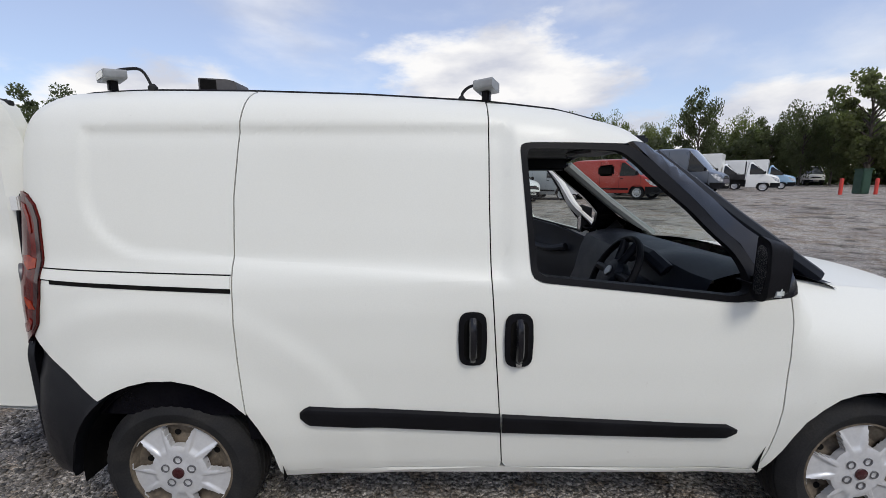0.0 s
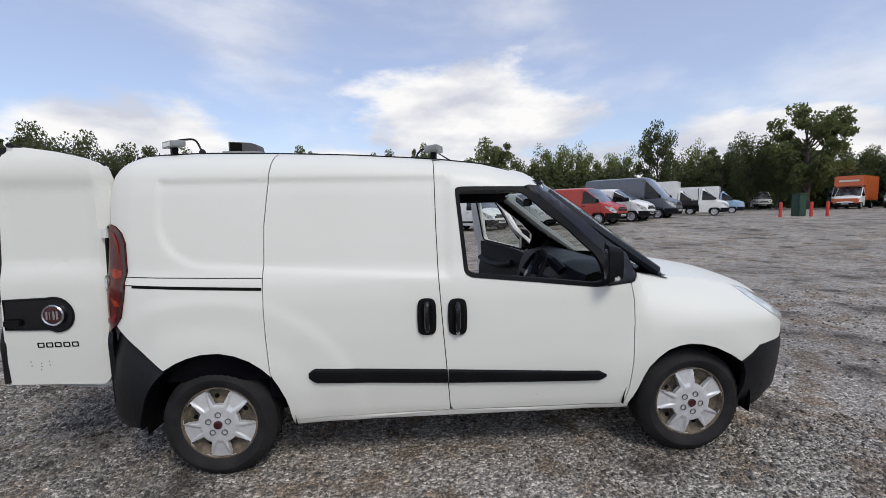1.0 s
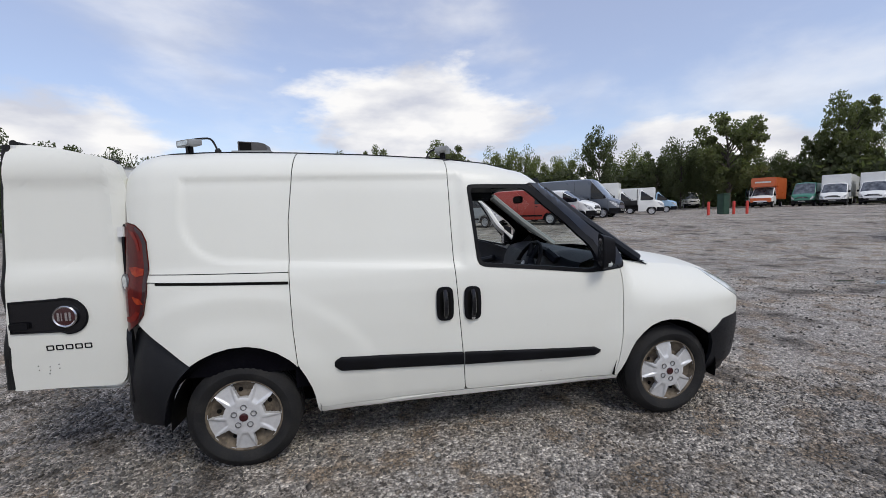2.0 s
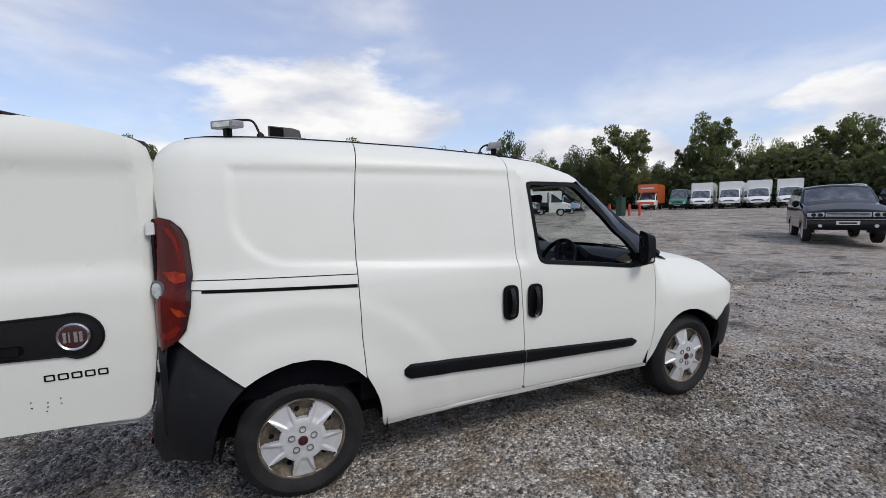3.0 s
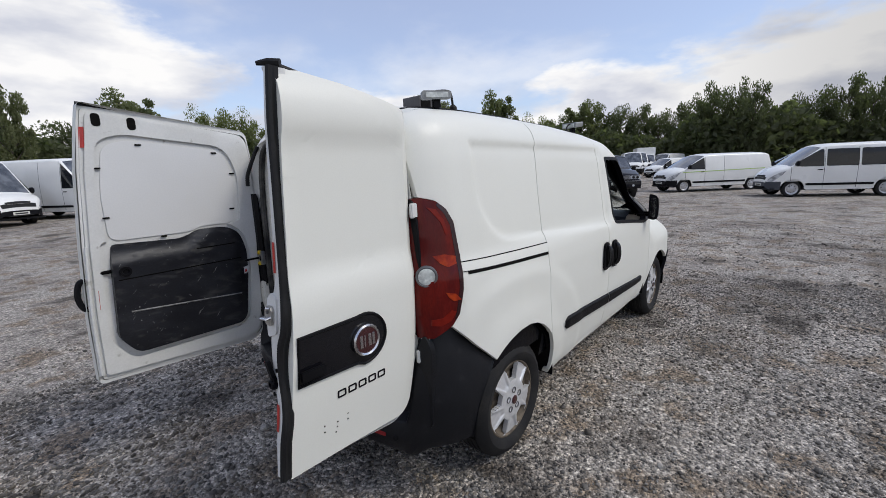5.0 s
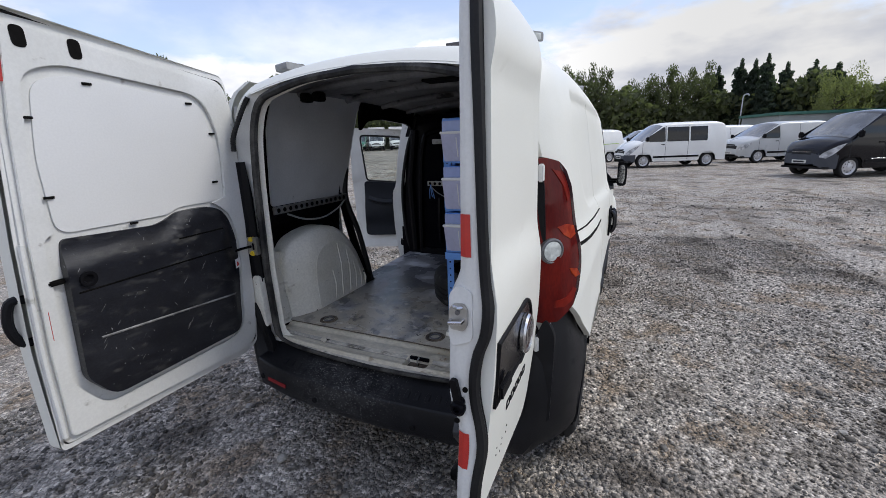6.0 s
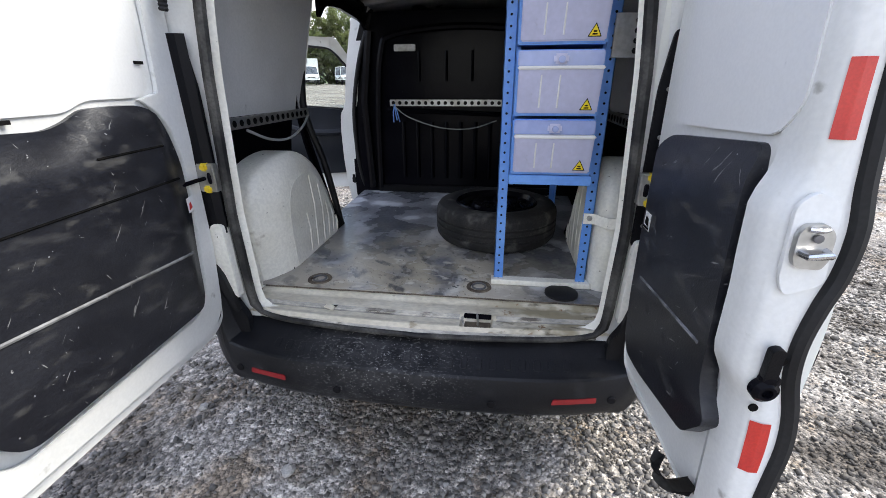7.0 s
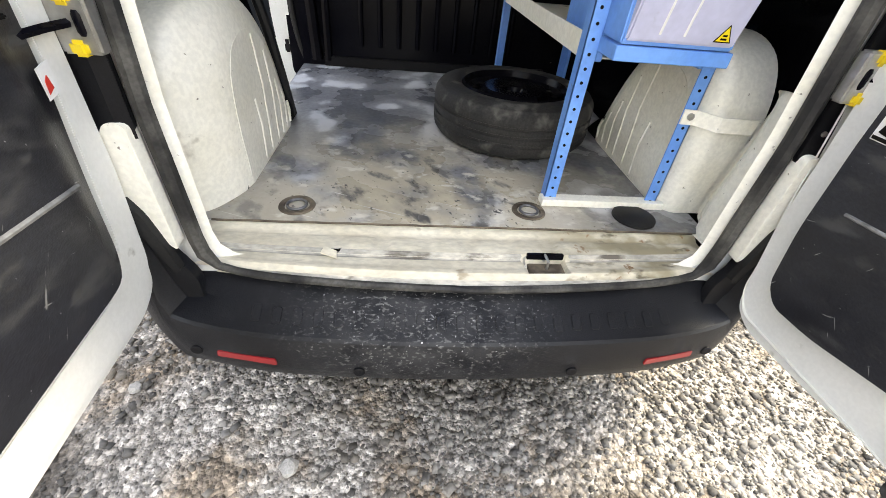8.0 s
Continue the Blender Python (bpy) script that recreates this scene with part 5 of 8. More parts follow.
for i in range(5):
    x0 = -1.018 + i * 0.0465
    part("name_mark", skin([fillet([(x0, 0.755), (x0 + 0.037, 0.755), (x0 + 0.037, 0.785), (x0, 0.785)], 0.006), fillet([(x0 + 0.006, 0.761), (x0 + 0.031, 0.761), (x0 + 0.031, 0.779), (x0 + 0.006, 0.779)], 0.004)],
                           lambda x, z: out_right(x, z) + 0.0025, 0, 0.002, -1), PLASTIC, right_door, "dark plain lettering shape")
random.seed(4)
for x, z in ((-1.075, 0.67), (-1.075, 0.645), (-0.975, 0.672), (-0.975, 0.648), (-1.02, 0.66), (-1.022, 0.64), (-1.028, 0.62)):
    part("rivet_hole", lathe([(0.003, 0), (0.003, 0.001)], 8, pose(x, -(out_right(x, z) + 0.0005), z, 90)), DARK, right_door)

# corrugated wiring tube between body and wide door
gaiter = [p for p in smooth_line([(-0.580, 0.585, 1.735), (-0.592, 0.602, 1.70), (-0.612, 0.632, 1.63), (-0.630, 0.656, 1.56), (-0.632, 0.664, 1.50)], 12)]
part("wiring_tube", tube(gaiter, [0.010 + 0.0025 * (i % 2) for i in range(len(gaiter))], 10), RUBBER, van, "black corrugated wiring tube")

# inner side of the narrow door
rtrim = fillet([(-0.690, 1.175, 0.03), (-0.735, 1.205, 0.03), (-1.072, 1.232, 0.02), (-1.085, 1.15), (-1.098, 0.985), (-1.118, 0.80), (-1.165, 0.75, 0.02), (-1.105, 0.672, 0.02), (-0.85, 0.614), (-0.755, 0.606, 0.04), (-0.718, 0.640, 0.04), (-0.698, 0.77), (-0.690, 0.95)], 0.03)


def bulge(x, z, top, hump):
    """How far a door trim stands off its door: a sloping upper band, then full depth."""
    zb = top - 0.11 + (0.12 * sstep(-1.05, -0.84, x) if hump else 0.04)
    edge = 0.25 + 0.75 * sstep(-0.700, -0.775, x) if hump else 1.0
    return 0.010 + (0.026 * edge if hump else 0.020) * sstep(zb + 0.085, zb, z)


trim_r = part("door_trim", skin([rtrim], lambda x, z: -(0.666 - bulge(x, z, 1.225, False)), 0.025, 0.03, 1), TRIM, right_door, "scratched black plastic door trim")
part("trim_ridge", tube([(-0.754, -0.636, 0.842), (-1.081, -0.636, 0.868)], 0.004, 6), PALE_WORN, trim_r)
part("liner_board", plate([fillet([(-0.70, 1.225), (-1.085, 1.243), (-1.125, 1.29), (-1.095, 1.62), (-1.06, 1.72), (-0.70, 1.66), (-0.675, 1.55)], 0.06)], 0.005, inner_place(0.667, -1), 0.002), BOARD, right_door, "white board lining")
stk = part("sticker", plate([[(-0.0, 0), (0.032, 0), (0.032, 0.044), (0, 0.044)]], 0.001, lambda u, v, w: (-0.743 + 1.25 * u, -0.6355 + w, 0.966 + v)), BOARD, trim_r, "small worn warning sticker")
part("sticker_mark", plate([[(0.006, 0.010), (0.026, 0.014), (0.022, 0.034), (0.010, 0.030)]], 0.001, lambda u, v, w: (-0.743 + 1.25 * u, -0.6343 + w, 0.966 + v)), DARK, stk)
part("sticker_mark", plate([[(0.002, 0.002), (0.030, 0.002), (0.030, 0.008), (0.002, 0.008)]], 0.001, lambda u, v, w: (-0.743 + 1.25 * u, -0.6343 + w, 0.966 + v)), DARK, stk)
for z0, z1 in ((1.250, 1.348), (0.715, 0.810)):
    part("reflective_tape", flange(z0, z1, 0.26, 0.56, 0.003, 6), RED_TAPE, right_door, "red reflective tape")


def on_edge(u, v, w):
    """A point on the narrow door's free edge, which faces the tail."""
    return (seal_at(v)[0] - 0.006 - w, u, v)


boss = part("latch_boss", plate([fillet([(-0.712, 1.055), (-0.662, 1.035), (-0.652, 1.06), (-0.652, 1.165), (-0.675, 1.185), (-0.708, 1.17)], 0.012)], 0.008, on_edge, 0.004, 3), PAINT_IN, right_door)
part("latch_plate", plate([fillet([(-0.702, 1.095), (-0.694, 1.080), (-0.662, 1.082), (-0.656, 1.095), (-0.656, 1.128), (-0.664, 1.142), (-0.690, 1.144), (-0.702, 1.130)], 0.006)], 0.010, lambda u, v, w: on_edge(u, v, w + 0.008), 0.003), STEEL, boss, "steel latch")
part("latch_loop", tube([(-1.200, -0.694, 1.108), (-1.219, -0.692, 1.106), (-1.221, -0.664, 1.104), (-1.200, -0.662, 1.104)], 0.005, 8), CHROME, boss)
part("latch_loop", tube([(-1.202, -0.690, 1.137), (-1.208, -0.680, 1.137), (-1.202, -0.668, 1.137)], 0.004, 8), CHROME, boss)
part("latch_screw", lathe([(0.006, 0), (0.006, 0.003), (0, 0.004)], 12, pose(-1.205, -0.679, 1.125, 0, -90)), STEEL_DARK, boss)
lever = part("pull_lever", plate([fillet([(-0.688, 0.885), (-0.668, 0.885), (-0.660, 0.955), (-0.668, 0.960), (-0.678, 0.958)], 0.005)], 0.014, lambda u, v, w: (-1.203 - w - 0.15 * max(0.0, v - 0.89), u, v), 0.004), PLASTIC, right_door, "black release lever")
part("lever_boss", lathe([(0.020, 0), (0.020, 0.012), (0.013, 0.018), (0.008, 0.018), (0.008, 0.010)], 20, pose(-1.205, -0.676, 0.876, 0, -90)), BLACK_STEEL, lever)
part("lever_pivot", lathe([(0.015, 0), (0.015, 0.010), (0.006, 0.014), (0, 0.014)], 18, pose(-1.206, -0.679, 0.893, 0, -90)), BLACK_STEEL, lever)
for yy, zz in ((-0.693, 0.925), (-0.672, 0.838)):
    part("plug", lathe([(0.007, 0), (0.007, 0.003), (0, 0.003)], 12, pose(seal_at(zz)[0] - 0.006, yy, zz, 0, -90)), DARK, right_door)
for x, z in ((-1.118, 1.115),):
    part("plug", lathe([(0.010, 0), (0.010, 0.003)], 12, pose(x, -0.665, z, -90)), DARK, right_door)
def torn(u, v):
    p = smooth_line([(-1.150, -0.662, 0.575), (-1.128, -0.63, 0.548), (-1.095, -0.612, 0.552), (-1.075, -0.63, 0.575)], 5)
    q = p[min(len(p) - 1, round(u * (len(p) - 1)))]
    return (q.x + 0.006 * math.sin(9 * v + 5 * u), q.y + 0.012 * math.sin(5 * v + 3), q.z + (v - 0.5) * 0.055 * (1 - 0.5 * u))


bm_torn = grid(15, 8, torn)
bmesh.ops.solidify(bm_torn, geom=bm_torn.faces[:], thickness=0.006)
part("torn_seal", bm_torn, WORN_RUBBER, right_door, "torn grey rubber flap")

# inner side of the wide door
ltrim = fillet([(-1.357, 1.246, 0.02), (-1.05, 1.232), (-1.0, 1.245), (-0.95, 1.268, 0.02), (-0.80, 1.272, 0.05), (-0.710, 1.215, 0.05), (-0.682, 1.1), (-0.688, 0.96), (-0.728, 0.69, 0.04), (-0.775, 0.655, 0.05), (-1.33, 0.668, 0.04), (-1.398, 0.772, 0.03), (-1.375, 1.138)], 0.03)
press = fillet([(-1.385, 1.235), (-0.70, 1.275), (-0.675, 1.56, 0.1), (-0.735, 1.735, 0.12), (-1.24, 1.785, 0.06), (-1.345, 1.75, 0.1), (-1.382, 1.5)], 0.04)
low_press = fillet([(-1.40, 1.262, 0.03), (-0.80, 1.300, 0.06), (-0.688, 1.225, 0.06), (-0.662, 1.1), (-0.668, 0.96), (-0.705, 0.675, 0.05), (-0.77, 0.625, 0.06), (-1.35, 0.638, 0.05), (-1.428, 0.765, 0.04)], 0.03)
frame_line = fillet([(-1.362, 1.885, 0.03), (-0.615, 1.788, 0.07), (-0.590, 1.6), (-0.592, 1.35), (-0.612, 1.08), (-0.618, 0.80), (-0.645, 0.59, 0.05), (-0.71, 0.535, 0.04), (-0.80, 0.540), (-1.470, 0.590, 0.02), (-1.462, 0.9), (-1.438, 1.25), (-1.405, 1.6)], 0.03)
merged = [p for p in press if p[1] > 1.29] + [p for p in low_press if p[1] < 1.285]
merged.sort(key=lambda p: math.atan2(p[1] - 1.27, p[0] + 1.04))
part("frame_pressing", plate([frame_line, merged], 0.012, inner_place(0.6505, 1), 0.005, 2), PAINT_IN, left_door, "raised white door frame")
trim_l = part("door_trim", skin([ltrim], lambda x, z: -(0.651 - bulge(x, z, 1.245, True)), 0.025, 0.03, -1), TRIM, left_door, "scratched black plastic door trim")
part("trim_ridge", tube([(-0.757, 0.615, 0.842), (-1.33, 0.615, 0.893)], 0.0045, 6), PALE_WORN, trim_l, "pale worn ridge")
part("trim_groove", box((-1.36, 0.6125, 1.063), (-0.73, 0.620, 1.069), 0.002), DARK, trim_l)
part("trim_groove", box((-0.98, 0.6125, 1.16), (-0.76, 0.620, 1.166), 0.002), DARK, trim_l)
part("trim_ring", lathe([(0.026, 0), (0.026, 0.010), (0.016, 0.010), (0.012, 0.002), (0, 0.002)], 24, pose(-1.325, 0.616, 1.106, 90)), PLASTIC, trim_l)
part("liner_board", plate([fillet([(-1.36, 1.262), (-0.985, 1.262), (-0.93, 1.285), (-0.735, 1.285), (-0.706, 1.56), (-0.758, 1.712), (-1.23, 1.757), (-1.325, 1.725), (-1.36, 1.5)], 0.05)], 0.005, inner_place(0.6515, 1), 0.002), BOARD, left_door, "white board lining")
for x, z in ((-1.327, 1.847), (-1.185, 1.837)):
    part("slot", plate([fillet([(x - 0.018, z - 0.03), (x + 0.018, z - 0.03), (x + 0.018, z + 0.03), (x - 0.018, z + 0.03)], 0.016)], 0.002, inner_place(0.6388, 1)), DARK, left_door, "dark slot")
for x, z in ((-1.17, 1.735), (-0.80, 1.70), (-1.355, 1.62), (-1.355, 1.38), (-1.12, 1.255), (-0.71, 1.58), (-0.735, 1.37)):
    part("board_clip", box((x - 0.014, 0.640, z - 0.004), (x + 0.014, 0.6475, z + 0.004), 0.001, 1), DARK, left_door)
for x0, z0, x1, z1 in ((-1.406, 1.716, -1.394, 1.812), (-1.462, 0.935, -1.456, 1.03)):
    part("reflective_tape", plate([[(0, 0), (0.024, 0), (0.024, 1), (0, 1)]], 0.002, lambda u, v, w: (x0 + (x1 - x0) * v + 0.75 * u - w, 0.663 - u - 0.7 * w, z0 + (z1 - z0) * v)), RED_TAPE, left_door, "red reflective tape")
part("door_handle", tube(smooth_line([(-1.455, 0.70, 1.075), (-1.49, 0.715, 1.07), (-1.505, 0.72, 1.0), (-1.49, 0.715, 0.94), (-1.455, 0.70, 0.935)], 5), 0.014, 8), PLASTIC, left_door, "black plastic handle")
part("lock_bar", box((-1.42, 0.634, 1.105), (-1.365, 0.650, 1.122), 0.004), DARK, left_door)
part("sticker", plate([[(-0.722, 0.958), (-0.692, 0.964), (-0.692, 1.007), (-0.722, 1.001)]], 0.001, inner_place(0.6185, 1)), BOARD, trim_l, "small torn sticker")
part("sticker_mark", plate([[(-0.718, 0.966), (-0.704, 0.972), (-0.708, 0.990), (-0.715, 0.984)]], 0.001, inner_place(0.6172, 1)), RED_TAPE, trim_l)
part("sticker_mark", plate([[(-0.719, 0.990), (-0.699, 0.982), (-0.697, 1.001), (-0.708, 0.996)]], 0.001, inner_place(0.6202, 1)), DARK, trim_l)
part("edge_bead", tube(smooth_line([(-1.452, 0.648, 1.25), (-1.478, 0.648, 0.9), (-1.485, 0.648, 0.60)], 6), 0.008, 6), PAINT_IN, left_door)
part("edge_bead", tube([(-1.46, 0.646, 0.605), (-1.1, 0.646, 0.574), (-0.72, 0.646, 0.540)], 0.007, 6), PAINT_IN, left_door)

# floor, sill, boxes over the wheels
cargo_floor = part("cargo_floor", plate([fillet([(-0.43, -0.70), (1.12, -0.74), (1.12, 0.74), (-0.43, 0.70)], 0.01)], 0.02, lambda u, v, w: (u, v, 0.55 + w), 0.004), FLOOR_MAT, van, "worn dark cargo floor with pale scuffs")
for x, y in ((-0.357, 0.458), (-0.345, -0.195)):
    cup = part("lashing_cup", lathe([(0.050, 0.0), (0.047, 0.006), (0.036, 0.006), (0.032, 0.001), (0, 0.001)], 28, pose(x, y, 0.5685)), RUST, cargo_floor, "rusty recessed lashing eye")
    part("lashing_ring", tube([(x + 0.026 * math.cos(a), y + 0.026 * math.sin(a), 0.574) for a in np.linspace(0, 2 * math.pi, 17)[:-1]], 0.004, 6, True), STEEL_DARK, cup)
part("floor_cap", lathe([(0.062, 0), (0.062, 0.006), (0.055, 0.010), (0, 0.011)], 28, pose(-0.362, -0.508, 0.571)), RUBBER, cargo_floor, "round black floor cap")


def sill_point(u, v):
    y = -0.662 + 1.324 * v
    x = -0.43 - (0.135 + 0.042 * (1 - (y / 0.662) ** 2)) * u
    z = 0.563 - 0.012 * sstep(0.05, 0.2, u) - 0.012 * sstep(0.55, 0.62, u) + 0.004 * sstep(0.80, 0.86, u) - 0.012 * sstep(0.90, 1.0, u)
    k = (abs(y) % 0.11) / 0.11
    z += 0.0035 * sstep(0.2, 0.27, u) * sstep(0.52, 0.45, u) * sstep(0.16, 0.24, k) * sstep(0.84, 0.76, k)
    if -0.255 < y < -0.15 and 0.55 < u < 0.88:
        z -= 0.018
    return (x, y, z)


load_sill = part("load_sill", grid(24, 150, sill_point), SILL, van, "worn cream painted load sill")
part("sill_step", grid(4, 120, lambda u, v: (lambda q: (q[0], q[1], q[2] + (0.0012 if not -0.262 < q[1] < -0.143 else -0.004)))(sill_point(0.545 + 0.105 * u, 0.03 + 0.94 * v))), SILL_STEP, load_sill, "grimy grey step in the sill")
part("sill_edge", tube([(-0.4305, -0.655 + 1.31 * i / 30, 0.5665 + 0.0006 * math.sin(i * 2.1)) for i in range(31)], 0.0032, 6), RUST, load_sill, "dark rusty edge of the floor")
part("striker", tube([(-0.556, -0.203, 0.525), (-0.556, -0.203, 0.553), (-0.530, -0.200, 0.555), (-0.530, -0.200, 0.535)], 0.004, 8), STEEL, load_sill, "steel door striker")
part("striker_bed", box((-0.582, -0.248, 0.515), (-0.535, -0.156, 0.5305), 0.002), RUST, load_sill, "rusty striker recess")
part("striker_plate", box((-0.534, -0.250, 0.540), (-0.522, -0.153, 0.5565), 0.002), BLACK_STEEL, load_sill)
part("torn_hole", plate([[(-0.520, 0.322), (-0.505, 0.318), (-0.512, 0.345)]], 0.001, lambda u, v, w: (u - 0.012, v, 0.5505 + w)), DARK, load_sill)
part("torn_clip", plate([[(0, 0), (0.040, 0.014), (0.034, 0.034), (0.002, 0.020)]], 0.004, lambda u, v, w: (-0.555 + v, 0.325 + u, 0.547 + w + 0.25 * v)), SILL, load_sill, "torn flap of sill metal")
part("sill_lining", grid(3, 60, lambda u, v: (-0.558 - 0.048 * (1 - ((2 * v - 1) * 0.60 / 0.63) ** 2) - 0.016 * u, (2 * v - 1) * 0.60, 0.531 - 0.012 * u)), SILL_STEP, load_sill)


def wheel_box(sgn):
    prof = smooth_line([(-0.335, 0.57, 0), (-0.347, 0.70, 0), (-0.345, 0.82, 0), (-0.325, 0.93, 0), (-0.265, 1.01, 0), (-0.15, 1.045, 0), (-0.02, 1.03, 0), (0.09, 0.96, 0), (0.18, 0.84, 0), (0.25, 0.70, 0), (0.305, 0.57, 0)], 5)

    def f(u, v):
        q = prof[min(len(prof) - 1, round(u * (len(prof) - 1)))]
        k = 1 - min(1.0, v / 0.4)
        bend = -0.070 if sgn > 0 else 0.012
        inset = (1 - math.sqrt(1 - k * k)) * 0.30
        x = q.x + (-0.03 - q.x) * inset + bend * sstep(0.0, 0.5, v) * sstep(-0.10, -0.33, q.x)
        z = q.y + (0.72 - q.y) * inset if q.y > 0.6 else q.y
        return (x, sgn * (0.605 + 0.17 * v), z)
    n = len(prof) - 1
    b = part("wheel_box", grid(n, 20, f), CREAM, van, "cream painted box over the wheel", 60)
    face = [f(i / n, 0) for i in range(n + 1)]
    part("box_face", plate([[(p[0], p[2]) for p in face]], 0.003, lambda u, v, w: (u, sgn * (0.607 - w), v)), CREAM, b)
    for x0, h in ((-0.10, 0.20), (-0.03, 0.36), (0.05, 0.30), (0.11, 0.20), (0.165, 0.14), (0.215, 0.09)):
        part("press_rib", tube([(x0, sgn * 0.6065, 0.585), (x0 + 0.01, sgn * 0.6065, 0.57 + h * 0.6), (x0 - 0.04 * h, sgn * 0.6065, 0.57 + h)], 0.0055, 8), CREAM, b)


wheel_box(-1)
wheel_box(1)
for sgn in (-1, 1):
    board = [(-0.42, 1.205), (0.235, 1.195), (0.26, 1.30), (0.30, 1.50), (0.33, 1.66), (0.36, 1.79), (-0.40, 1.80), (-0.44, 1.6)]
    part("wall_board", skin([fillet(board, 0.03)], lambda x, z: side(x, z) * 0.99 - 0.115, 0.08, 0.006, sgn), WALLBOARD, van, "grey white wall board")
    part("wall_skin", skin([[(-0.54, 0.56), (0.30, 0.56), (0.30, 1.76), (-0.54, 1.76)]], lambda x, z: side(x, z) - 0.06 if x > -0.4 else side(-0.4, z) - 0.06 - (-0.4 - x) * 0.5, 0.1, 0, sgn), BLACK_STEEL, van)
    rail_l = part("slotted_rail", box((-0.43, sgn * 0.69 - 0.012, 1.165), (0.20, sgn * 0.69 + 0.004, 1.205), 0.003), STEEL, van, "perforated steel lashing rail")
    for i in range(14):
        part("rail_hole", lathe([(0.012, 0), (0.012, 0.0015)], 14, pose(-0.40 + i * 0.043, sgn * 0.6785 if sgn > 0 else -0.6855, 1.185, 90 if sgn > 0 else -90)), DARK, rail_l)
    part("lower_wall", skin([fillet([(-0.545, 0.565), (-0.34, 0.565), (-0.36, 0.90), (-0.40, 0.965), (-0.545, 0.975)], 0.03)], lambda x, z: 0.668 + 0.03 * sstep(0.6, 0.9, z) + 0.06 * sstep(-0.42, -0.36, x), 0.03, 0.01, sgn), CREAM, van, "cream painted lower wall panel")
    part("corner_post", box((-0.54, sgn * 0.690 - 0.020, 0.56), (-0.46, sgn * 0.690 + 0.020, 1.60), 0.015), CREAM, van)
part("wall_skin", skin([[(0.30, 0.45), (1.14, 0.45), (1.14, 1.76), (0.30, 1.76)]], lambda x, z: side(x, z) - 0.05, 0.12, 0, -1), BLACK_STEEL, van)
part("door_inner_skin", skin([[(1.14, 0.40), (2.34, 0.38), (2.34, 1.02), (1.43, 1.09), (1.36, 1.14), (1.345, 1.64), (1.14, 1.70)]], lambda x, z: side(x, z) - 0.045, 0.12, 0, -1), DASH, van)
# roof skin and bows carry the unlit roof's shade in their colour
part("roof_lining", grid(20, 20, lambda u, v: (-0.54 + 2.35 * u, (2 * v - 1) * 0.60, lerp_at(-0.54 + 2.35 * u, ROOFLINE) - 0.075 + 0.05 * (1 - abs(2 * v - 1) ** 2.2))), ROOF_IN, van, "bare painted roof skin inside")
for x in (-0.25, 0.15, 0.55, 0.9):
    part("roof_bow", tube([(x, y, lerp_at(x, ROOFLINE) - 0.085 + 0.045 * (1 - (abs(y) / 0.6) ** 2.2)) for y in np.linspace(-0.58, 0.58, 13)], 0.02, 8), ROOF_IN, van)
part("roof_patch", box((-0.47, -0.42, 1.742), (-0.38, -0.24, 1.752), 0.004), DARK, van)
for y in (0.52, 0.44):
    part("roof_slot", box((-0.30, y - 0.025, 1.73), (-0.24, y + 0.02, 1.775), 0.006), DARK, van)

# bulkhead behind the cab
bulk = part("bulkhead", plate([fillet([(-0.80, 0.50), (0.80, 0.50), (0.80, 1.1), (0.76, 1.45), (0.66, 1.73), (-0.66, 1.73), (-0.76, 1.45), (-0.80, 1.1)], 0.05)], 0.03, lambda u, v, w: (1.10 + w, u, v), 0.006), BLACK_STEEL, van, "black ribbed steel bulkhead")
for i in range(9):
    y = 0.42 - i * 0.1
    part("press_rib", tube([(1.098, y, 0.68), (1.088, y, 0.72), (1.088, y, 1.02), (1.098, y, 1.06)], 0.014, 8), BLACK_STEEL, bulk)
for y in (0.30, 0.12, -0.05):
    part("press_rib", tube([(1.098, y, 1.32), (1.092, y, 1.36), (1.092, y, 1.46), (1.098, y, 1.50)], 0.010, 8), BLACK_STEEL, bulk)
part("press_frame", tube(smooth_line([(1.09, 0.60, 0.60), (1.09, 0.59, 1.1), (1.09, 0.55, 1.5), (1.09, 0.45, 1.60), (1.09, 0.0, 1.64), (1.09, -0.5, 1.6)], 5), 0.022, 8), BLACK_STEEL, bulk)
part("press_frame", tube([(1.09, 0.66, 0.60), (1.085, 0.68, 1.2), (1.085, 0.62, 1.62)], 0.03, 8), BLACK_STEEL, bulk)
part("press_frame", tube([(1.09, 0.52, 1.14), (1.09, -0.6, 1.10)], 0.016, 8), BLACK_STEEL, bulk)
part("bulkhead_plate", box((1.075, 0.32, 1.50), (1.098, 0.46, 1.54), 0.004), STEEL, bulk, "bare metal plate")
part("kick_strip", box((1.075, -0.60, 0.572), (1.098, 0.62, 0.622), 0.004), PLASTIC, bulk)
brail = part("slotted_rail", box((1.02, -0.60, 1.168), (1.034, 0.49, 1.208), 0.003), STEEL, van, "perforated steel lashing rail")
for i in range(25):
    part("rail_hole", lathe([(0.012, 0), (0.012, 0.0015)], 14, pose(1.0195, 0.465 - i * 0.0435, 1.188, 0, -90)), DARK, brail)
cable = smooth_line([(1.01, 0.47, 1.18), (1.00, 0.36, 1.10), (1.00, 0.15, 1.035), (1.00, -0.05, 1.03), (1.01, -0.22, 1.08)], 6)
tagged(part("cable", tube(cable, 0.004, 6), PALE_TRIM, None, "thin grey cable slung from the bulkhead rail"), "", "cable")
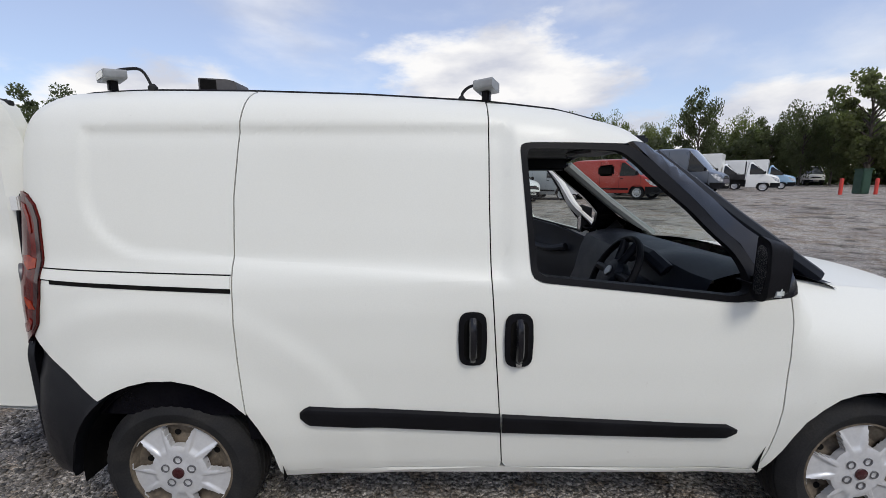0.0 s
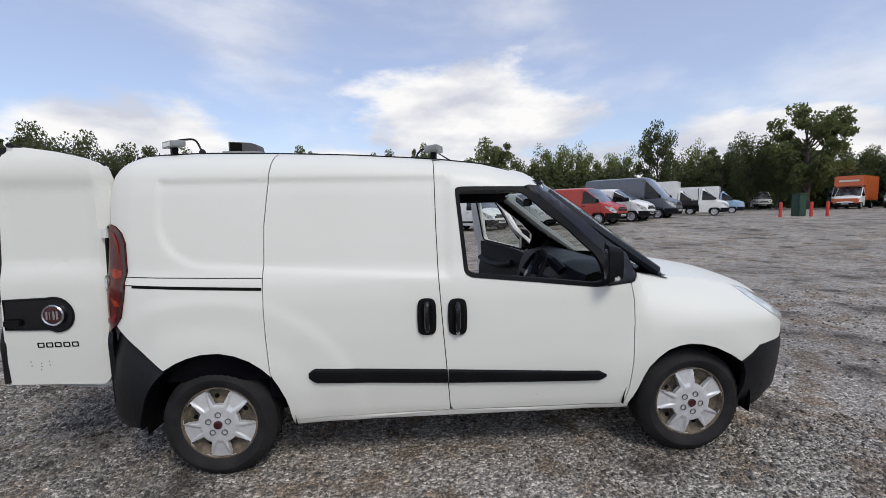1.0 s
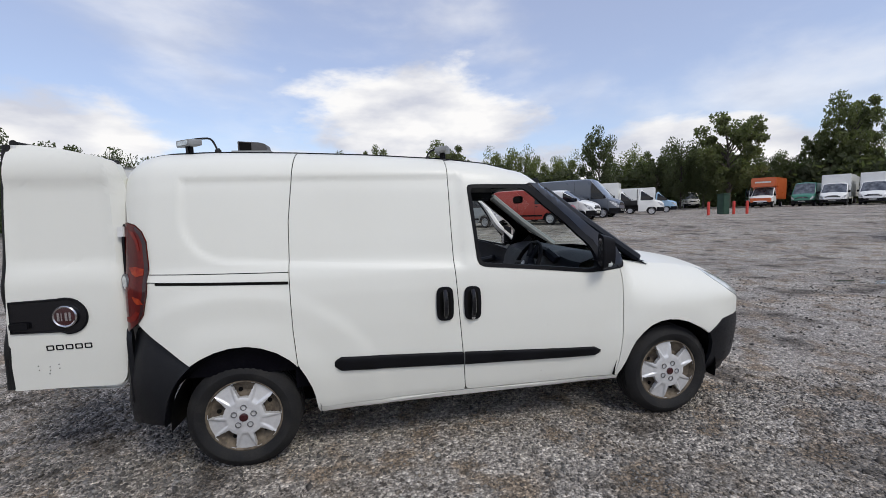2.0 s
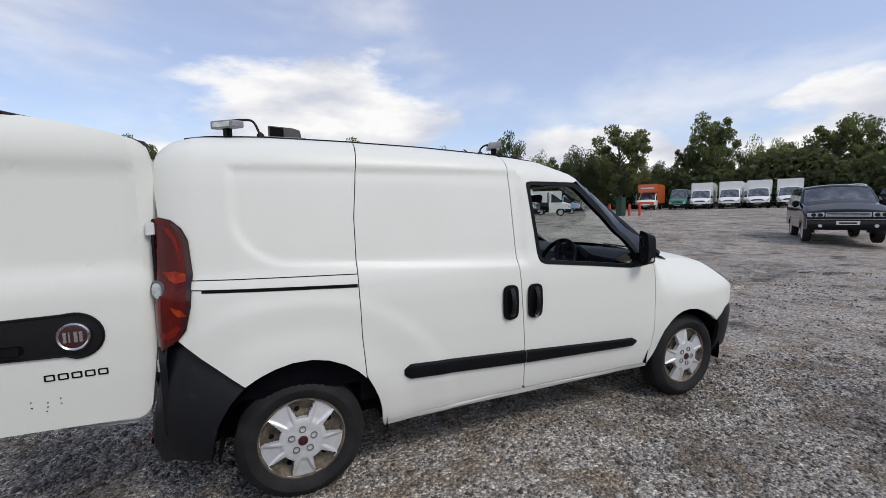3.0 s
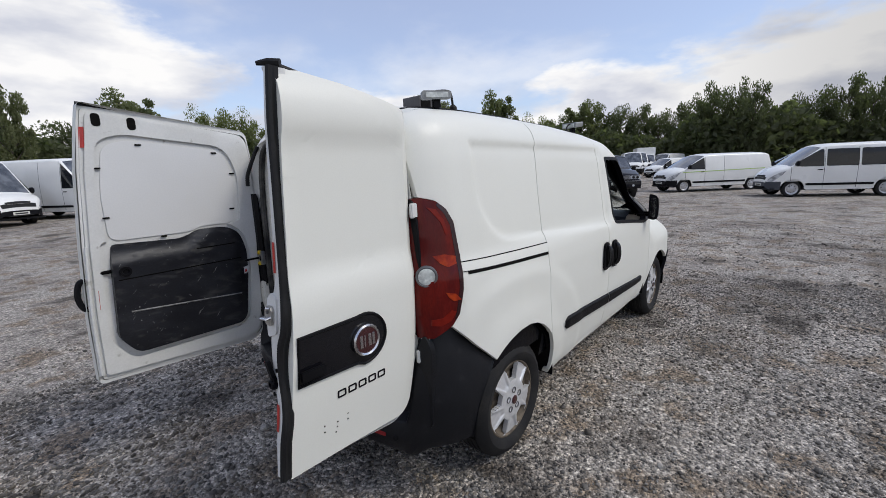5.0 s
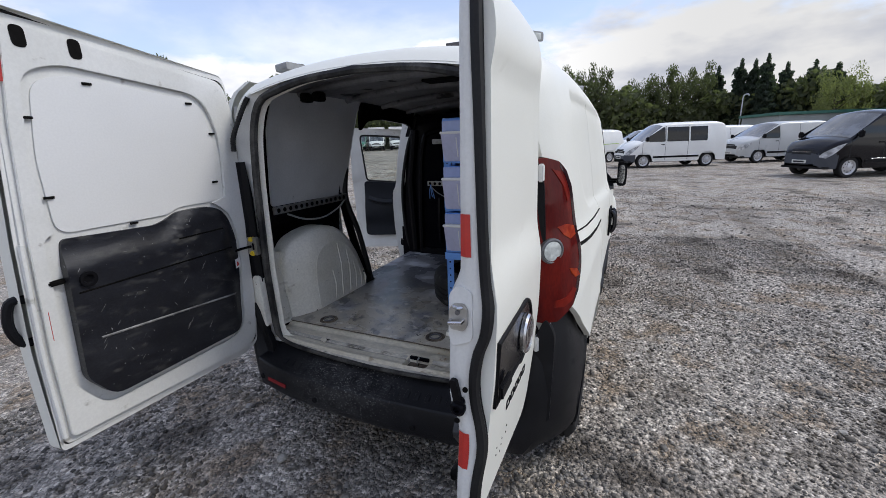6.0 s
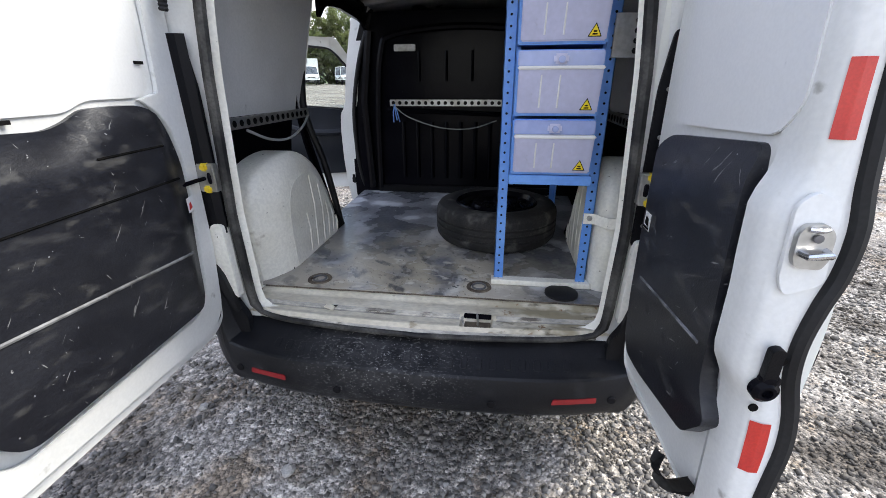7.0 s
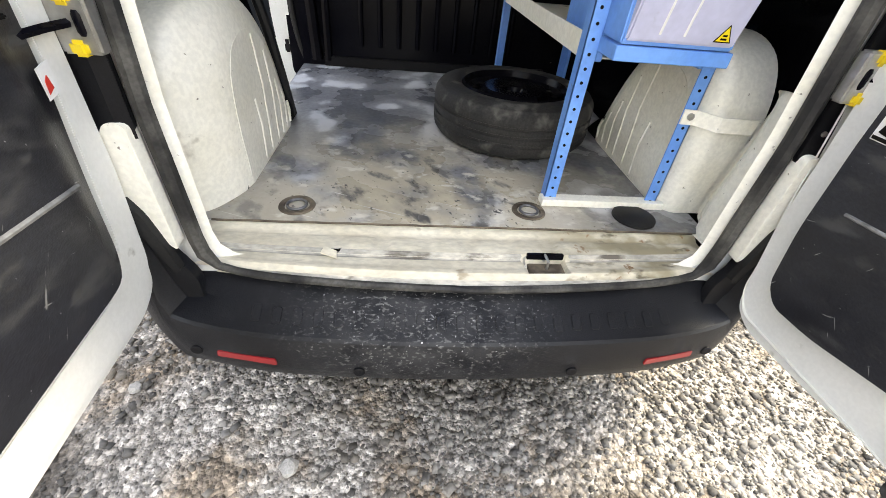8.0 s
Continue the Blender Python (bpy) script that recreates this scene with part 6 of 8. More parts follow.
rope = tagged(part("rope_end", join(*[tube(smooth_line([(1.01, 0.455, 1.18), (1.005, 0.45 + d, 1.13), (1.0, 0.44 + 1.6 * d, 1.08 - abs(d))], 4), 0.004, 5) for d in (-0.012, 0.0, 0.014)]), BLUE, None, "frayed blue rope end tied to the rail"), "", "rope")
cable = smooth_line([(-0.36, 0.66, 1.16), (-0.25, 0.64, 1.115), (-0.10, 0.64, 1.10), (0.05, 0.65, 1.13), (0.14, 0.66, 1.17)], 6)
tagged(part("cable", tube(cable, 0.005, 6), PALE_TRIM, None, "thin grey cable slung below the wall rail"), "", "cable")

# left side opening, its seal, the middle post and the open doors
part("side_opening_seal", tube(smooth_line([(0.34, 0.69, 1.72), (0.33, 0.715, 1.60), (0.30, 0.725, 1.45), (0.235, 0.72, 1.24), (0.225, 0.70, 1.12), (0.255, 0.66, 0.95), (0.285, 0.635, 0.75), (0.31, 0.62, 0.58)], 6), 0.018, 8), RUBBER, van, "black rubber door seal")
part("side_opening_panel", skin([[(0.22, 0.57), (0.30, 0.57), (0.26, 1.0), (0.23, 1.2), (0.33, 1.72), (0.25, 1.72), (0.18, 1.2)]], lambda x, z: 0.735 if z > 1.1 else 0.735 - 0.10 * (1.1 - z) / 0.53, 0.1, 0.012, 1), BLACK_STEEL, van)
post = part("middle_post", skin([[(1.13, 0.42), (1.30, 0.40), (1.275, 0.8), (1.255, 1.12), (1.25, 1.4), (1.25, 1.78), (1.12, 1.79), (1.085, 1.4), (1.09, 1.12), (1.10, 0.8)]], lambda x, z: side(x, z) - 0.03, 0.05, 0.09, 1), PAINT_IN, van, "white painted middle door post")
part("post_seal", tube(smooth_line([(1.115, 0.735, 0.58), (1.10, 0.765, 0.8), (1.085, 0.765, 1.12), (1.08, 0.70, 1.45), (1.11, 0.61, 1.72)], 6), 0.014, 8), RUBBER, post)
part("post_striker", box((1.105, 0.80, 0.80), (1.135, 0.83, 0.86), 0.006), PLASTIC, post)
part("post_striker", box((1.105, 0.80, 0.62), (1.14, 0.83, 0.69), 0.006), PLASTIC, post)
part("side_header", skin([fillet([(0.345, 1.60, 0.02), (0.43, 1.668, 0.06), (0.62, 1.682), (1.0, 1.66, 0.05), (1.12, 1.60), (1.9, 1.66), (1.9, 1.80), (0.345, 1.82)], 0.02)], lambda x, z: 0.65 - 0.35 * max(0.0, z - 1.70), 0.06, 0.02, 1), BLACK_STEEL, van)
far_slide = part("sliding_door", skin([slide_outline], lambda x, z: side(x, z), 0.04, 0.03, 1), PAINT, van, "white sliding side door slid back")
far_slide.location = (-0.80, 0.085, 0)
part("door_lining", skin([[(0.45, 0.40), (1.24, 0.38), (1.22, 1.7), (0.34, 1.72), (0.36, 0.65)]], lambda x, z: side(x, z) - 0.04, 0.15, 0, 1), WALLBOARD, far_slide)
part("step_well", box((0.36, 0.70, 0.36), (1.12, 0.86, 0.40), 0.01), PAINT_IN, van)

swing = new("front_door")
swing.parent = van
swing.matrix_local = pose(2.35, 0.885, 0, 0, 0, -65) @ pose(-2.35, -0.885, 0)
tagged(swing, "white front passenger door standing open")
loop = fillet([(1.29, 0.36, 0.05), (2.33, 0.34, 0.05), (2.36, 0.8), (2.34, 1.05), (2.24, 1.25), (2.0, 1.53), (1.89, 1.66, 0.05), (1.30, 1.70, 0.06), (1.262, 1.1)], 0.03)
hole = fillet([(1.40, 1.62, 0.05), (1.86, 1.585, 0.05), (2.05, 1.37), (2.17, 1.18), (2.18, 1.06, 0.03), (1.82, 1.09), (1.43, 1.125, 0.04)], 0.03)
part("outer_skin", skin([loop, hole], side, 0.05, 0.05, 1), PAINT, swing)
part("inner_frame", skin([loop, hole], lambda x, z: -(side(x, z) - 0.06), 0.05, 0.03, -1), PAINT_IN, swing)
part("inner_trim", skin([fillet([(1.38, 0.50, 0.06), (2.28, 0.48, 0.06), (2.30, 1.0), (1.84, 1.085), (1.40, 1.12, 0.04)], 0.04)], lambda x, z: -(side(x, z) - 0.095 - 0.03 * sstep(0.95, 0.8, z) * sstep(0.6, 0.75, z)), 0.05, 0.035, -1), DASH, swing, "dark navy door trim")
part("arm_rest", tube(smooth_line([(1.45, 0.76, 0.93), (1.6, 0.745, 0.89), (1.85, 0.745, 0.88), (2.05, 0.76, 0.92)], 5), 0.03, 8), DASH, swing)
pane = part("door_window", skin([hole], lambda x, z: side(x, z) - 0.03, 0.1, 0, 1), GLASS, swing, "clear door glass")
pane.visible_shadow = False
part("window_seal", tube([(x, side(x, z) - 0.06, z) for x, z in hole], 0.010, 6, True), RUBBER, swing)

# ---- cab ----
dash = part("dashboard", grid(16, 30, lambda u, v: (2.66 - 0.62 * u - 0.05 * math.sin(v * math.pi) * u, -0.74 + 1.48 * v,
            1.045 + 0.075 * math.sin(math.pi * min(1, u * 1.05)) + 0.03 * math.exp(-((v - 0.24) / 0.1) ** 2) * sstep(0.3, 0.8, u) - 0.32 * sstep(0.82, 1.0, u))), DASH, van, "dark navy dashboard")
part("dash_front", grid(4, 16, lambda u, v: (2.04 + 0.08 * u, -0.74 + 1.48 * v, 0.74 - 0.3 * u)), DASH, dash)
part("instrument_cowl", tube([(2.07, -0.56, 1.08), (2.03, -0.5, 1.13), (2.02, -0.38, 1.145), (2.03, -0.27, 1.13), (2.07, -0.2, 1.08)], 0.035, 8), DASH, dash)
part("screen_pillar_trim", tube([(2.62, -0.68, 1.08), (2.28, -0.655, 1.32), (1.95, -0.60, 1.575)], 0.035, 8), DASH, van)
part("screen_pillar_trim", tube([(2.62, 0.68, 1.08), (2.28, 0.655, 1.32), (1.95, 0.60, 1.575)], 0.035, 8), PALE_TRIM, van, "pale grey pillar trim")
part("far_door_frame", tube([(2.35, 0.78, 0.5), (2.36, 0.80, 0.85), (2.30, 0.78, 1.06), (2.40, 0.74, 1.16)], 0.03, 8), RUBBER, van)
part("sun_visor", box((1.72, -0.50, 1.60), (1.90, -0.12, 1.625), 0.01, 2), WALLBOARD, van)
part("interior_mirror", box((1.98, -0.10, 1.50), (2.0, 0.10, 1.56), 0.015), PLASTIC, van)
part("header_lining", box((1.20, -0.60, 1.62), (1.93, 0.60, 1.66), 0.012), DASH, van)
part("far_header", box((1.22, 0.55, 1.545), (1.93, 0.64, 1.70), 0.02), DASH, van)
sw = new("steering_wheel")
sw.parent = van
sw.matrix_local = pose(1.90, -0.40, 1.035, 0, -62, 0)
tagged(sw, "black steering wheel with a dark round badge")
part("rim", tube([(0.185 * math.cos(a), 0.185 * math.sin(a), 0) for a in np.linspace(0, 2 * math.pi, 41)[:-1]], 0.016, 10, True), PLASTIC, sw)
part("hub", lathe([(0.07, -0.03), (0.075, 0.0), (0.06, 0.022), (0, 0.028)], 24), DASH, sw)
part("badge_disc", lathe([(0.024, 0.024), (0.024, 0.032), (0, 0.033)], 20), STEEL, sw)
for a in (0, 180, 250, 290):
    part("spoke", tube([(0.05 * math.cos(radians(a + 90)), 0.05 * math.sin(radians(a + 90)), 0), (0.18 * math.cos(radians(a + 90)), 0.18 * math.sin(radians(a + 90)), 0)], 0.02, 8), DASH, sw)
part("column", tube([(0, 0, -0.02), (0.0, 0, -0.30)], 0.05, 12), DASH, sw)
part("wiper", tube([(2.66, -0.1, 1.115), (2.62, -0.5, 1.11), (2.57, -0.62, 1.14)], 0.008, 6), RUBBER, van)

# ---- things on the roof ----
def work_lamp(x, y, turn, arm):
    z = lerp_at(x, ROOFLINE) + 0.0
    w = thing("work_lamp", "grey work lamp clamped on the roof edge", "lamp", pose(x, y, z), "work lamps on the roof")
    head = part("housing", plate([fillet([(-0.068, -0.017), (0.068, -0.020), (0.068, 0.020), (-0.068, 0.018)], 0.010)], 0.075, lambda u, v, q: (q - 0.037, u, 0.042 + v + 0.10 * (q - 0.037)), 0.010, 3), GREY_BOX, w)
    part("lens", plate([fillet([(-0.052, -0.012), (0.052, -0.012), (0.052, 0.012), (-0.052, 0.012)], 0.006)], 0.003, lambda u, v, q: (-0.038 - q, u, 0.038 + v)), CLEAR_LENS, head)
    part("bracket", box((-0.016, -0.02, -0.02), (0.016, 0.02, 0.03), 0.007), PLASTIC, w)
    part("cable", tube(smooth_line(arm, 5), 0.006, 6), RUBBER, w)
    part("cable_foot", lathe([(0.018, -0.02), (0.018, 0.004), (0.008, 0.016), (0, 0.016)], 14, pose(*arm[-1])), RUBBER, w)
    for o in w.children:
        if turn and not o.name.startswith("cable"):
            o.matrix_basis = pose(0, 0, 0, 0, 0, turn) @ o.matrix_basis
    return w


work_lamp(-0.265, -0.60, 50, [(0.0, 0.0, 0.06), (0.07, 0.0, 0.07), (0.12, 0.01, 0.065), (0.15, 0.02, 0.0)])
work_lamp(1.255, -0.60, -20, [(0.0, 0.0, 0.05), (-0.06, 0.0, 0.045), (-0.095, 0.0, 0.02), (-0.10, 0.0, -0.01)])
work_lamp(-0.27, 0.60, -90, [(0.0, 0.0, 0.06), (0.07, 0.0, 0.07), (0.12, 0.01, 0.065), (0.15, 0.02, 0.0)])
DARK_HOOD = mat("dark_taupe_plastic", (0.075, 0.070, 0.070), 0.5, second=(0.055, 0.052, 0.052), amount=0.7, scale=12, grain=0.08)
hatch = thing("roof_beacon", "dark grey box beacon on a flat roof plinth", "beacon", pose(0.005, -0.25, 1.885))
part("plinth", plate([fillet([(-0.125, -0.085), (0.125, -0.085), (0.125, 0.085), (-0.125, 0.085)], 0.02)], 0.02, lambda u, v, w: (u, v, w - 0.008), 0.006), GREY_BOX, hatch)
part("hood", plate([fillet([(-0.085, 0.01), (0.10, 0.01), (0.09, 0.058), (0.05, 0.068), (-0.085, 0.076)], 0.008)], 0.13, lambda u, v, w: (u, w - 0.065, v), 0.006), DARK_HOOD, hatch)
part("dark_window", plate([[(-0.075, 0.016), (0.0, 0.016), (0.0, 0.064), (-0.075, 0.070)]], 0.003, lambda u, v, w: (u, -0.0655 - w, v)), DARK, hatch)
tagged(part("aerial", tube([(1.42, -0.05, 1.835), (1.30, -0.05, 1.91)], [0.006, 0.004], 6), RUBBER, None, "short black rod aerial on the van roof"), "", "aerial")

# ---- loose things in the load space ----
spare = thing("spare_wheel", "worn spare tyre on a black steel rim lying flat", "spare wheel", pose(0.265, -0.245, 0.571))
R = 0.305
prof = [(0.19, 0.02), (0.215, 0.003), (0.255, 0.0), (0.288, 0.012), (R - 0.004, 0.03), (R, 0.05)]
for c in (0.06, 0.09, 0.12):
    prof += [(R, c - 0.006), (R - 0.006, c - 0.003), (R - 0.006, c + 0.003), (R, c + 0.006)]
prof += [(R, 0.14), (R - 0.004, 0.16), (0.288, 0.178), (0.255, 0.19), (0.215, 0.187), (0.19, 0.17)]
part("tyre", lathe(prof, 72, None, True), DUSTY_TYRE, spare)
srim = part("steel_rim", lathe([(0.20, 0.03), (0.207, 0.180), (0.197, 0.188), (0.188, 0.165), (0.166, 0.150), (0.135, 0.160), (0.118, 0.176), (0.07, 0.172), (0.038, 0.166), (0.032, 0.150), (0, 0.150)], 56), BLACK_STEEL, spare, "black steel rim")
for i in range(14):
    a = 2 * math.pi * i / 14
    part("rim_hole", lathe([(0.012, 0), (0.012, 0.003)], 10, pose(0.152 * math.cos(a), 0.152 * math.sin(a), 0.1565)), DARK, srim)
for i in range(5):
    a = 2 * math.pi * i / 5
    part("bolt_hole", lathe([(0.009, 0), (0.009, 0.003)], 10, pose(0.053 * math.cos(a), 0.053 * math.sin(a), 0.1695)), DARK, srim)

rack = thing("shelf_rack", "blue slotted-angle rack with pale shelf trays", "rack", pose(0, 0, 0.571))
BX0, BX1, BYA, BYB = -0.296, 0.76, -0.250, -0.602


def upright(x, y, sx, sy, top):
    u = part("upright", join(box((min(x, x + sx * 0.004), min(y, y + sy * 0.036), 0), (max(x, x + sx * 0.004), max(y, y + sy * 0.036), top), 0.0008, 1),
                             box((min(x, x + sx * 0.036), min(y, y + sy * 0.004), 0), (max(x, x + sx * 0.036), max(y, y + sy * 0.004), top), 0.0008, 1)), BLUE, rack, "blue slotted angle upright", 20)
    if x < 0:
        for i in range(int(top / 0.033)):
            part("slot", lathe([(0.0042, 0), (0.0042, 0.001)], 8, pose(x - 0.0003, y + sy * 0.018, 0.02 + i * 0.033, 0, -90)), DARK, u)


upright(BX0, BYA, 1, -1, 1.035)
upright(BX0, BYB, 1, 1, 1.035)
upright(BX1, BYA, -1, -1, 1.03)
upright(BX1, BYB, -1, 1, 1.03)
for z in (0.41, 0.61, 0.80, 0.99):
    tray = part("shelf_tray", box((BX0 + 0.01, BYB + 0.006, z - 0.004), (BX1 - 0.01, BYA - 0.006, z), 0.001, 1), CREAM, rack, "pale painted shelf tray")
    for y in (BYA - 0.004, BYB + 0.004):
        part("tray_lip", box((BX0 + 0.008, y - 0.003, z - 0.005), (BX1 - 0.008, y + 0.003, z + 0.05), 0.001, 1), CREAM, tray)
part("top_plate", box((BX0 - 0.002, BYB, 0.985), (BX0 + 0.002, BYA, 1.038), 0.0008, 1), BLUE, rack)
for i in range(7):
    part("slot", lathe([(0.009, 0), (0.009, 0.001)], 10, pose(BX0 - 0.0025, BYB + 0.06 + i * 0.042, 1.012, 0, -90)), DARK, rack)
part("foot_plate", box((BX0 - 0.02, BYB - 0.02, 0.0), (BX0 + 0.02, BYA + 0.01, 0.022), 0.002, 1), CREAM, rack, "pale foot rail")
part("side_plate", box((BX0 + 0.004, BYA - 0.055, 0.40), (BX0 + 0.28, BYA - 0.038, 1.02), 0.002, 1), BLUE, rack)
part("side_plate", box((BX0 + 0.004, BYB + 0.005, 0.40), (BX0 + 0.28, BYB + 0.045, 1.02), 0.002, 1), BLUE, rack)
part("under_rail", box((-0.392, BYB + 0.045, 0.425), (BX0 + 0.02, BYA - 0.035, 0.457), 0.002, 1), BLUE, rack)
part("wall_bracket", box((BX0 - 0.012, -0.70, 0.815), (BX0 - 0.006, BYB + 0.02, 0.94), 0.002, 1), STEEL, rack, "drilled steel bracket")
for i in range(4):
    part("bolt", lathe([(0.009, 0), (0.009, 0.006), (0, 0.007)], 8, pose(BX0 - 0.012, -0.65, 0.835 + i * 0.028, 0, -90)), PLASTIC, rack)
part("wall_bracket", plate([[(BX0 - 0.004, BYB + 0.035), (BX0 - 0.008, BYB - 0.004), (-0.352, -0.640), (-0.356, -0.740), (-0.351, -0.740), (-0.347, -0.638), (BX0 - 0.003, BYB - 0.002), (BX0 + 0.001, BYB + 0.035)]], 0.040, lambda u, v, w: (u, v, 0.262 + w), 0.001, 1), CREAM, rack, "cream painted bent bracket")
part("bolt", lathe([(0.010, 0), (0.010, 0.006), (0, 0.007)], 8, pose(BX0 - 0.004, BYB + 0.015, 0.285, 0, -90)), STEEL, rack)

DRAWER = mat("pale_lilac_plastic", (0.46, 0.47, 0.62), 0.35, second=(0.40, 0.41, 0.55), amount=0.7, scale=9, grain=0.04, dirt=(0.32, 0.32, 0.38), dirt_scale=20, dirt_at=0.68)
DRAWER_TOP = mat("clear_blue_grey_plastic", (0.26, 0.32, 0.55), 0.25, second=(0.36, 0.42, 0.64), amount=0.7, scale=9, grain=0.03, coat=0.4)
WARN = mat("yellow_label", (0.86, 0.66, 0.02), 0.45, amount=0.2, grain=0.03)
for z0, z1 in ((0.435, 0.612), (0.622, 0.812), (0.825, 1.0)):
    b = thing("drawer_bin", "pale lilac tilt bin with a yellow warning triangle", "drawer", pose(-0.398, -0.42, 0.596 + z0), "bins in the rack")
    h = z1 - z0
    part("bin_body", box((0.006, -0.130, 0.0), (0.36, 0.130, h), 0.004), BLUE, b)
    part("bin_front", plate([[(0.0, 0.008), (-0.028, h - 0.052), (0.012, h - 0.052), (0.012, 0.008)]], 0.246, lambda u, v, w: (u, w - 0.123, v), 0.004), DRAWER, b)
    part("front_lip", box((-0.032, -0.126, h - 0.056), (0.006, 0.126, h - 0.046), 0.003), BOARD, b)
    part("bin_lid", box((-0.004, -0.126, h - 0.046), (0.008, 0.126, h - 0.003), 0.003), DRAWER_TOP, b)
    knob = part("latch_knob", box((-0.016, -0.022, h - 0.040), (-0.003, 0.022, h - 0.012), 0.006), DRAWER, b)
    part("latch_button", lathe([(0.010, 0), (0.010, 0.006), (0, 0.007)], 14, pose(-0.016, -0.001, h - 0.028, 0, -90)), DRAWER_TOP, knob)
    s = 0.02
    slope = -0.028 / (h - 0.06)
    for y in (0.055, 0.0):
        part("front_ridge", tube([(slope * 0.02 + 0.001, y, 0.025), (slope * (h - 0.08) + 0.001, y, h - 0.07)], 0.003, 6), BOARD, b)

    def on_front(u, v, w):
        return (slope * (v + 0.03 - 0.008) - 0.0006 - w, -0.088 + u, 0.03 + v)
    tri = part("warning_triangle", plate([[(-s, -0.012), (s, -0.012), (0, 0.024)]], 0.0008, on_front), DARK, b)
    part("triangle_face", plate([[(-s * 0.8, -0.0095), (s * 0.8, -0.0095), (0, 0.0195)]], 0.0012, on_front), WARN, tri, "yellow warning triangle")
    part("label_bar", plate([[(-0.007, -0.007), (0.007, -0.007), (0.007, -0.003), (-0.007, -0.003)]], 0.0018, on_front), DARK, tri)
    part("label_bar", plate([[(-0.005, 0.0), (0.005, 0.0), (0.005, 0.004), (-0.005, 0.004)]], 0.0018, on_front), DARK, tri)


# ---- parked vehicles ----
def paint(name, c):
    pale = max(c) > 0.05
    return mat(name, c, 0.3 if pale else 0.12, second=tuple(v * 0.88 for v in c), amount=0.6, scale=1.2, grain=0.02, coat=0.3 if pale else 0.22, spec=0.5 if pale else 0.2, dirt=tuple(0.7 * v + (0.04 if pale else 0.003) for v in c), dirt_scale=7, dirt_at=0.70)


# paler tone puts sky reflections and the cab behind into the glass colour
SCREEN_GLASS = mat("vehicle_windscreen_glass", (0.030, 0.036, 0.044), 0.04, spec=0.6, second=(0.12, 0.13, 0.145), amount=1.0, scale=2.5, grain=0.0, coat=0.8)
COLOURS = {"white": paint("white_parked_paint", (0.82, 0.82, 0.79)), "black": paint("black_car_paint", (0.004, 0.004, 0.006)), "navy": paint("dark_blue_car_paint", (0.003, 0.004, 0.008)), "grey": paint("blue_grey_car_paint", (0.10, 0.115, 0.14)),
           "red": paint("red_van_paint", (0.42, 0.035, 0.022)), "silver": paint("silver_car_paint", (0.45, 0.46, 0.46)), "orange": paint("orange_lorry_paint", (0.62, 0.13, 0.035)),
           "green": paint("green_van_paint", (0.03, 0.17, 0.11)), "sky": paint("pale_blue_paint", (0.30, 0.46, 0.62))}
PLATE = mat("pale_number_plate", (0.68, 0.68, 0.62), 0.4, amount=0.2, grain=0.02)
LAMP = mat("headlamp_glass", (0.62, 0.63, 0.65), 0.10, second=(0.12, 0.125, 0.13), amount=0.8, scale=8, coat=0.5)
SILVER = mat("wheel_silver", (0.50, 0.50, 0.51), 0.4, 0.4, amount=0.5, scale=12)
CHASSIS = mat("dull_black_chassis", (0.012, 0.012, 0.013), 0.8, amount=0.5)


def road_wheel(parent, x, y, r=0.33, trim=None):
    sgn = -1 if y < 0 else 1
    w = new("wheel")
    w.parent = parent
    w.matrix_local = pose(x, y, r, -90 * sgn)
    part("tyre", lathe([(r * 0.68, -0.10), (r * 0.9, -0.11), (r * 0.98, -0.095), (r, -0.075), (r, 0.075), (r * 0.98, 0.095), (r * 0.9, 0.11), (r * 0.70, 0.10)], 32, None, True), TYRE, w)
    rm = part("rim", lathe([(r * 0.70, 0.05), (r * 0.70, 0.105), (r * 0.65, 0.100), (r * 0.54, 0.070), (r * 0.36, 0.085), (r * 0.22, 0.088), (r * 0.16, 0.098), (0, 0.10)], 32), trim or SILVER, w)
    part("rim_gaps", join(*[lathe([(r * 0.062, 0), (r * 0.055, 0.003)], 8, pose(r * 0.44 * math.cos(k * math.pi / 4), r * 0.44 * math.sin(k * math.pi / 4), 0.0785)) for k in range(8)]), CHASSIS, rm)


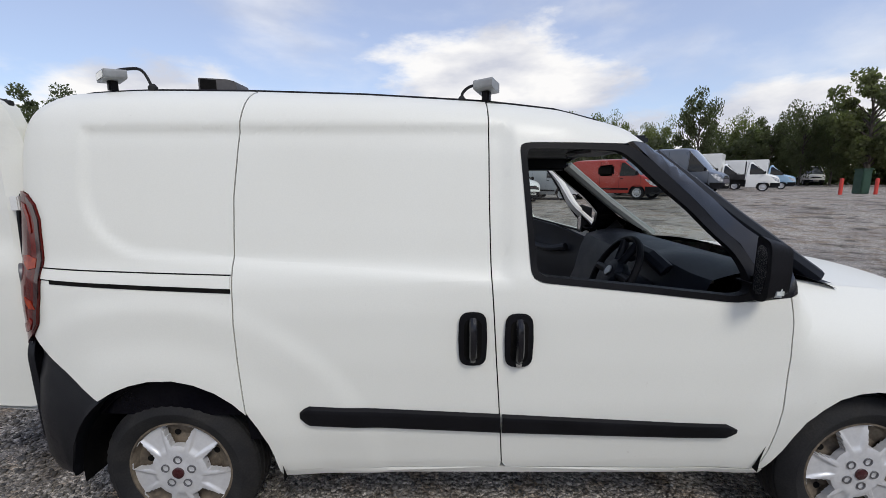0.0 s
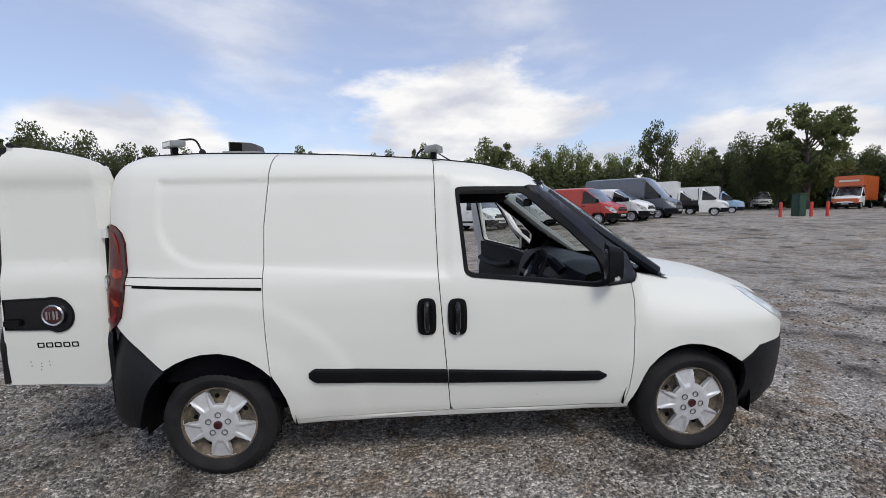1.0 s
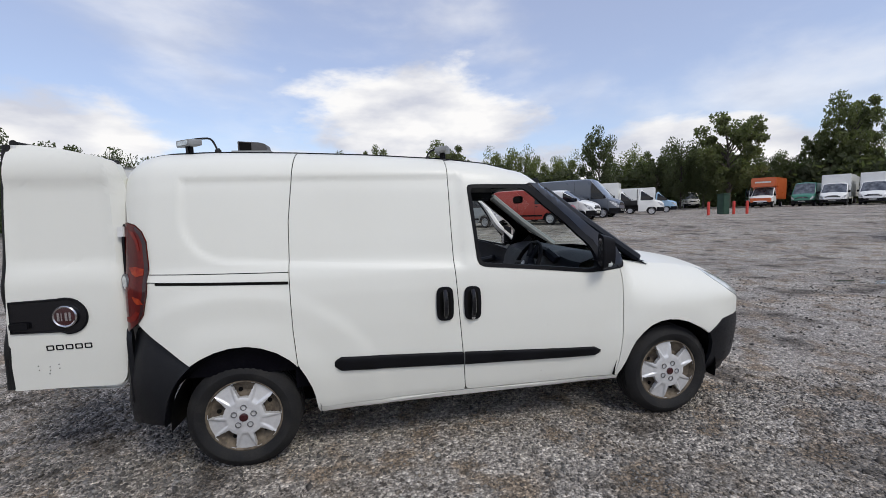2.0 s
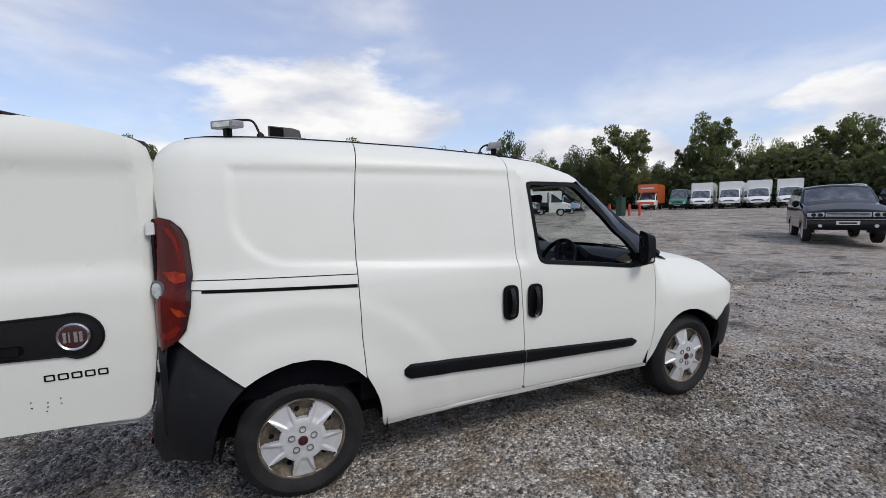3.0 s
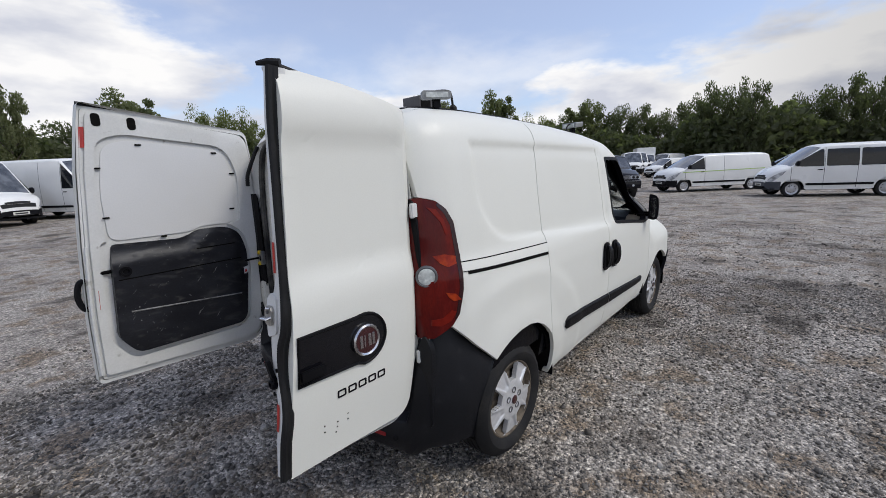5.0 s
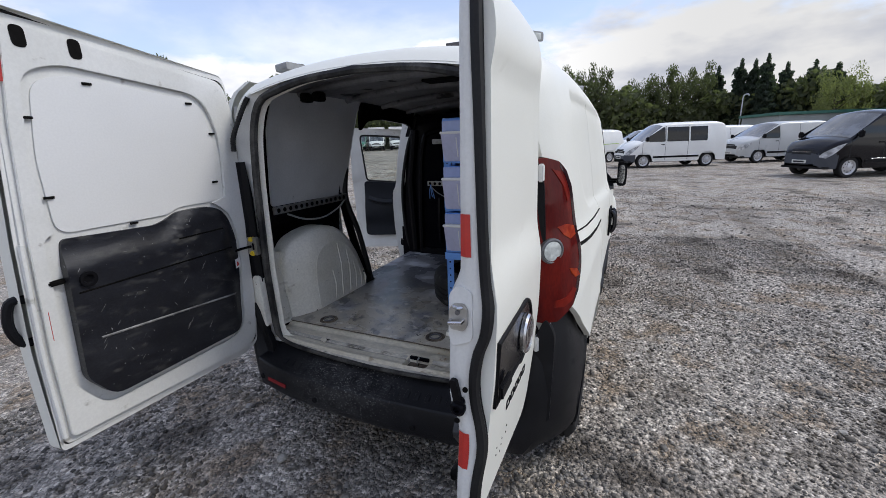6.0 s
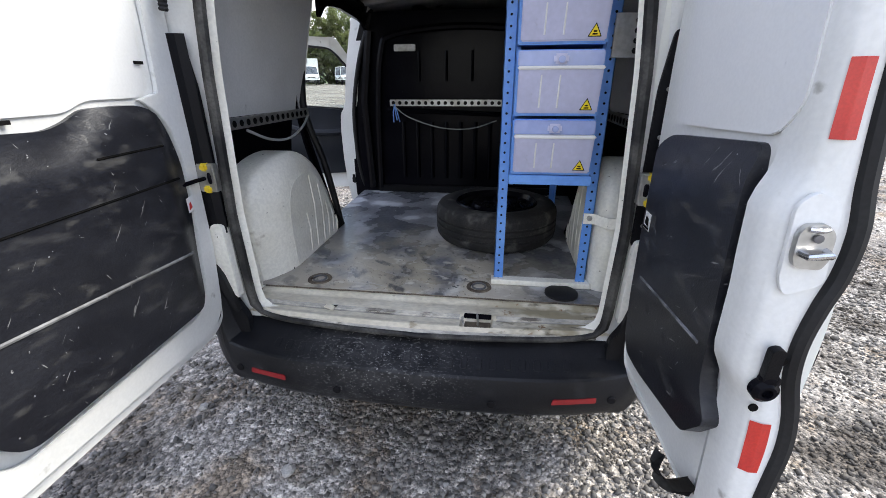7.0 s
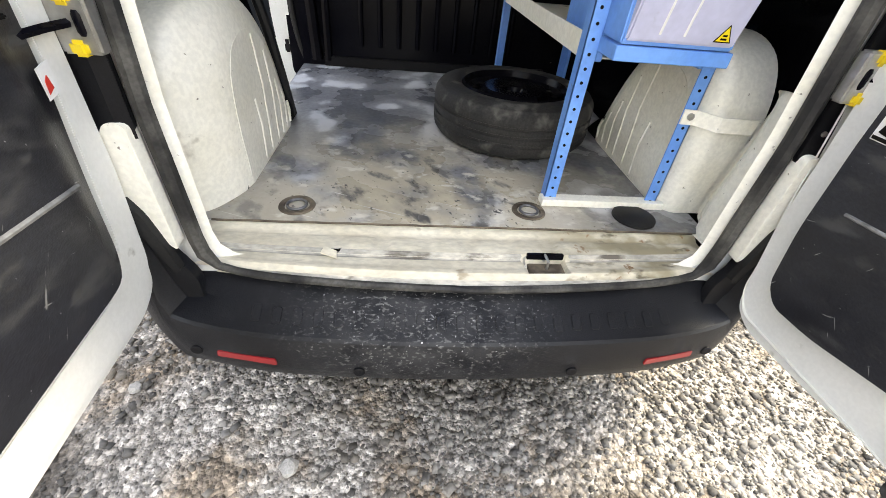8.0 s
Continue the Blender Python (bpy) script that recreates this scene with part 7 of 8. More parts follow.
def vehicle(label, colour, L=4.8, W=1.9, H=1.97, wb=3.1, front=0.83, nose=(1.00, 1.17, 0.74), roof_at=1.78, category="van", windows=False, dark_bumper=True, box_h=0.0, box_col=None,
            over_cab=False, flatbed=False, group="vans parked in rows", rear_low=0.45, stripe=None, boxy=False, lamps=True, bumper=None, ride=0.0, bumper_top=0.64):
    """A parked van, car or lorry with its nose at +x and the middle of its length at the origin, as one rounded body of sections along its length."""
    root = thing("parked_van" if category == "van" else "parked_" + category, label, category, None, group)
    x1, x0 = L / 2, -L / 2
    fw, rw = x1 - front, x1 - front - wb
    zn, zc, run = nose
    body_end = x0 if not (box_h or flatbed) else fw - 1.05
    cowl, top = (x1 - run, zc + 0.10), (x1 - roof_at, H - 0.05)
    col, wy, zb = COLOURS[colour], W / 2, 0.64
    line = [(body_end, 1.05), (body_end + 0.02, H - 0.30), (body_end + 0.10, H - 0.06), (body_end + 0.35, H - 0.005), ((body_end + top[0]) / 2, H), (top[0] - 0.30, H - 0.012), top, cowl,
            (x1 - run * 0.55, zc), (x1 - 0.16, zn), (x1 - 0.06, zn - 0.12), (x1 - 0.02, 0.74), (x1, 0.60), (x1 + 0.012, 0.45)]
    soft_by = 0.03 if boxy else 0.05
    wheels = [fw, rw] if body_end == x0 else [fw]
    wr, ar = 0.33 + 0.3 * ride, 0.41 + 0.3 * ride

    def z_top(x):
        return sum(lerp_at(x + d * soft_by, line) for d in (-1.5, -0.75, 0, 0.75, 1.5)) / 5 if x < x1 - 0.12 else lerp_at(x, line)

    def z_low(x):
        z = 0.30 + ride + 0.10 * sstep(x1 - 0.15, x1, x)
        for cx in wheels:
            if abs(x - cx) < ar:
                z = max(z, wr + math.sqrt(ar ** 2 - (x - cx) ** 2))
        return z

    def width_at(z, x=0.0):
        w = wy * (1 - (0.17 if boxy else 0.14) * max(0.0, (z - 1.0) / max(0.3, H - 1.0)) ** 1.7 - 0.05 * max(0.0, 0.6 - z))
        k = max(0.0, (x - (x1 - 0.75)) / 0.762)
        return w * max(0.05, 1 - k ** 2.6 * 0.42 if not boxy else 1 - k ** 4 * 0.16)
    xs = set(np.linspace(body_end, x1 - 0.7, 34)) | set(np.linspace(x1 - 0.7, x1 - 0.16, 16)) | set(np.linspace(x1 - 0.16, x1 + 0.012, 12)) | {cowl[0] - 0.02, top[0] + 0.08}
    for cx in wheels:
        xs |= {cx + ar * math.cos(math.pi * i / 14) for i in range(15)}
    xs = sorted(xs)
    rows = []
    for x in xs:
        zt, zl = z_top(x), z_low(x)
        zt = max(zt, zl + 0.02)
        r = min(0.13, (zt - zl) * 0.35)
        zsh = zt - r
        zs = [zl, zl + (min(zb, zsh) - zl) * 0.5, min(zb, zsh), *[min(zb, zsh) + (zsh - min(zb, zsh)) * u for u in (0.2, 0.4, 0.6, 0.8, 1.0)]]
        half = [(width_at(z, x), z) for z in zs]
        ws = half[-1][0]
        crown = 0.045 * sstep(0.5, 1.2, zt)
        for ang in (22, 45, 68, 90):
            half.append((ws - r * 1.15 * (1 - math.cos(radians(ang))) * min(1, ws), zsh + r * 0.80 * math.sin(radians(ang))))
        we, ze = half[-1]
        for u in (0.70, 0.36, 0.0):
            half.append((we * u, ze + (r * 0.2 + crown) * (1 - u * u)))
        rows.append([(x, -y, z) for y, z in half] + [(x, y, z) for y, z in reversed(half[:-1])])
    groups = {k: bmesh.new() for k in ("body", "windscreen", "front_bumper", "grille")}
    quads = {k: [] for k in groups}
    n = len(rows[0])
    for i in range(len(rows) - 1):
        for k in range(n - 1):
            q = (rows[i][k], rows[i + 1][k], rows[i + 1][k + 1], rows[i][k + 1])
            cx, cy, cz = (sum(p[j] for p in q) / 4 for j in range(3))
            kk = min(k, n - 2 - k)
            key = "body"
            if top[0] + 0.05 < cx < cowl[0] - 0.0 and kk >= 10:
                key = "windscreen"
            elif dark_bumper and cx > fw + 0.40 and (kk < 2 or cz < bumper_top):
                key = "front_bumper"
            elif cx > x1 - 0.15 and abs(cy) < 0.48 * wy and zn - 0.30 < cz < zn - 0.09:
                key = "grille"
            quads[key].append(q)
    surfaces = {"body": col, "windscreen": SCREEN_GLASS, "front_bumper": bumper or PLASTIC, "grille": CHASSIS}
    body = None
    for key, bm in groups.items():
        if not quads[key]:
            bm.free()
            continue
        for q in quads[key]:
            bm.faces.new([bm.verts.new(p) for p in q])
        bmesh.ops.remove_doubles(bm, verts=bm.verts[:], dist=1e-4)
        if key == "body":
            bm.faces.new([bm.verts.new(p) for p in rows[0]])
            bmesh.ops.remove_doubles(bm, verts=bm.verts[:], dist=1e-4)
        bmesh.ops.recalc_face_normals(bm, faces=bm.faces[:])
        ob = part(key, bm, surfaces[key], body, "", 40)
        if key == "body":
            body = ob
            body.parent = root
    zs = min(zc + 0.06, H * 0.6)
    a = (top[0] - cowl[0]) / (top[1] - cowl[1])
    tz = H - 0.20
    front_low = cowl[0] - 0.06
    front_top = cowl[0] + a * (tz - cowl[1]) - 0.12
    back = max(front_low - 1.02, body_end + 0.12)
    sidewin = fillet([(front_top, tz), (front_low - 0.04, zs + 0.14), (front_low - 0.03, zs + 0.05), (front_low - 0.30, zs), (back, zs), (back + 0.03, tz)], 0.05)
    more = []
    if windows:
        s0 = back - 0.08
        more = [fillet([(s0, tz), (s0, zs), (s0 - 1.05, zs), (s0 - 1.05, tz)], 0.06), fillet([(s0 - 1.12, tz), (s0 - 1.12, zs), (max(x0 + 0.22, s0 - 1.95), zs), (max(x0 + 0.26, s0 - 1.95), tz)], 0.06)]
    for sgn in (-1, 1):
        for wnd in [sidewin] + more:
            part("side_window", skin([wnd], lambda x, z: width_at(z, x) + 0.004, 0.16, 0.006, sgn), DARK_GLASS, body)
        part("wing_mirror", box((cowl[0] - 0.20, sgn * (wy + 0.09) - 0.09, zs + 0.02), (cowl[0] - 0.10, sgn * (wy + 0.09) + 0.09, zs + 0.24), 0.035, 3), PLASTIC, body, "black door mirror")
        if lamps:
            up = [(x, z_top(x) - min(0.13, (z_top(x) - z_low(x)) * 0.35) - 0.004) for x in np.linspace(x1 - 0.58, x1 - 0.05, 9)]
            down = [(x1 - 0.055, max(zb + 0.02, up[-1][1] - 0.15)), (x1 - 0.16, up[-3][1] - 0.25), (x1 - 0.30, up[4][1] - 0.22), (x1 - 0.48, up[2][1] - 0.09)]
            part("headlamp", skin([up + down], lambda x, z: width_at(z, x) + 0.006, 0.07, 0.008, sgn), LAMP, body, "clear headlamp")
        if box_h == 0 and not flatbed and category == "van":
            part("side_strip", skin([[(rw + 0.44, 0.47), (fw - 0.44, 0.47), (fw - 0.44, 0.56), (rw + 0.44, 0.56)]], lambda x, z: width_at(z, x) + 0.012, 0, 0.012, sgn), PLASTIC, body)
            for sx in (back - 0.03, back - 1.12, front_low + 0.06):
                part("door_seam", skin([[(sx, 0.36), (sx + 0.014, 0.36), (sx + 0.014, zs if sx > back else tz + 0.06), (sx, zs if sx > back else tz + 0.06)]], lambda x, z: width_at(z, x) + 0.002, 0.25, 0, sgn), CHASSIS, body)
            part("door_handle", box((back + 0.03, sgn * (wy + 0.0) - 0.018, zs - 0.16), (back + 0.20, sgn * wy + 0.018, zs - 0.12), 0.006), PLASTIC, body)
        if stripe:
            part("side_stripe", skin([stripe], lambda x, z: width_at(z, x) + 0.003, 0.3, 0, sgn), STRIPE, body, "pale green stripe")
        for cx in (fw, rw):
            road_wheel(root, cx, sgn * (wy - 0.14), wr)
            if cx in wheels:
                part("arch_inside", plate([[(cx + 0.43 * math.cos(math.pi * i / 10), 0.30 + 0.45 * math.sin(math.pi * i / 10)) for i in range(11)]], 0.02, lambda u, v, w: (u, sgn * (wy - 0.30 + w), v)), CHASSIS, body)
                part("arch_roof", grid(10, 1, lambda u, v, cx=cx: (cx + 0.408 * math.cos(math.pi * u), sgn * (wy - 0.30 + 0.27 * v), 0.33 + 0.408 * math.sin(math.pi * u))), CHASSIS, body)
    part("floor_pan", box((body_end + 0.05, -wy * 0.86, 0.28 + ride), (x1 - 0.12, wy * 0.86, 0.36 + ride), 0.01), CHASSIS, body)
    if lamps:
        part("grille_bar", box((x1 - 0.07, -0.36 * wy, zn - 0.185), (x1 - 0.022, 0.36 * wy, zn - 0.165), 0.006), CHROME, body)
        part("lower_grille", box((x1 - 0.03, -0.40 * wy, 0.415), (x1 + 0.014, 0.40 * wy, 0.450), 0.006), CHASSIS, body)
    number = part("number_plate", box((x1 + 0.002, -0.26, 0.46), (x1 + 0.022, 0.26, 0.57), 0.003, 1), PLATE, body, "pale number plate with plain bars")
    part("plate_bars", box((x1 + 0.018, -0.20, 0.49), (x1 + 0.025, 0.20, 0.54), 0.002, 1), CHASSIS, number)
    if boxy:
        number.matrix_local = pose(0.028, 0, 0.13)
    if box_h:
        bc = COLOURS[box_col or "white"]
        bx1 = body_end - 0.04
        part("load_box", box((x0, -W / 2 - 0.08, 0.85), (bx1, W / 2 + 0.08, box_h), 0.04), bc, root, "plain load box")
        if over_cab:
            part("over_cab_box", box((bx1 - 0.05, -W / 2 - 0.08, H - 0.02), (x1 - 0.95, W / 2 + 0.08, box_h), 0.08), bc, root)
        part("chassis", box((x0 + 0.1, -0.5, 0.55), (fw - 0.9, 0.5, 0.85), 0.02), CHASSIS, root)
    if flatbed:
        part("load_bed", box((x0, -W / 2, 0.85), (body_end - 0.1, W / 2, 0.93), 0.01), CHASSIS, root)
        for sgn in (-1, 1):
            part("drop_side", box((x0, sgn * W / 2 - 0.02, 0.90), (body_end - 0.1, sgn * W / 2 + 0.02, 1.28), 0.01), SILVER if flatbed == 2 else CHASSIS, root)
        part("head_board", box((body_end - 0.12, -W / 2, 0.9), (body_end - 0.06, W / 2, H), 0.02), CHASSIS, root)
        part("chassis", box((x0 + 0.1, -0.5, 0.55), (fw - 0.9, 0.5, 0.85), 0.02), CHASSIS, root)
    return root


def park(v, x, y, heading, wheel_at=None):
    v.matrix_world = pose(x, y, rise(x, y), 0, 0, heading)
    return v


def again(v, x, y, heading):
    return copy_thing(v, pose(x, y, rise(x, y), 0, 0, heading))


STRIPE = mat("pale_green_stripe", (0.42, 0.60, 0.16), 0.4, amount=0.3)


def by_wheel(x, y, heading, L, front, W):
    """Middle of a vehicle whose front wheel on the side towards the camera stands at x, y."""
    h = radians(heading)
    f = Vector((math.cos(h), math.sin(h), 0))
    n = Vector((-math.sin(h), math.cos(h), 0))
    p = Vector((x, y, 0))
    s = -1 if n.dot(Vector((x, y, 0))) > 0 else 1
    c = p - f * (L / 2 - front) - n * s * (W / 2 - 0.05)
    return c.x, c.y, heading


# row to the east
FADED = mat("faded_grey_bumper", (0.045, 0.050, 0.062), 0.5, second=(0.035, 0.039, 0.048), amount=0.7, scale=3, grain=0.08)
mini = vehicle("black minibus with a grey lower bumper and a chrome side trim", "black", H=2.08, windows=True, bumper=FADED, bumper_top=0.75)
for sgn in (-1, 1):
    part("side_trim", box((-1.05, sgn * 0.962 - 0.006, 0.575), (0.95, sgn * 0.962 + 0.006, 0.600), 0.004, 1), CHROME, mini.children[0], "chrome side trim")
park(mini, *by_wheel(15.3, -7.4, 117, 4.8, 0.83, 1.9))
white_mini = vehicle("white minibus with dark side windows", "white", H=2.10, windows=True, bumper=FADED)
park(white_mini, *by_wheel(20.5, -1.63, 115, 4.8, 0.83, 1.9))
custom = vehicle("silver grey panel van with a dark lower grille", "silver", L=4.97, H=2.0, wb=2.93, front=0.95, nose=(1.05, 1.18, 0.90), roof_at=2.05, dark_bumper=False)
park(custom, *by_wheel(24.0, -7.0, 120, 4.97, 0.95, 1.95))
striped = vehicle("white long panel van with a pale green stripe", "white", L=5.8, wb=3.9, nose=(1.0, 1.16, 0.85), roof_at=2.0, stripe=[(-2.5, 1.12), (2.2, 1.02), (2.2, 1.06), (-2.5, 1.16)])
park(striped, *by_wheel(23.2, 2.8, 137, 5.8, 0.83, 1.9))
silver_van = vehicle("white panel van with a dark grille, beside the minibus", "white", L=5.0, wb=3.1, nose=(1.02, 1.17, 0.85), roof_at=2.0)
park(silver_van, *by_wheel(21.6, -14.0, 120, 5.0, 0.9, 1.95))
custom2 = again(custom, *by_wheel(19.6, -15.3, 128, 4.97, 0.95, 1.95))
tagged(custom2, "silver grey panel van at the end of the row")
again(silver_van, *by_wheel(27.5, -4.6, 118, 5.0, 0.9, 1.95))
again(silver_van, *by_wheel(30.2, -9.6, 120, 5.0, 0.9, 1.95))
again(custom, *by_wheel(27.4, -12.0, 120, 4.97, 0.95, 1.95))
again(silver_van, *by_wheel(32.0, -1.2, 125, 5.0, 0.9, 1.95))
big_van = vehicle("white high-roof panel van", "white", L=5.9, W=2.0, H=2.5, wb=3.65, front=1.0, nose=(1.1, 1.2, 0.75), roof_at=1.85)
park(big_van, *by_wheel(31.0, -15.0, 120, 5.9, 1.0, 2.0))
again(big_van, *by_wheel(26.0, -19.0, 122, 5.9, 1.0, 2.0))
suv = vehicle("dark blue luxury off-roader with a wide silver grille", "navy", L=4.95, W=1.95, H=1.86, wb=2.88, front=0.87, nose=(1.02, 1.20, 1.38), roof_at=2.0, category="car", windows=True, dark_bumper=False, group="cars in the yard", lamps=False, boxy=True, ride=0.14)
park(suv, 18.0, 5.2, 213)
suv_body = suv.children[0]
part("wide_grille", plate([fillet([(-0.50, 0.83), (0.50, 0.83), (0.50, 0.965), (-0.50, 0.965)], 0.02)], 0.03, lambda u, v, w: (2.448 + w, u, v), 0.004), SILVER, suv_body, "silver slatted grille")
for i in range(3):
    part("grille_slat", box((2.476, -0.47, 0.848 + i * 0.040), (2.484, 0.47, 0.866 + i * 0.040), 0.002, 1), CHASSIS, suv_body)
for sgn in (-1, 1):
    lamp = part("headlamp", plate([fillet([(0.53, 0.82), (0.93, 0.835), (0.93, 0.955), (0.53, 0.97)], 0.02)], 0.03, lambda u, v, w: (2.442 + w - 0.10 * max(0.0, u - 0.72), sgn * u, v), 0.006), LAMP, suv_body, "clear headlamp block")
    for yy in (0.62, 0.78):
        part("lamp_bowl", lathe([(0.058, 0), (0.058, 0.006), (0.045, 0.008), (0, 0.002)], 18, pose(2.470 - 0.10 * max(0.0, yy - 0.72), sgn * yy, 0.895, 0, 90)), DARK_GLASS, lamp)
    part("fog_lamp", lathe([(0.05, 0), (0.05, 0.008), (0, 0.01)], 16, pose(2.505, sgn * 0.62, 0.56, 0, 90)), LAMP, suv_body)
part("chrome_strip", box((2.495, -0.92, 0.742), (2.508, 0.92, 0.752), 0.003, 1), SILVER, suv_body)
part("bumper_face", plate([fillet([(2.30, 0.44), (2.45, 0.44), (2.505, 0.52), (2.50, 0.74), (2.44, 0.78), (2.30, 0.78)], 0.03)], 1.86, lambda u, v, w: (u, w - 0.93, v), 0.02), COLOURS["navy"], suv_body)

# vans and lorries to the north-east
small = again(silver_van, 45.6, 8.6, 150)
tagged(small, "white panel van far across the yard")
again(silver_van, 48.5, 7.0, 150)
luton = vehicle("orange removal lorry with a box over the cab", "white", L=6.6, W=2.1, H=2.3, wb=3.9, front=1.0, nose=(1.1, 1.2, 0.8), roof_at=1.75, box_h=3.35, box_col="orange", over_cab=True, category="lorry", group="box lorries in a row")
park(luton, 47.0, 37.8, 210)
part("sign_bars", box((1.40 + 0.965, -0.75, 2.75), (1.40 + 0.972, 0.75, 2.92), 0.003, 1), PLATE, luton, "pale illegible sign lettering")
part("bonnet_panel", box((2.2, -0.96, 0.55), (3.28, 0.96, 1.05), 0.05), COLOURS["orange"], luton)
green = vehicle("green high-roof panel van", "green", L=5.6, W=2.0, H=2.55, wb=3.5, front=1.0, nose=(1.1, 1.2, 0.75), roof_at=1.8)
park(green, 48.8, 34.8, 210)
lorry = vehicle("white box lorry with a plain load box", "white", L=6.6, W=2.1, H=2.3, wb=3.9, front=1.0, nose=(1.1, 1.2, 0.8), roof_at=1.75, box_h=3.2, category="lorry", group="box lorries in a row")
park(lorry, 49.9, 32.6, 210)
again(lorry, 51.4, 30.1, 209)
again(lorry, 52.7, 27.7, 208)
again(lorry, 54.0, 25.3, 208)
again(lorry, 56.0, 36.5, 209)
again(lorry, 58.0, 31.5, 209)
again(green, 55.0, 47.0, 222)
again(big_van, 53.0, 44.5, 222)
dark_van = again(mini, 67.0, 21.8, 200)
tagged(dark_van, "black high van in the far row")
for i, (dx, dy) in enumerate(((68.5, 19.0), (70.5, 16.6), (64.0, 24.6), (62.0, 23.0))):
    again(big_van, dx, dy, 200)
again(lorry, 77, 18, 200)
again(lorry, 74, 26, 200)
again(big_van, 50.5, 13.7, 203)
again(big_van, 53.5, 13.9, 203)
again(lorry, 60, 14.8, 203)
again(big_van, 60, 12.0, 165)
again(silver_van, 56, 10.5, 160)
again(big_van, 66, 8.0, 165)

# row to the north
red = vehicle("red panel van with a dark lower bumper", "red", L=4.9, W=1.97, H=2.06, wb=2.93, front=0.95, nose=(1.05, 1.12, 0.8), roof_at=1.75)
park(red, *by_wheel(10.8, 18.6, -50, 4.9, 0.95, 1.97))
transit = again(silver_van, *by_wheel(13.4, 20.2, -50, 5.0, 0.9, 1.95))
tagged(transit, "white panel van beside the red van")
crafter = vehicle("blue grey high-roof panel van", "grey", L=5.9, W=2.0, H=2.65, wb=3.65, front=1.0, nose=(1.1, 1.2, 0.7), roof_at=1.85)
park(crafter, *by_wheel(15.9, 21.6, -48, 5.9, 1.0, 2.0))
flat_truck = vehicle("white flatbed truck with a dark load bed", "white", L=5.9, W=2.05, H=2.25, wb=3.6, front=1.0, nose=(1.1, 1.2, 0.8), roof_at=1.75, flatbed=1, category="truck", group="open trucks")
park(flat_truck, *by_wheel(24.8, 28.6, -35, 5.9, 1.0, 2.05))
blue_truck = vehicle("pale blue truck with a low white load box", "sky", L=6.2, W=2.1, H=2.2, wb=3.7, front=1.0, nose=(1.1, 1.2, 0.8), roof_at=1.75, box_h=2.7, box_col="white", category="lorry", group="box lorries in a row")
park(blue_truck, *by_wheel(31.5, 35.2, -40, 6.2, 1.0, 2.1))
again(lorry, 25.5, 36.5, -40)
drop = vehicle("white dropside truck far across the yard", "white", L=5.9, W=2.05, H=2.3, wb=3.6, front=1.0, nose=(1.1, 1.2, 0.8), roof_at=1.75, flatbed=2, category="truck", group="open trucks")
park(drop, 48.0, 51.5, -115)
again(silver_van, *by_wheel(4.4, 19.6, -55, 5.0, 0.9, 1.95))
again(custom, *by_wheel(7.4, 20.2, -55, 4.97, 0.95, 1.95))
again(big_van, *by_wheel(1.2, 20.6, -58, 5.9, 1.0, 2.0))
daily = vehicle("white long van with dark swirl stripes", "white", L=6.0, W=2.0, H=2.6, wb=3.95, front=1.0, nose=(1.05, 1.15, 0.75), roof_at=1.75, group="vans parked in rows")
park(daily, *by_wheel(-2.0, 20.4, -60, 6.0, 1.0, 2.0))
for a, b in ((-1.9, 2.3), (-2.3, 1.5)):
    for sgn in (-1, 1):
        line = smooth_line([(a, sgn * 0.985, b), (a + 0.5, sgn * 1.0, b - 0.35), (a + 1.3, sgn * 1.01, b - 0.55), (a + 2.0, sgn * 1.01, b - 0.6)], 5)
        part("swirl_stripe", tube(line, [0.045 * (1 - abs(i / (len(line) - 1) - 0.4)) for i in range(len(line))], 6), COLOURS["navy"], daily.children[0], "dark swirl stripe")
camper = vehicle("white coach-built motor home with a box over the cab", "white", L=6.2, W=2.0, H=2.1, wb=3.6, front=0.9, nose=(1.0, 1.1, 0.55), roof_at=1.5, box_h=2.85, over_cab=True, category="motorhome", group="motor homes")
park(camper, *by_wheel(-6.4, 26.0, -55, 6.2, 0.9, 2.0))
for sgn in (-1, 1):
    part("camper_window", plate([fillet([(-2.2, 1.5), (-1.2, 1.5), (-1.2, 2.0), (-2.2, 2.0)], 0.06)], 0.01, lambda u, v, w: (u, sgn * (1.082 + w), v)), DARK_GLASS, camper)
    part("camper_stripe", plate([[(-3.0, 1.22), (0.3, 1.22), (0.3, 1.27), (-3.0, 1.27)]], 0.004, lambda u, v, w: (u, sgn * (1.082 + w), v)), CHASSIS, camper)
hatch_van = vehicle("white small panel van with a dark bumper", "white", L=4.4, W=1.81, H=1.82, wb=2.73, front=0.88, nose=(0.95, 1.03, 0.75), roof_at=1.85)
park(hatch_van, *by_wheel(-7.2, 17.4, -42, 4.4, 0.88, 1.81))
again(hatch_van, -11.0, 20.5, -45)
again(big_van, -14.5, 23.5, -50)
again(camper, -12.0, 29.5, -50)
again(hatch_van, -18.0, 24.0, -48)

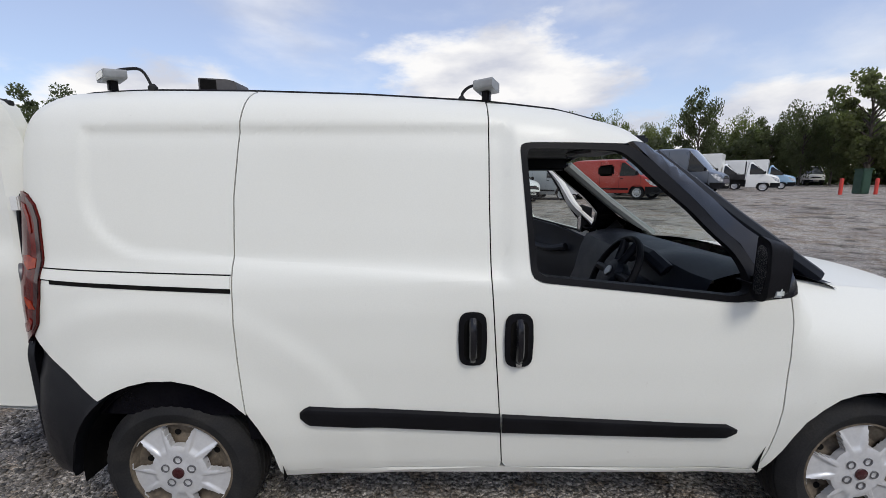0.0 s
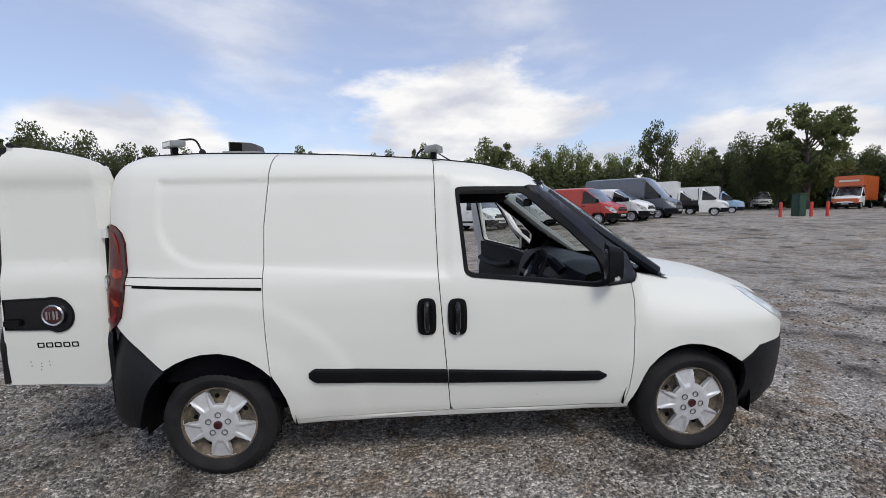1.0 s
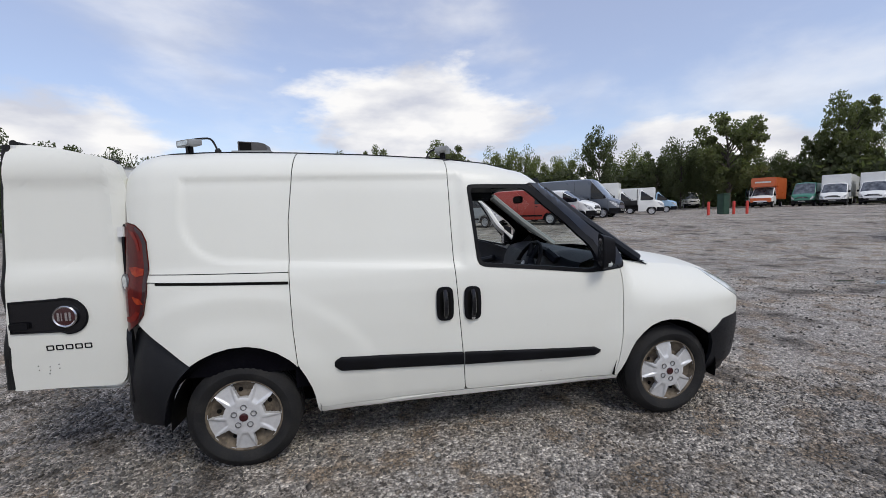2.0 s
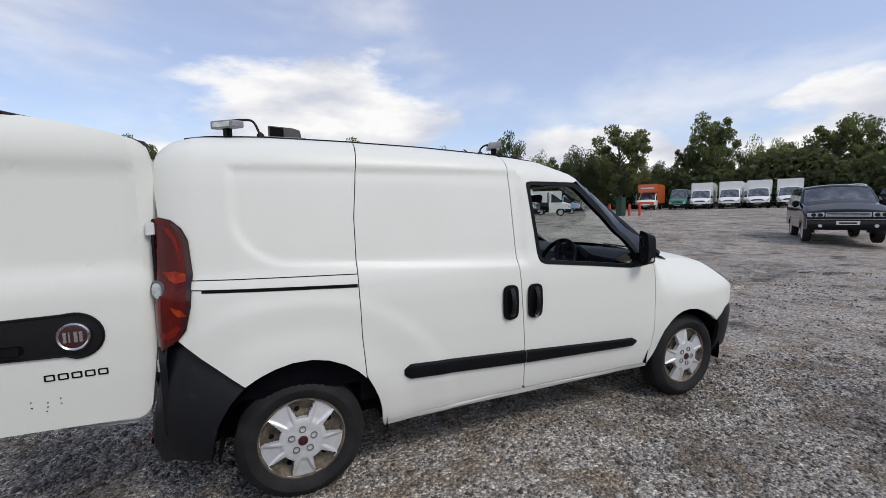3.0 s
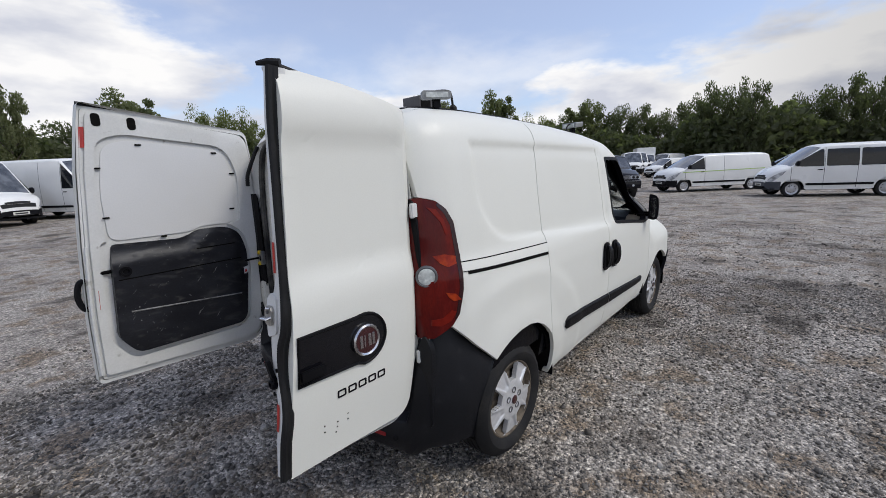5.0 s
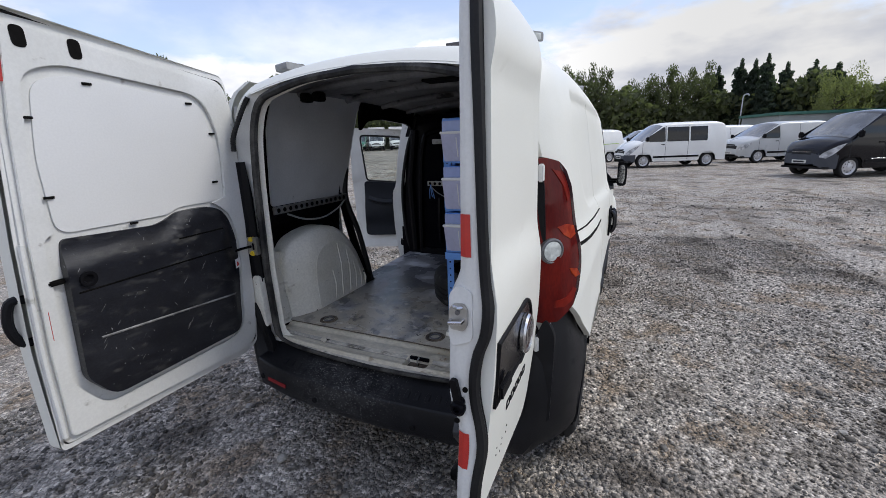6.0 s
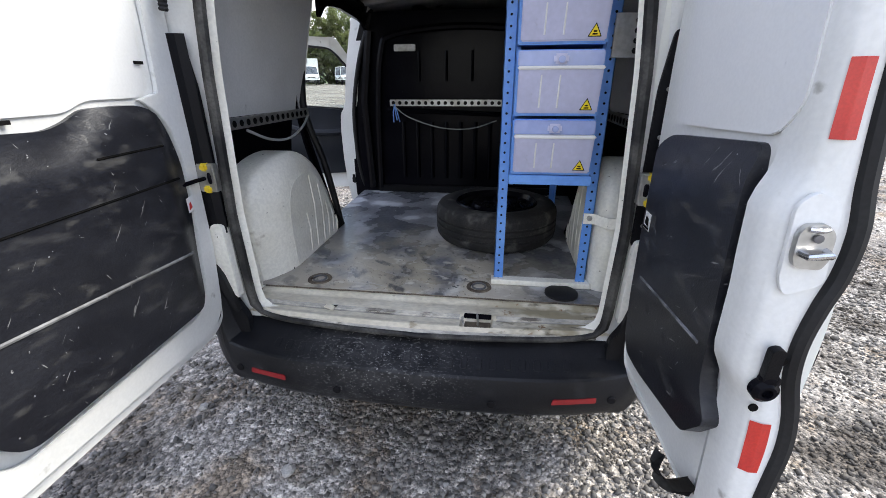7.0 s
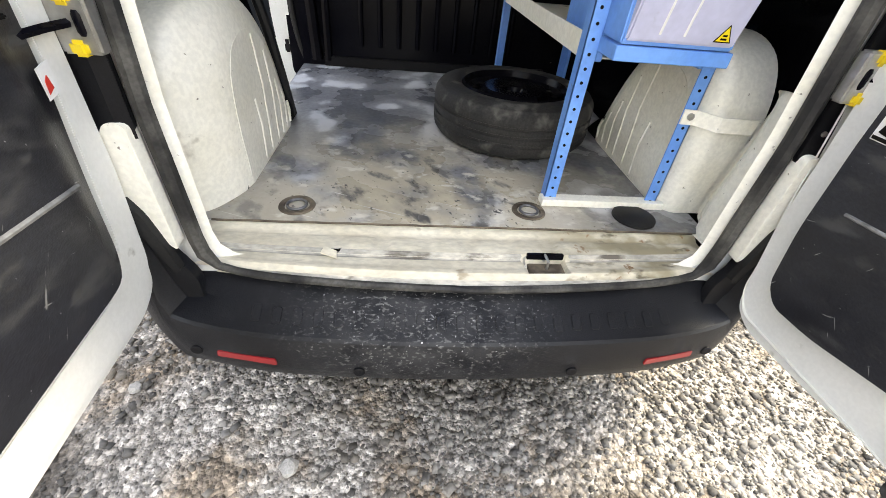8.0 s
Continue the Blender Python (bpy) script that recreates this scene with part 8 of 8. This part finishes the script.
# ---- posts, bin, puddle and buildings ----
POST_RED = mat("red_post_paint", (0.55, 0.045, 0.03), 0.5, second=(0.42, 0.04, 0.03), amount=0.6, scale=5, grain=0.08)
for i, (x, y) in enumerate(((23.85, 21.5), (26.3, 21.9), (27.3, 21.8))):
    p = part("bollard", lathe([(0.09, 0), (0.09, 0.88), (0.075, 0.93), (0, 0.95)], 20), POST_RED, None, "red painted steel bollard standing on gravel")
    p.matrix_world = pose(x, y, rise(x, y))
    tagged(p, "", "bollard", "bollards in the yard")
binbox = thing("utility_cabinet", "dark green metal utility cabinet on gravel", "cabinet", pose(26.4, 22.9, rise(26.4, 22.9)))
part("body", box((-0.28, -0.28, 0.0), (0.28, 0.28, 1.45), 0.03), mat("dark_green_paint", (0.02, 0.055, 0.035), 0.5, amount=0.5), binbox)
part("lid", box((-0.32, -0.32, 1.45), (0.32, 0.32, 1.52), 0.02), mat("green_lid_paint", (0.025, 0.065, 0.04), 0.45, amount=0.5), binbox)
part("door", box((-0.22, -0.295, 0.1), (0.22, -0.282, 1.35), 0.006), mat("green_door_paint", (0.022, 0.06, 0.038), 0.5, amount=0.5), binbox)

WATER = mat("puddle_water", (0.16, 0.155, 0.145), 0.12, spec=0.9, second=(0.10, 0.098, 0.094), amount=0.8, scale=5, grain=0.0, bump=0.5, bump_scale=4)
for x, y, a, b in ((9.6, 2.2, 0.42, 0.14), (10.3, 1.6, 0.36, 0.12), (9.0, 2.55, 0.2, 0.07), (9.95, 1.95, 0.16, 0.07)):
    pts = [(x + a * math.cos(t) * (1 + 0.25 * math.sin(3 * t + x)), y + b * math.sin(t) * (1 + 0.3 * math.cos(2 * t + y)), 0.006) for t in np.linspace(0, 2 * math.pi, 33)[:-1]]
    bm = bmesh.new()
    bm.faces.new([bm.verts.new(q) for q in pts])
    tagged(part("puddle", bm, WATER, None, "shallow rain puddle on the gravel"), "", "puddle", "puddles", "structure")

CLAD = mat("dark_grey_steel_cladding", (0.085, 0.095, 0.10), 0.55, second=(0.07, 0.078, 0.082), amount=0.7, scale=0.4, grain=0.05)
ROOFING = mat("pale_grey_steel_roof", (0.30, 0.32, 0.31), 0.6, second=(0.24, 0.26, 0.25), amount=0.7, scale=0.5, grain=0.05)
GREEN_ROOF = mat("green_flat_roof_edge", (0.05, 0.15, 0.11), 0.5, amount=0.5)
shed = thing("steel_shed", "dark clad steel shed with a pale shallow roof", "shed", pose(35.2, -17.7, 0, 0, 0, -116))
n = 96


def clad(u, v):
    x = 26 * u
    k = (u * n) % 1
    return (x, -0.04 if k < 0.5 else 0.0, 4.3 * v)


part("front_wall", grid(n * 2, 1, clad), CLAD, shed, "", 10)
part("end_wall", plate([[(0, 0), (14, 0), (14, 4.3), (7, 5.8), (0, 4.3)]], 0.1, lambda u, v, w: (-w, u, v)), CLAD, shed)
part("end_wall", plate([[(0, 0), (14, 0), (14, 4.3), (7, 5.8), (0, 4.3)]], 0.1, lambda u, v, w: (26 + w, u, v)), CLAD, shed)
part("roof", plate([[(-0.25, 4.26), (7, 5.82), (14.25, 4.26), (14.25, 4.36), (7, 5.94), (-0.25, 4.36)]], 26.6, lambda u, v, w: (w - 0.3, u, v)), ROOFING, shed)
part("gutter", box((-0.3, -0.34, 4.2), (26.3, -0.24, 4.32), 0.02), CHASSIS, shed)
low_hall = thing("low_building", "long low building with a green roof edge", "building", pose(39.0, -11.4, 0, 0, 0, -73))
part("wall", box((0, 0, 0), (14, 5, 2.75), 0.02), ROOFING, low_hall)
part("roof_edge", box((-0.2, -0.2, 2.75), (14.2, 5.2, 2.98), 0.03), GREEN_ROOF, low_hall)
lamp_post = thing("lamp_post", "thin pale hooked lamp post", "lamp post", pose(44.3, -9.9, 0))
part("pole", tube([(0, 0, 0), (0, 0, 4.6)], 0.05, 8), SILVER, lamp_post)
part("arm", tube(smooth_line([(0, 0, 4.6), (0, -0.1, 4.8), (0, -0.35, 4.85), (0, -0.45, 4.7)], 4), 0.05, 8), SILVER, lamp_post)

# ---- trees ----
LEAF = {}
for key, c in (("dark", (0.060, 0.072, 0.036)), ("mid", (0.088, 0.102, 0.048)), ("light", (0.105, 0.122, 0.05)), ("pine", (0.034, 0.048, 0.033))):
    LEAF[key] = mat("leaves_" + key, (1.52 * c[0], 1.40 * c[1], 1.62 * c[2]), 0.6, second=(1.12 * c[0], 1.04 * c[1], 1.2 * c[2]), amount=1.0, scale=0.5, grain=0.35, fine=3.0, spec=0.2, vary=0.15)
    nt, ln = LEAF[key].node_tree.nodes, LEAF[key].node_tree.links
    glow, both = nt.new("ShaderNodeBsdfTranslucent"), nt.new("ShaderNodeMixShader")
    glow.inputs[0].default_value, both.inputs[0].default_value = (3.0 * c[0], 3.2 * c[1], 2.0 * c[2], 1), 0.42
    ln.new(nt["Principled BSDF"].outputs[0], both.inputs[1])
    ln.new(glow.outputs[0], both.inputs[2])
    ln.new(both.outputs[0], nt["Material Output"].inputs[0])
BARK = mat("bark", (0.09, 0.075, 0.06), 0.85, second=(0.05, 0.042, 0.035), amount=0.8, scale=4, grain=0.2, bump=0.4, bump_scale=12)


def clump_mesh(centres, sizes, seed):
    """Many small leaf clumps as crossed bent leaves round each centre."""
    rng = np.random.default_rng(seed)
    n = len(centres)
    d1 = rng.normal(size=(n, 3))
    d1 /= np.linalg.norm(d1, axis=1)[:, None]
    d2 = np.cross(d1, rng.normal(size=(n, 3)))
    d2 /= np.linalg.norm(d2, axis=1)[:, None]
    d3 = np.cross(d1, d2)
    s = sizes[:, None]
    k = [centres - d1 * s, centres + d2 * s * 0.6 + d3 * s * 0.35, centres + d1 * s, centres - d2 * s * 0.6 + d3 * s * 0.35]
    verts = np.stack(k, axis=1).reshape(-1, 3)
    base = np.arange(n)[:, None] * 4
    faces = np.concatenate([base + [0, 1, 2], base + [0, 2, 3]])
    return verts, faces


def from_arrays(name, verts, faces, material):
    me = bpy.data.meshes.new(name)
    me.vertices.add(len(verts))
    me.vertices.foreach_set("co", verts.astype(np.float32).ravel())
    k = faces.shape[1]
    me.loops.add(len(faces) * k)
    me.loops.foreach_set("vertex_index", faces.astype(np.int32).ravel())
    me.polygons.add(len(faces))
    me.polygons.foreach_set("loop_start", np.arange(0, len(faces) * k, k, dtype=np.int32))
    me.update(calc_edges=True)
    me.materials.append(material)
    return new(name, me)


def tree(label, seed, h, spread, leaf, shape, count=8200, group="trees round the yard"):
    """A tapered trunk with limbs, and a crown of many leaf clumps gathered at the limb ends."""
    rng = np.random.default_rng(seed)
    root = thing("tree", label, "tree", None, group)
    lean = rng.normal(size=2) * 0.04 * h
    part("trunk", tube([(0, 0, -0.3), (lean[0] * 0.3, lean[1] * 0.3, h * 0.3), (lean[0] * 0.7, lean[1] * 0.7, h * 0.6), (lean[0], lean[1], h * 0.9)], [0.030 * h, 0.022 * h, 0.014 * h, 0.004 * h], 8), BARK, root)
    tips = []
    n_limbs = 52 if shape == "pine" else 30 if seed == 12 else 20
    for i in range(n_limbs):
        t = 0.14 + 0.80 * (i + rng.random() * 0.6) / n_limbs
        a = i * 2.4 + rng.random()
        if shape == "pine":
            r = spread * (1.04 - t) ** 0.62 * (0.55 + 0.5 * rng.random())
            end = Vector((r * math.cos(a), r * math.sin(a), h * t - 0.05 * h))
        else:
            r = spread * (0.55 + 0.5 * math.sin(math.pi * min(1, (t - 0.1) * 1.05))) * (0.7 + 0.5 * rng.random())
            end = Vector((r * math.cos(a), r * math.sin(a), h * (t + 0.10 + 0.08 * rng.random())))
        start = Vector((lean[0] * t, lean[1] * t, h * t * 0.85))
        mid = start.lerp(end, 0.5) + Vector((0, 0, 0.03 * h))
        part("limb", tube([start, mid, end], [0.010 * h, 0.006 * h, 0.002 * h], 5), BARK, root)
        tips += [(end, 1.0), (start.lerp(end, 0.62), 0.8)]
    cs, ss = [], []
    per = count // len(tips)
    for p, f in tips:
        rad = (0.26 if shape == "pine" else 0.32 if seed == 12 else 0.40) * spread * f * (0.6 + 0.7 * rng.random())
        q = rng.normal(size=(per, 3))
        q /= np.linalg.norm(q, axis=1)[:, None]
        q *= (rng.random(per) ** 0.45)[:, None] * rad
        q[:, 2] *= 0.7 if shape != "pine" else 0.4
        cs.append(q + np.array(p))
        ss.append(0.0215 * h * (0.5 + 0.8 * rng.random(per)))
    if shape == "pine":
        k = count // 2
        t = 1 - rng.random(k) ** 0.62 * 0.9
        r = spread * 0.82 * (1.02 - t) ** 0.62 * np.sqrt(rng.random(k)) * (0.80 + 0.20 * np.sin(t * 40))
        a = rng.random(k) * 2 * np.pi
        cs.append(np.stack([r * np.cos(a), r * np.sin(a), h * t - 0.12 * r], axis=1))
        ss.append(0.0160 * h * (0.5 + 0.8 * rng.random(k)))
    v, f = clump_mesh(np.concatenate(cs), np.concatenate(ss), seed)
    crown = from_arrays("crown", v, f, LEAF[leaf])
    crown.parent = root
    return root


kinds = [tree("dark green broad-leaved tree at the yard edge", 11, 12.0, 5.0, "dark", "oak"), tree("green broad-leaved tree with a loose crown", 12, 12.5, 4.4, "mid", "oak", 11500),
         tree("light green bushy tree at the yard edge", 13, 8.0, 4.6, "light", "oak"), tree("dark conifer behind the parked vans", 14, 14.0, 3.2, "pine", "pine", 8500), tree("dark green tree with an uneven crown", 15, 10.0, 5.4, "dark", "oak")]
rng_t = random.Random(7)
places = []
for az, el, dist, kind, half in ((57.8, 9.2, 72, 0, 2.4), (43.4, 9.3, 62, 1, 3.4), (46.0, 6.6, 66, 4, 2.4), (48.4, 7.3, 66, 4, 2.4), (51.2, 6.2, 70, 0, 2.2), (53.6, 6.6, 76, 2, 2.0), (55.4, 5.6, 80, 4, 2.0), (61.9, 6.4, 76, 2, 2.6), (64.6, 6.0, 78, 2, 2.4),
                                 (67.4, 7.3, 76, 2, 2.6), (71.1, 7.7, 76, 2, 2.8), (74.4, 6.4, 78, 4, 2.6), (78.5, 8.8, 72, 1, 3.0), (83.0, 6.6, 80, 0, 3.0), (88.4, 8.5, 66, 1, 1.8), (91.3, 5.6, 70, 4, 2.4), (94.2, 7.6, 64, 0, 2.2), (97.5, 7.0, 62, 4, 2.4), (101.0, 6.0, 64, 0, 2.8), (104.2, 8.0, 64, 1, 2.2),
                                 (40.4, 5.2, 70, 4, 2.0), (38.2, 4.6, 72, 0, 2.0), (36.2, 6.6, 74, 1, 1.6), (33.8, 9.4, 74, 1, 2.5), (31.2, 5.6, 78, 4, 2.0), (28.6, 6.4, 76, 2, 2.2), (25.6, 6.0, 76, 0, 2.0), (23.0, 7.7, 76, 1, 2.4), (20.2, 6.9, 80, 0, 2.2), (18.0, 7.0, 78, 4, 2.0), (16.0, 6.7, 78, 0, 2.0),
                                 (13.9, 6.0, 76, 4, 2.0), (11.6, 6.5, 74, 0, 2.0), (9.6, 7.2, 72, 4, 1.9), (7.9, 8.1, 66, 0, 1.9), (6.0, 8.2, 64, 4, 2.0), (4.4, 7.8, 62, 0, 1.7), (2.0, 5.4, 68, 4, 1.6), (-0.5, 6.6, 68, 4, 2.0), (-2.9, 7.3, 68, 0, 2.0), (-4.9, 6.8, 70, 4, 2.0), (-6.7, 7.1, 72, 0, 1.7),
                                 (-8.2, 8.0, 74, 3, 1.6), (-10.3, 8.5, 72, 3, 1.7), (-11.5, 8.3, 72, 3, 1.6), (-12.6, 8.7, 70, 3, 1.9), (-14.3, 7.6, 72, 3, 1.9), (-16.5, 7.5, 74, 3, 1.7), (-18.3, 7.0, 72, 3, 2.0), (-18.8, 5.3, 66, 2, 2.3), (-21.4, 4.4, 72, 2, 2.2), (-24.0, 4.9, 80, 0, 2.4), (-27.5, 5.6, 80, 4, 2.6),
                                 (109.5, 7.0, 64, 4, 3.0), (114.0, 6.6, 64, 0, 3.0), (119.0, 7.2, 62, 4, 3.2), (124.0, 7.6, 60, 0, 3.2), (129.0, 8.4, 58, 4, 3.4), (133.5, 8.6, 56, 0, 3.4), (138.5, 7.4, 58, 4, 3.4), (144.0, 7.0, 60, 0, 3.4)):
    x, y = dist * math.cos(radians(az)), dist * math.sin(radians(az)) - 1.5
    hgt = dist * math.tan(radians(el)) + 1.45 - rise(x, y)
    places.append((x, y, hgt, kind, dist * math.tan(radians(half))))
native = [12.0, 12.5, 8.0, 14.0, 10.0]
reach = [5.0, 4.4, 4.6, 3.2, 5.4]
used = set()
for x, y, hgt, kind, wide in places:
    s = hgt / (native[kind] * 1.06)
    across = wide / (reach[kind] * 1.18)
    m = pose(x, y, rise(x, y), 0, 0, rng_t.uniform(0, 360))
    if kind not in used:
        used.add(kind)
        kinds[kind].matrix_world = m
        kinds[kind].scale = (across, across, s)
    else:
        c = copy_thing(kinds[kind], m)
        c.scale = (across, across, s)

# dense undergrowth below the tree line
rng = np.random.default_rng(5)
m0 = 72000
az = np.radians(rng.uniform(-32, 150, m0))
dist = rng.uniform(70, 84, m0) - 10 * np.exp(-((np.degrees(az) - 4) / 8) ** 2)
wave = 6.5 + 1.2 * np.sin(az * 17) + 0.7 * np.sin(az * 41 + 1) + 0.5 * np.sin(az * 77)
z = rng.random(m0) ** 0.8 * (wave + 0.045 * (dist - 70)) + 0.5
v, f = clump_mesh(np.stack([dist * np.cos(az), dist * np.sin(az) - 1.5, z], axis=1), 0.25 + 0.35 * rng.random(m0), 9)
tagged(from_arrays("undergrowth", v, f, LEAF["dark"]), "dense dark undergrowth along the tree line", "bushes", "", "stuff")
FIELD = mat("grass_bank", (0.10, 0.15, 0.045), 0.9, second=(0.07, 0.11, 0.03), amount=0.8, scale=0.2, grain=0.2, fine=2)
bank = grid(80, 6, lambda u, v: ((88 + 60 * v) * math.cos(radians(-60 + 230 * u)), (88 + 60 * v) * math.sin(radians(-60 + 230 * u)), 0.2 + 4.2 * sstep(0, 1, v)))
tagged(part("grass_bank", bank, FIELD, None, "green grass bank behind the trees"), "", "bank", "", "structure")


# ---- loose gravel ----
def stone_material():
    m = bpy.data.materials.new("loose_stones")
    m.use_nodes = True
    nt, ln = m.node_tree.nodes, m.node_tree.links
    b = nt["Principled BSDF"]
    rnd = nt.new("ShaderNodeNewGeometry").outputs["Random Per Island"]
    r = nt.new("ShaderNodeValToRGB")
    e = r.color_ramp.elements
    for _ in range(3):
        e.new(0.5)
    for s, (p, c) in zip(e, ((0.0, (0.07, 0.066, 0.062)), (0.30, (0.13, 0.124, 0.117)), (0.60, (0.205, 0.195, 0.180)), (0.88, (0.29, 0.276, 0.255)), (1.0, (0.40, 0.385, 0.36)))):
        s.position, s.color = p, (*c, 1)
    ln.new(rnd, r.inputs[0])
    n = nt.new("ShaderNodeTexNoise")
    n.inputs["Scale"].default_value, n.inputs["Detail"].default_value = 120.0, 4.0
    ln.new(nt.new("ShaderNodeTexCoord").outputs["Object"], n.inputs["Vector"])
    k = nt.new("ShaderNodeMapRange")
    for key, v in (("From Min", 0.3), ("From Max", 0.7), ("To Min", 0.75), ("To Max", 1.2)):
        k.inputs[key].default_value = v
    ln.new(n.outputs[0], k.inputs["Value"])
    mx = nt.new("ShaderNodeMixRGB")
    mx.blend_type, mx.inputs[0].default_value = "MULTIPLY", 1.0
    ln.new(r.outputs[0], mx.inputs[1])
    ln.new(k.outputs[0], mx.inputs[2])
    wide = nt.new("ShaderNodeTexNoise")
    wide.inputs["Scale"].default_value, wide.inputs["Detail"].default_value = 2.2, 5.0
    ln.new(nt.new("ShaderNodeTexCoord").outputs["Object"], wide.inputs["Vector"])
    soil = nt.new("ShaderNodeMapRange")
    for key, v in (("From Min", 0.45), ("From Max", 0.68), ("To Min", 0.0), ("To Max", 0.75)):
        soil.inputs[key].default_value = v
    ln.new(wide.outputs[0], soil.inputs["Value"])
    warm = nt.new("ShaderNodeMixRGB")
    warm.blend_type, warm.inputs[2].default_value = "MULTIPLY", (0.95, 0.82, 0.66, 1)
    ln.new(soil.outputs[0], warm.inputs[0])
    ln.new(mx.outputs[0], warm.inputs[1])
    damp = nt.new("ShaderNodeTexNoise")
    damp.inputs["Scale"].default_value, damp.inputs["Detail"].default_value, damp.inputs["Roughness"].default_value = 1.3, 7.0, 0.6
    ln.new(nt.new("ShaderNodeTexCoord").outputs["Object"], damp.inputs["Vector"])
    dark = nt.new("ShaderNodeValToRGB")
    dark.color_ramp.elements[0].position, dark.color_ramp.elements[0].color = 0.36, (0.32, 0.295, 0.27, 1)
    dark.color_ramp.elements[1].position, dark.color_ramp.elements[1].color = 0.455, (0.76, 0.75, 0.735, 1)
    ln.new(damp.outputs[0], dark.inputs[0])
    wetter = nt.new("ShaderNodeMixRGB")
    wetter.blend_type, wetter.inputs[0].default_value = "MULTIPLY", 1.0
    ln.new(warm.outputs[0], wetter.inputs[1])
    ln.new(dark.outputs[0], wetter.inputs[2])
    ln.new(wetter.outputs[0], b.inputs["Base Color"])
    b.inputs["Roughness"].default_value = 0.8
    return m


STONES = stone_material()
CHIP = np.array([(x, y, z) for x in (-1, 1) for y in (-1, 1) for z in (-1, 1)]) * 0.66
CHIP_F = np.array([(0, 1, 3), (0, 3, 2), (4, 6, 7), (4, 7, 5), (0, 4, 5), (0, 5, 1), (2, 3, 7), (2, 7, 6), (0, 2, 6), (0, 6, 4), (1, 5, 7), (1, 7, 3)])


def scatter(name, label, n, x0, x1, y0, y1, small, large, seed, keep=None):
    rng = np.random.default_rng(seed)
    xy = np.stack([rng.uniform(x0, x1, n), rng.uniform(y0, y1, n)], axis=1)
    if keep is not None:
        xy = xy[keep(xy[:, 0], xy[:, 1], rng.random(n))]
    n = len(xy)
    s = small * (large / small) ** (rng.random(n) ** 2.2)
    shape = rng.uniform(0.65, 1.35, (n, 1, 3)) * np.array([1.0, 1.0, 0.62])
    v = CHIP[None] * (1 + rng.uniform(-0.50, 0.28, (n, 8, 3))) * shape * s[:, None, None]
    tip = rng.uniform(-0.7, 0.7, n)[:, None]
    v = np.stack([v[:, :, 0] * np.cos(tip) - v[:, :, 2] * np.sin(tip), v[:, :, 1], v[:, :, 0] * np.sin(tip) + v[:, :, 2] * np.cos(tip)], axis=2)
    a = rng.uniform(0, 2 * np.pi, n)
    c, d = np.cos(a)[:, None], np.sin(a)[:, None]
    vx, vy = v[:, :, 0] * c - v[:, :, 1] * d, v[:, :, 0] * d + v[:, :, 1] * c
    z0 = np.array([rise(p[0], p[1]) for p in xy])
    out = np.stack([vx + xy[:, 0:1], vy + xy[:, 1:2], v[:, :, 2] + (s * rng.uniform(-0.05, 0.45, n))[:, None] + z0[:, None]], axis=2).reshape(-1, 3)
    faces = (CHIP_F[None] + (np.arange(n) * 8)[:, None, None]).reshape(-1, 3)
    return tagged(from_arrays(name, out, faces, STONES), label, "gravel", "", "stuff")


def patchy(x, y, r):
    w = 0.5 + 0.5 * np.sin(x * 1.7 + 0.6 * np.sin(y * 2.3)) * np.sin(y * 1.9 + 0.8 * np.sin(x * 1.3))
    return r < 0.35 + 0.65 * w


def worn(x, y, r):
    w = 0.5 + 0.5 * np.sin(x * 3.1 + 1.4 * np.sin(y * 2.1)) * np.sin(y * 2.7 + 1.2 * np.sin(x * 3.7))
    return r < 0.10 + 1.0 * w


scatter("gravel", "loose grey stones behind the van", 56000, -2.6, -0.25, -2.3, 2.3, 0.0035, 0.018, 31, worn)
scatter("gravel", "loose grey stones beside the van", 74000, -2.2, 5.0, -3.4, -0.55, 0.0035, 0.014, 32, patchy)
scatter("gravel", "loose grey stones across the yard", 26000, -4.5, 11.0, -6.5, 3.5, 0.007, 0.022, 33, patchy)
scatter("gravel", "loose grey stones seen through the side door", 3500, 0.3, 3.0, 0.6, 3.0, 0.007, 0.02, 34)

PALE_STONE = mat("pale_grey_stone", (0.34, 0.325, 0.30), 0.85, second=(0.24, 0.225, 0.20), amount=0.9, scale=30, grain=0.15, fine=200, bump=0.3, bump_scale=90)
for i, (x, y, s) in enumerate(((-0.80, 0.46, 0.030), (1.24, -1.93, 0.030), (-0.55, 0.98, 0.024), (1.45, -1.50, 0.022), (0.35, -1.52, 0.020), (2.23, -2.08, 0.026), (1.10, -0.99, 0.022), (0.42, -2.11, 0.024))):
    rng = np.random.default_rng(60 + i)
    bm = bmesh.new()
    bmesh.ops.create_icosphere(bm, subdivisions=2, radius=s)
    for v in bm.verts:
        q = v.co.normalized()
        v.co *= 0.85 + 0.3 * noise.noise(q * 1.7 + Vector((i * 3.1, 0, 0))) + 0.12 * noise.noise(q * 4 + Vector((0, i, 0)))
        v.co.z *= 0.62
    st = part("stone", bm, PALE_STONE, None, "pale grey loose stone lying on the gravel", 25)
    st.matrix_world = pose(x, y, rise(x, y) + s * 0.35, 0, 0, 40 * i)
    tagged(st, "", "stone", "larger loose stones")
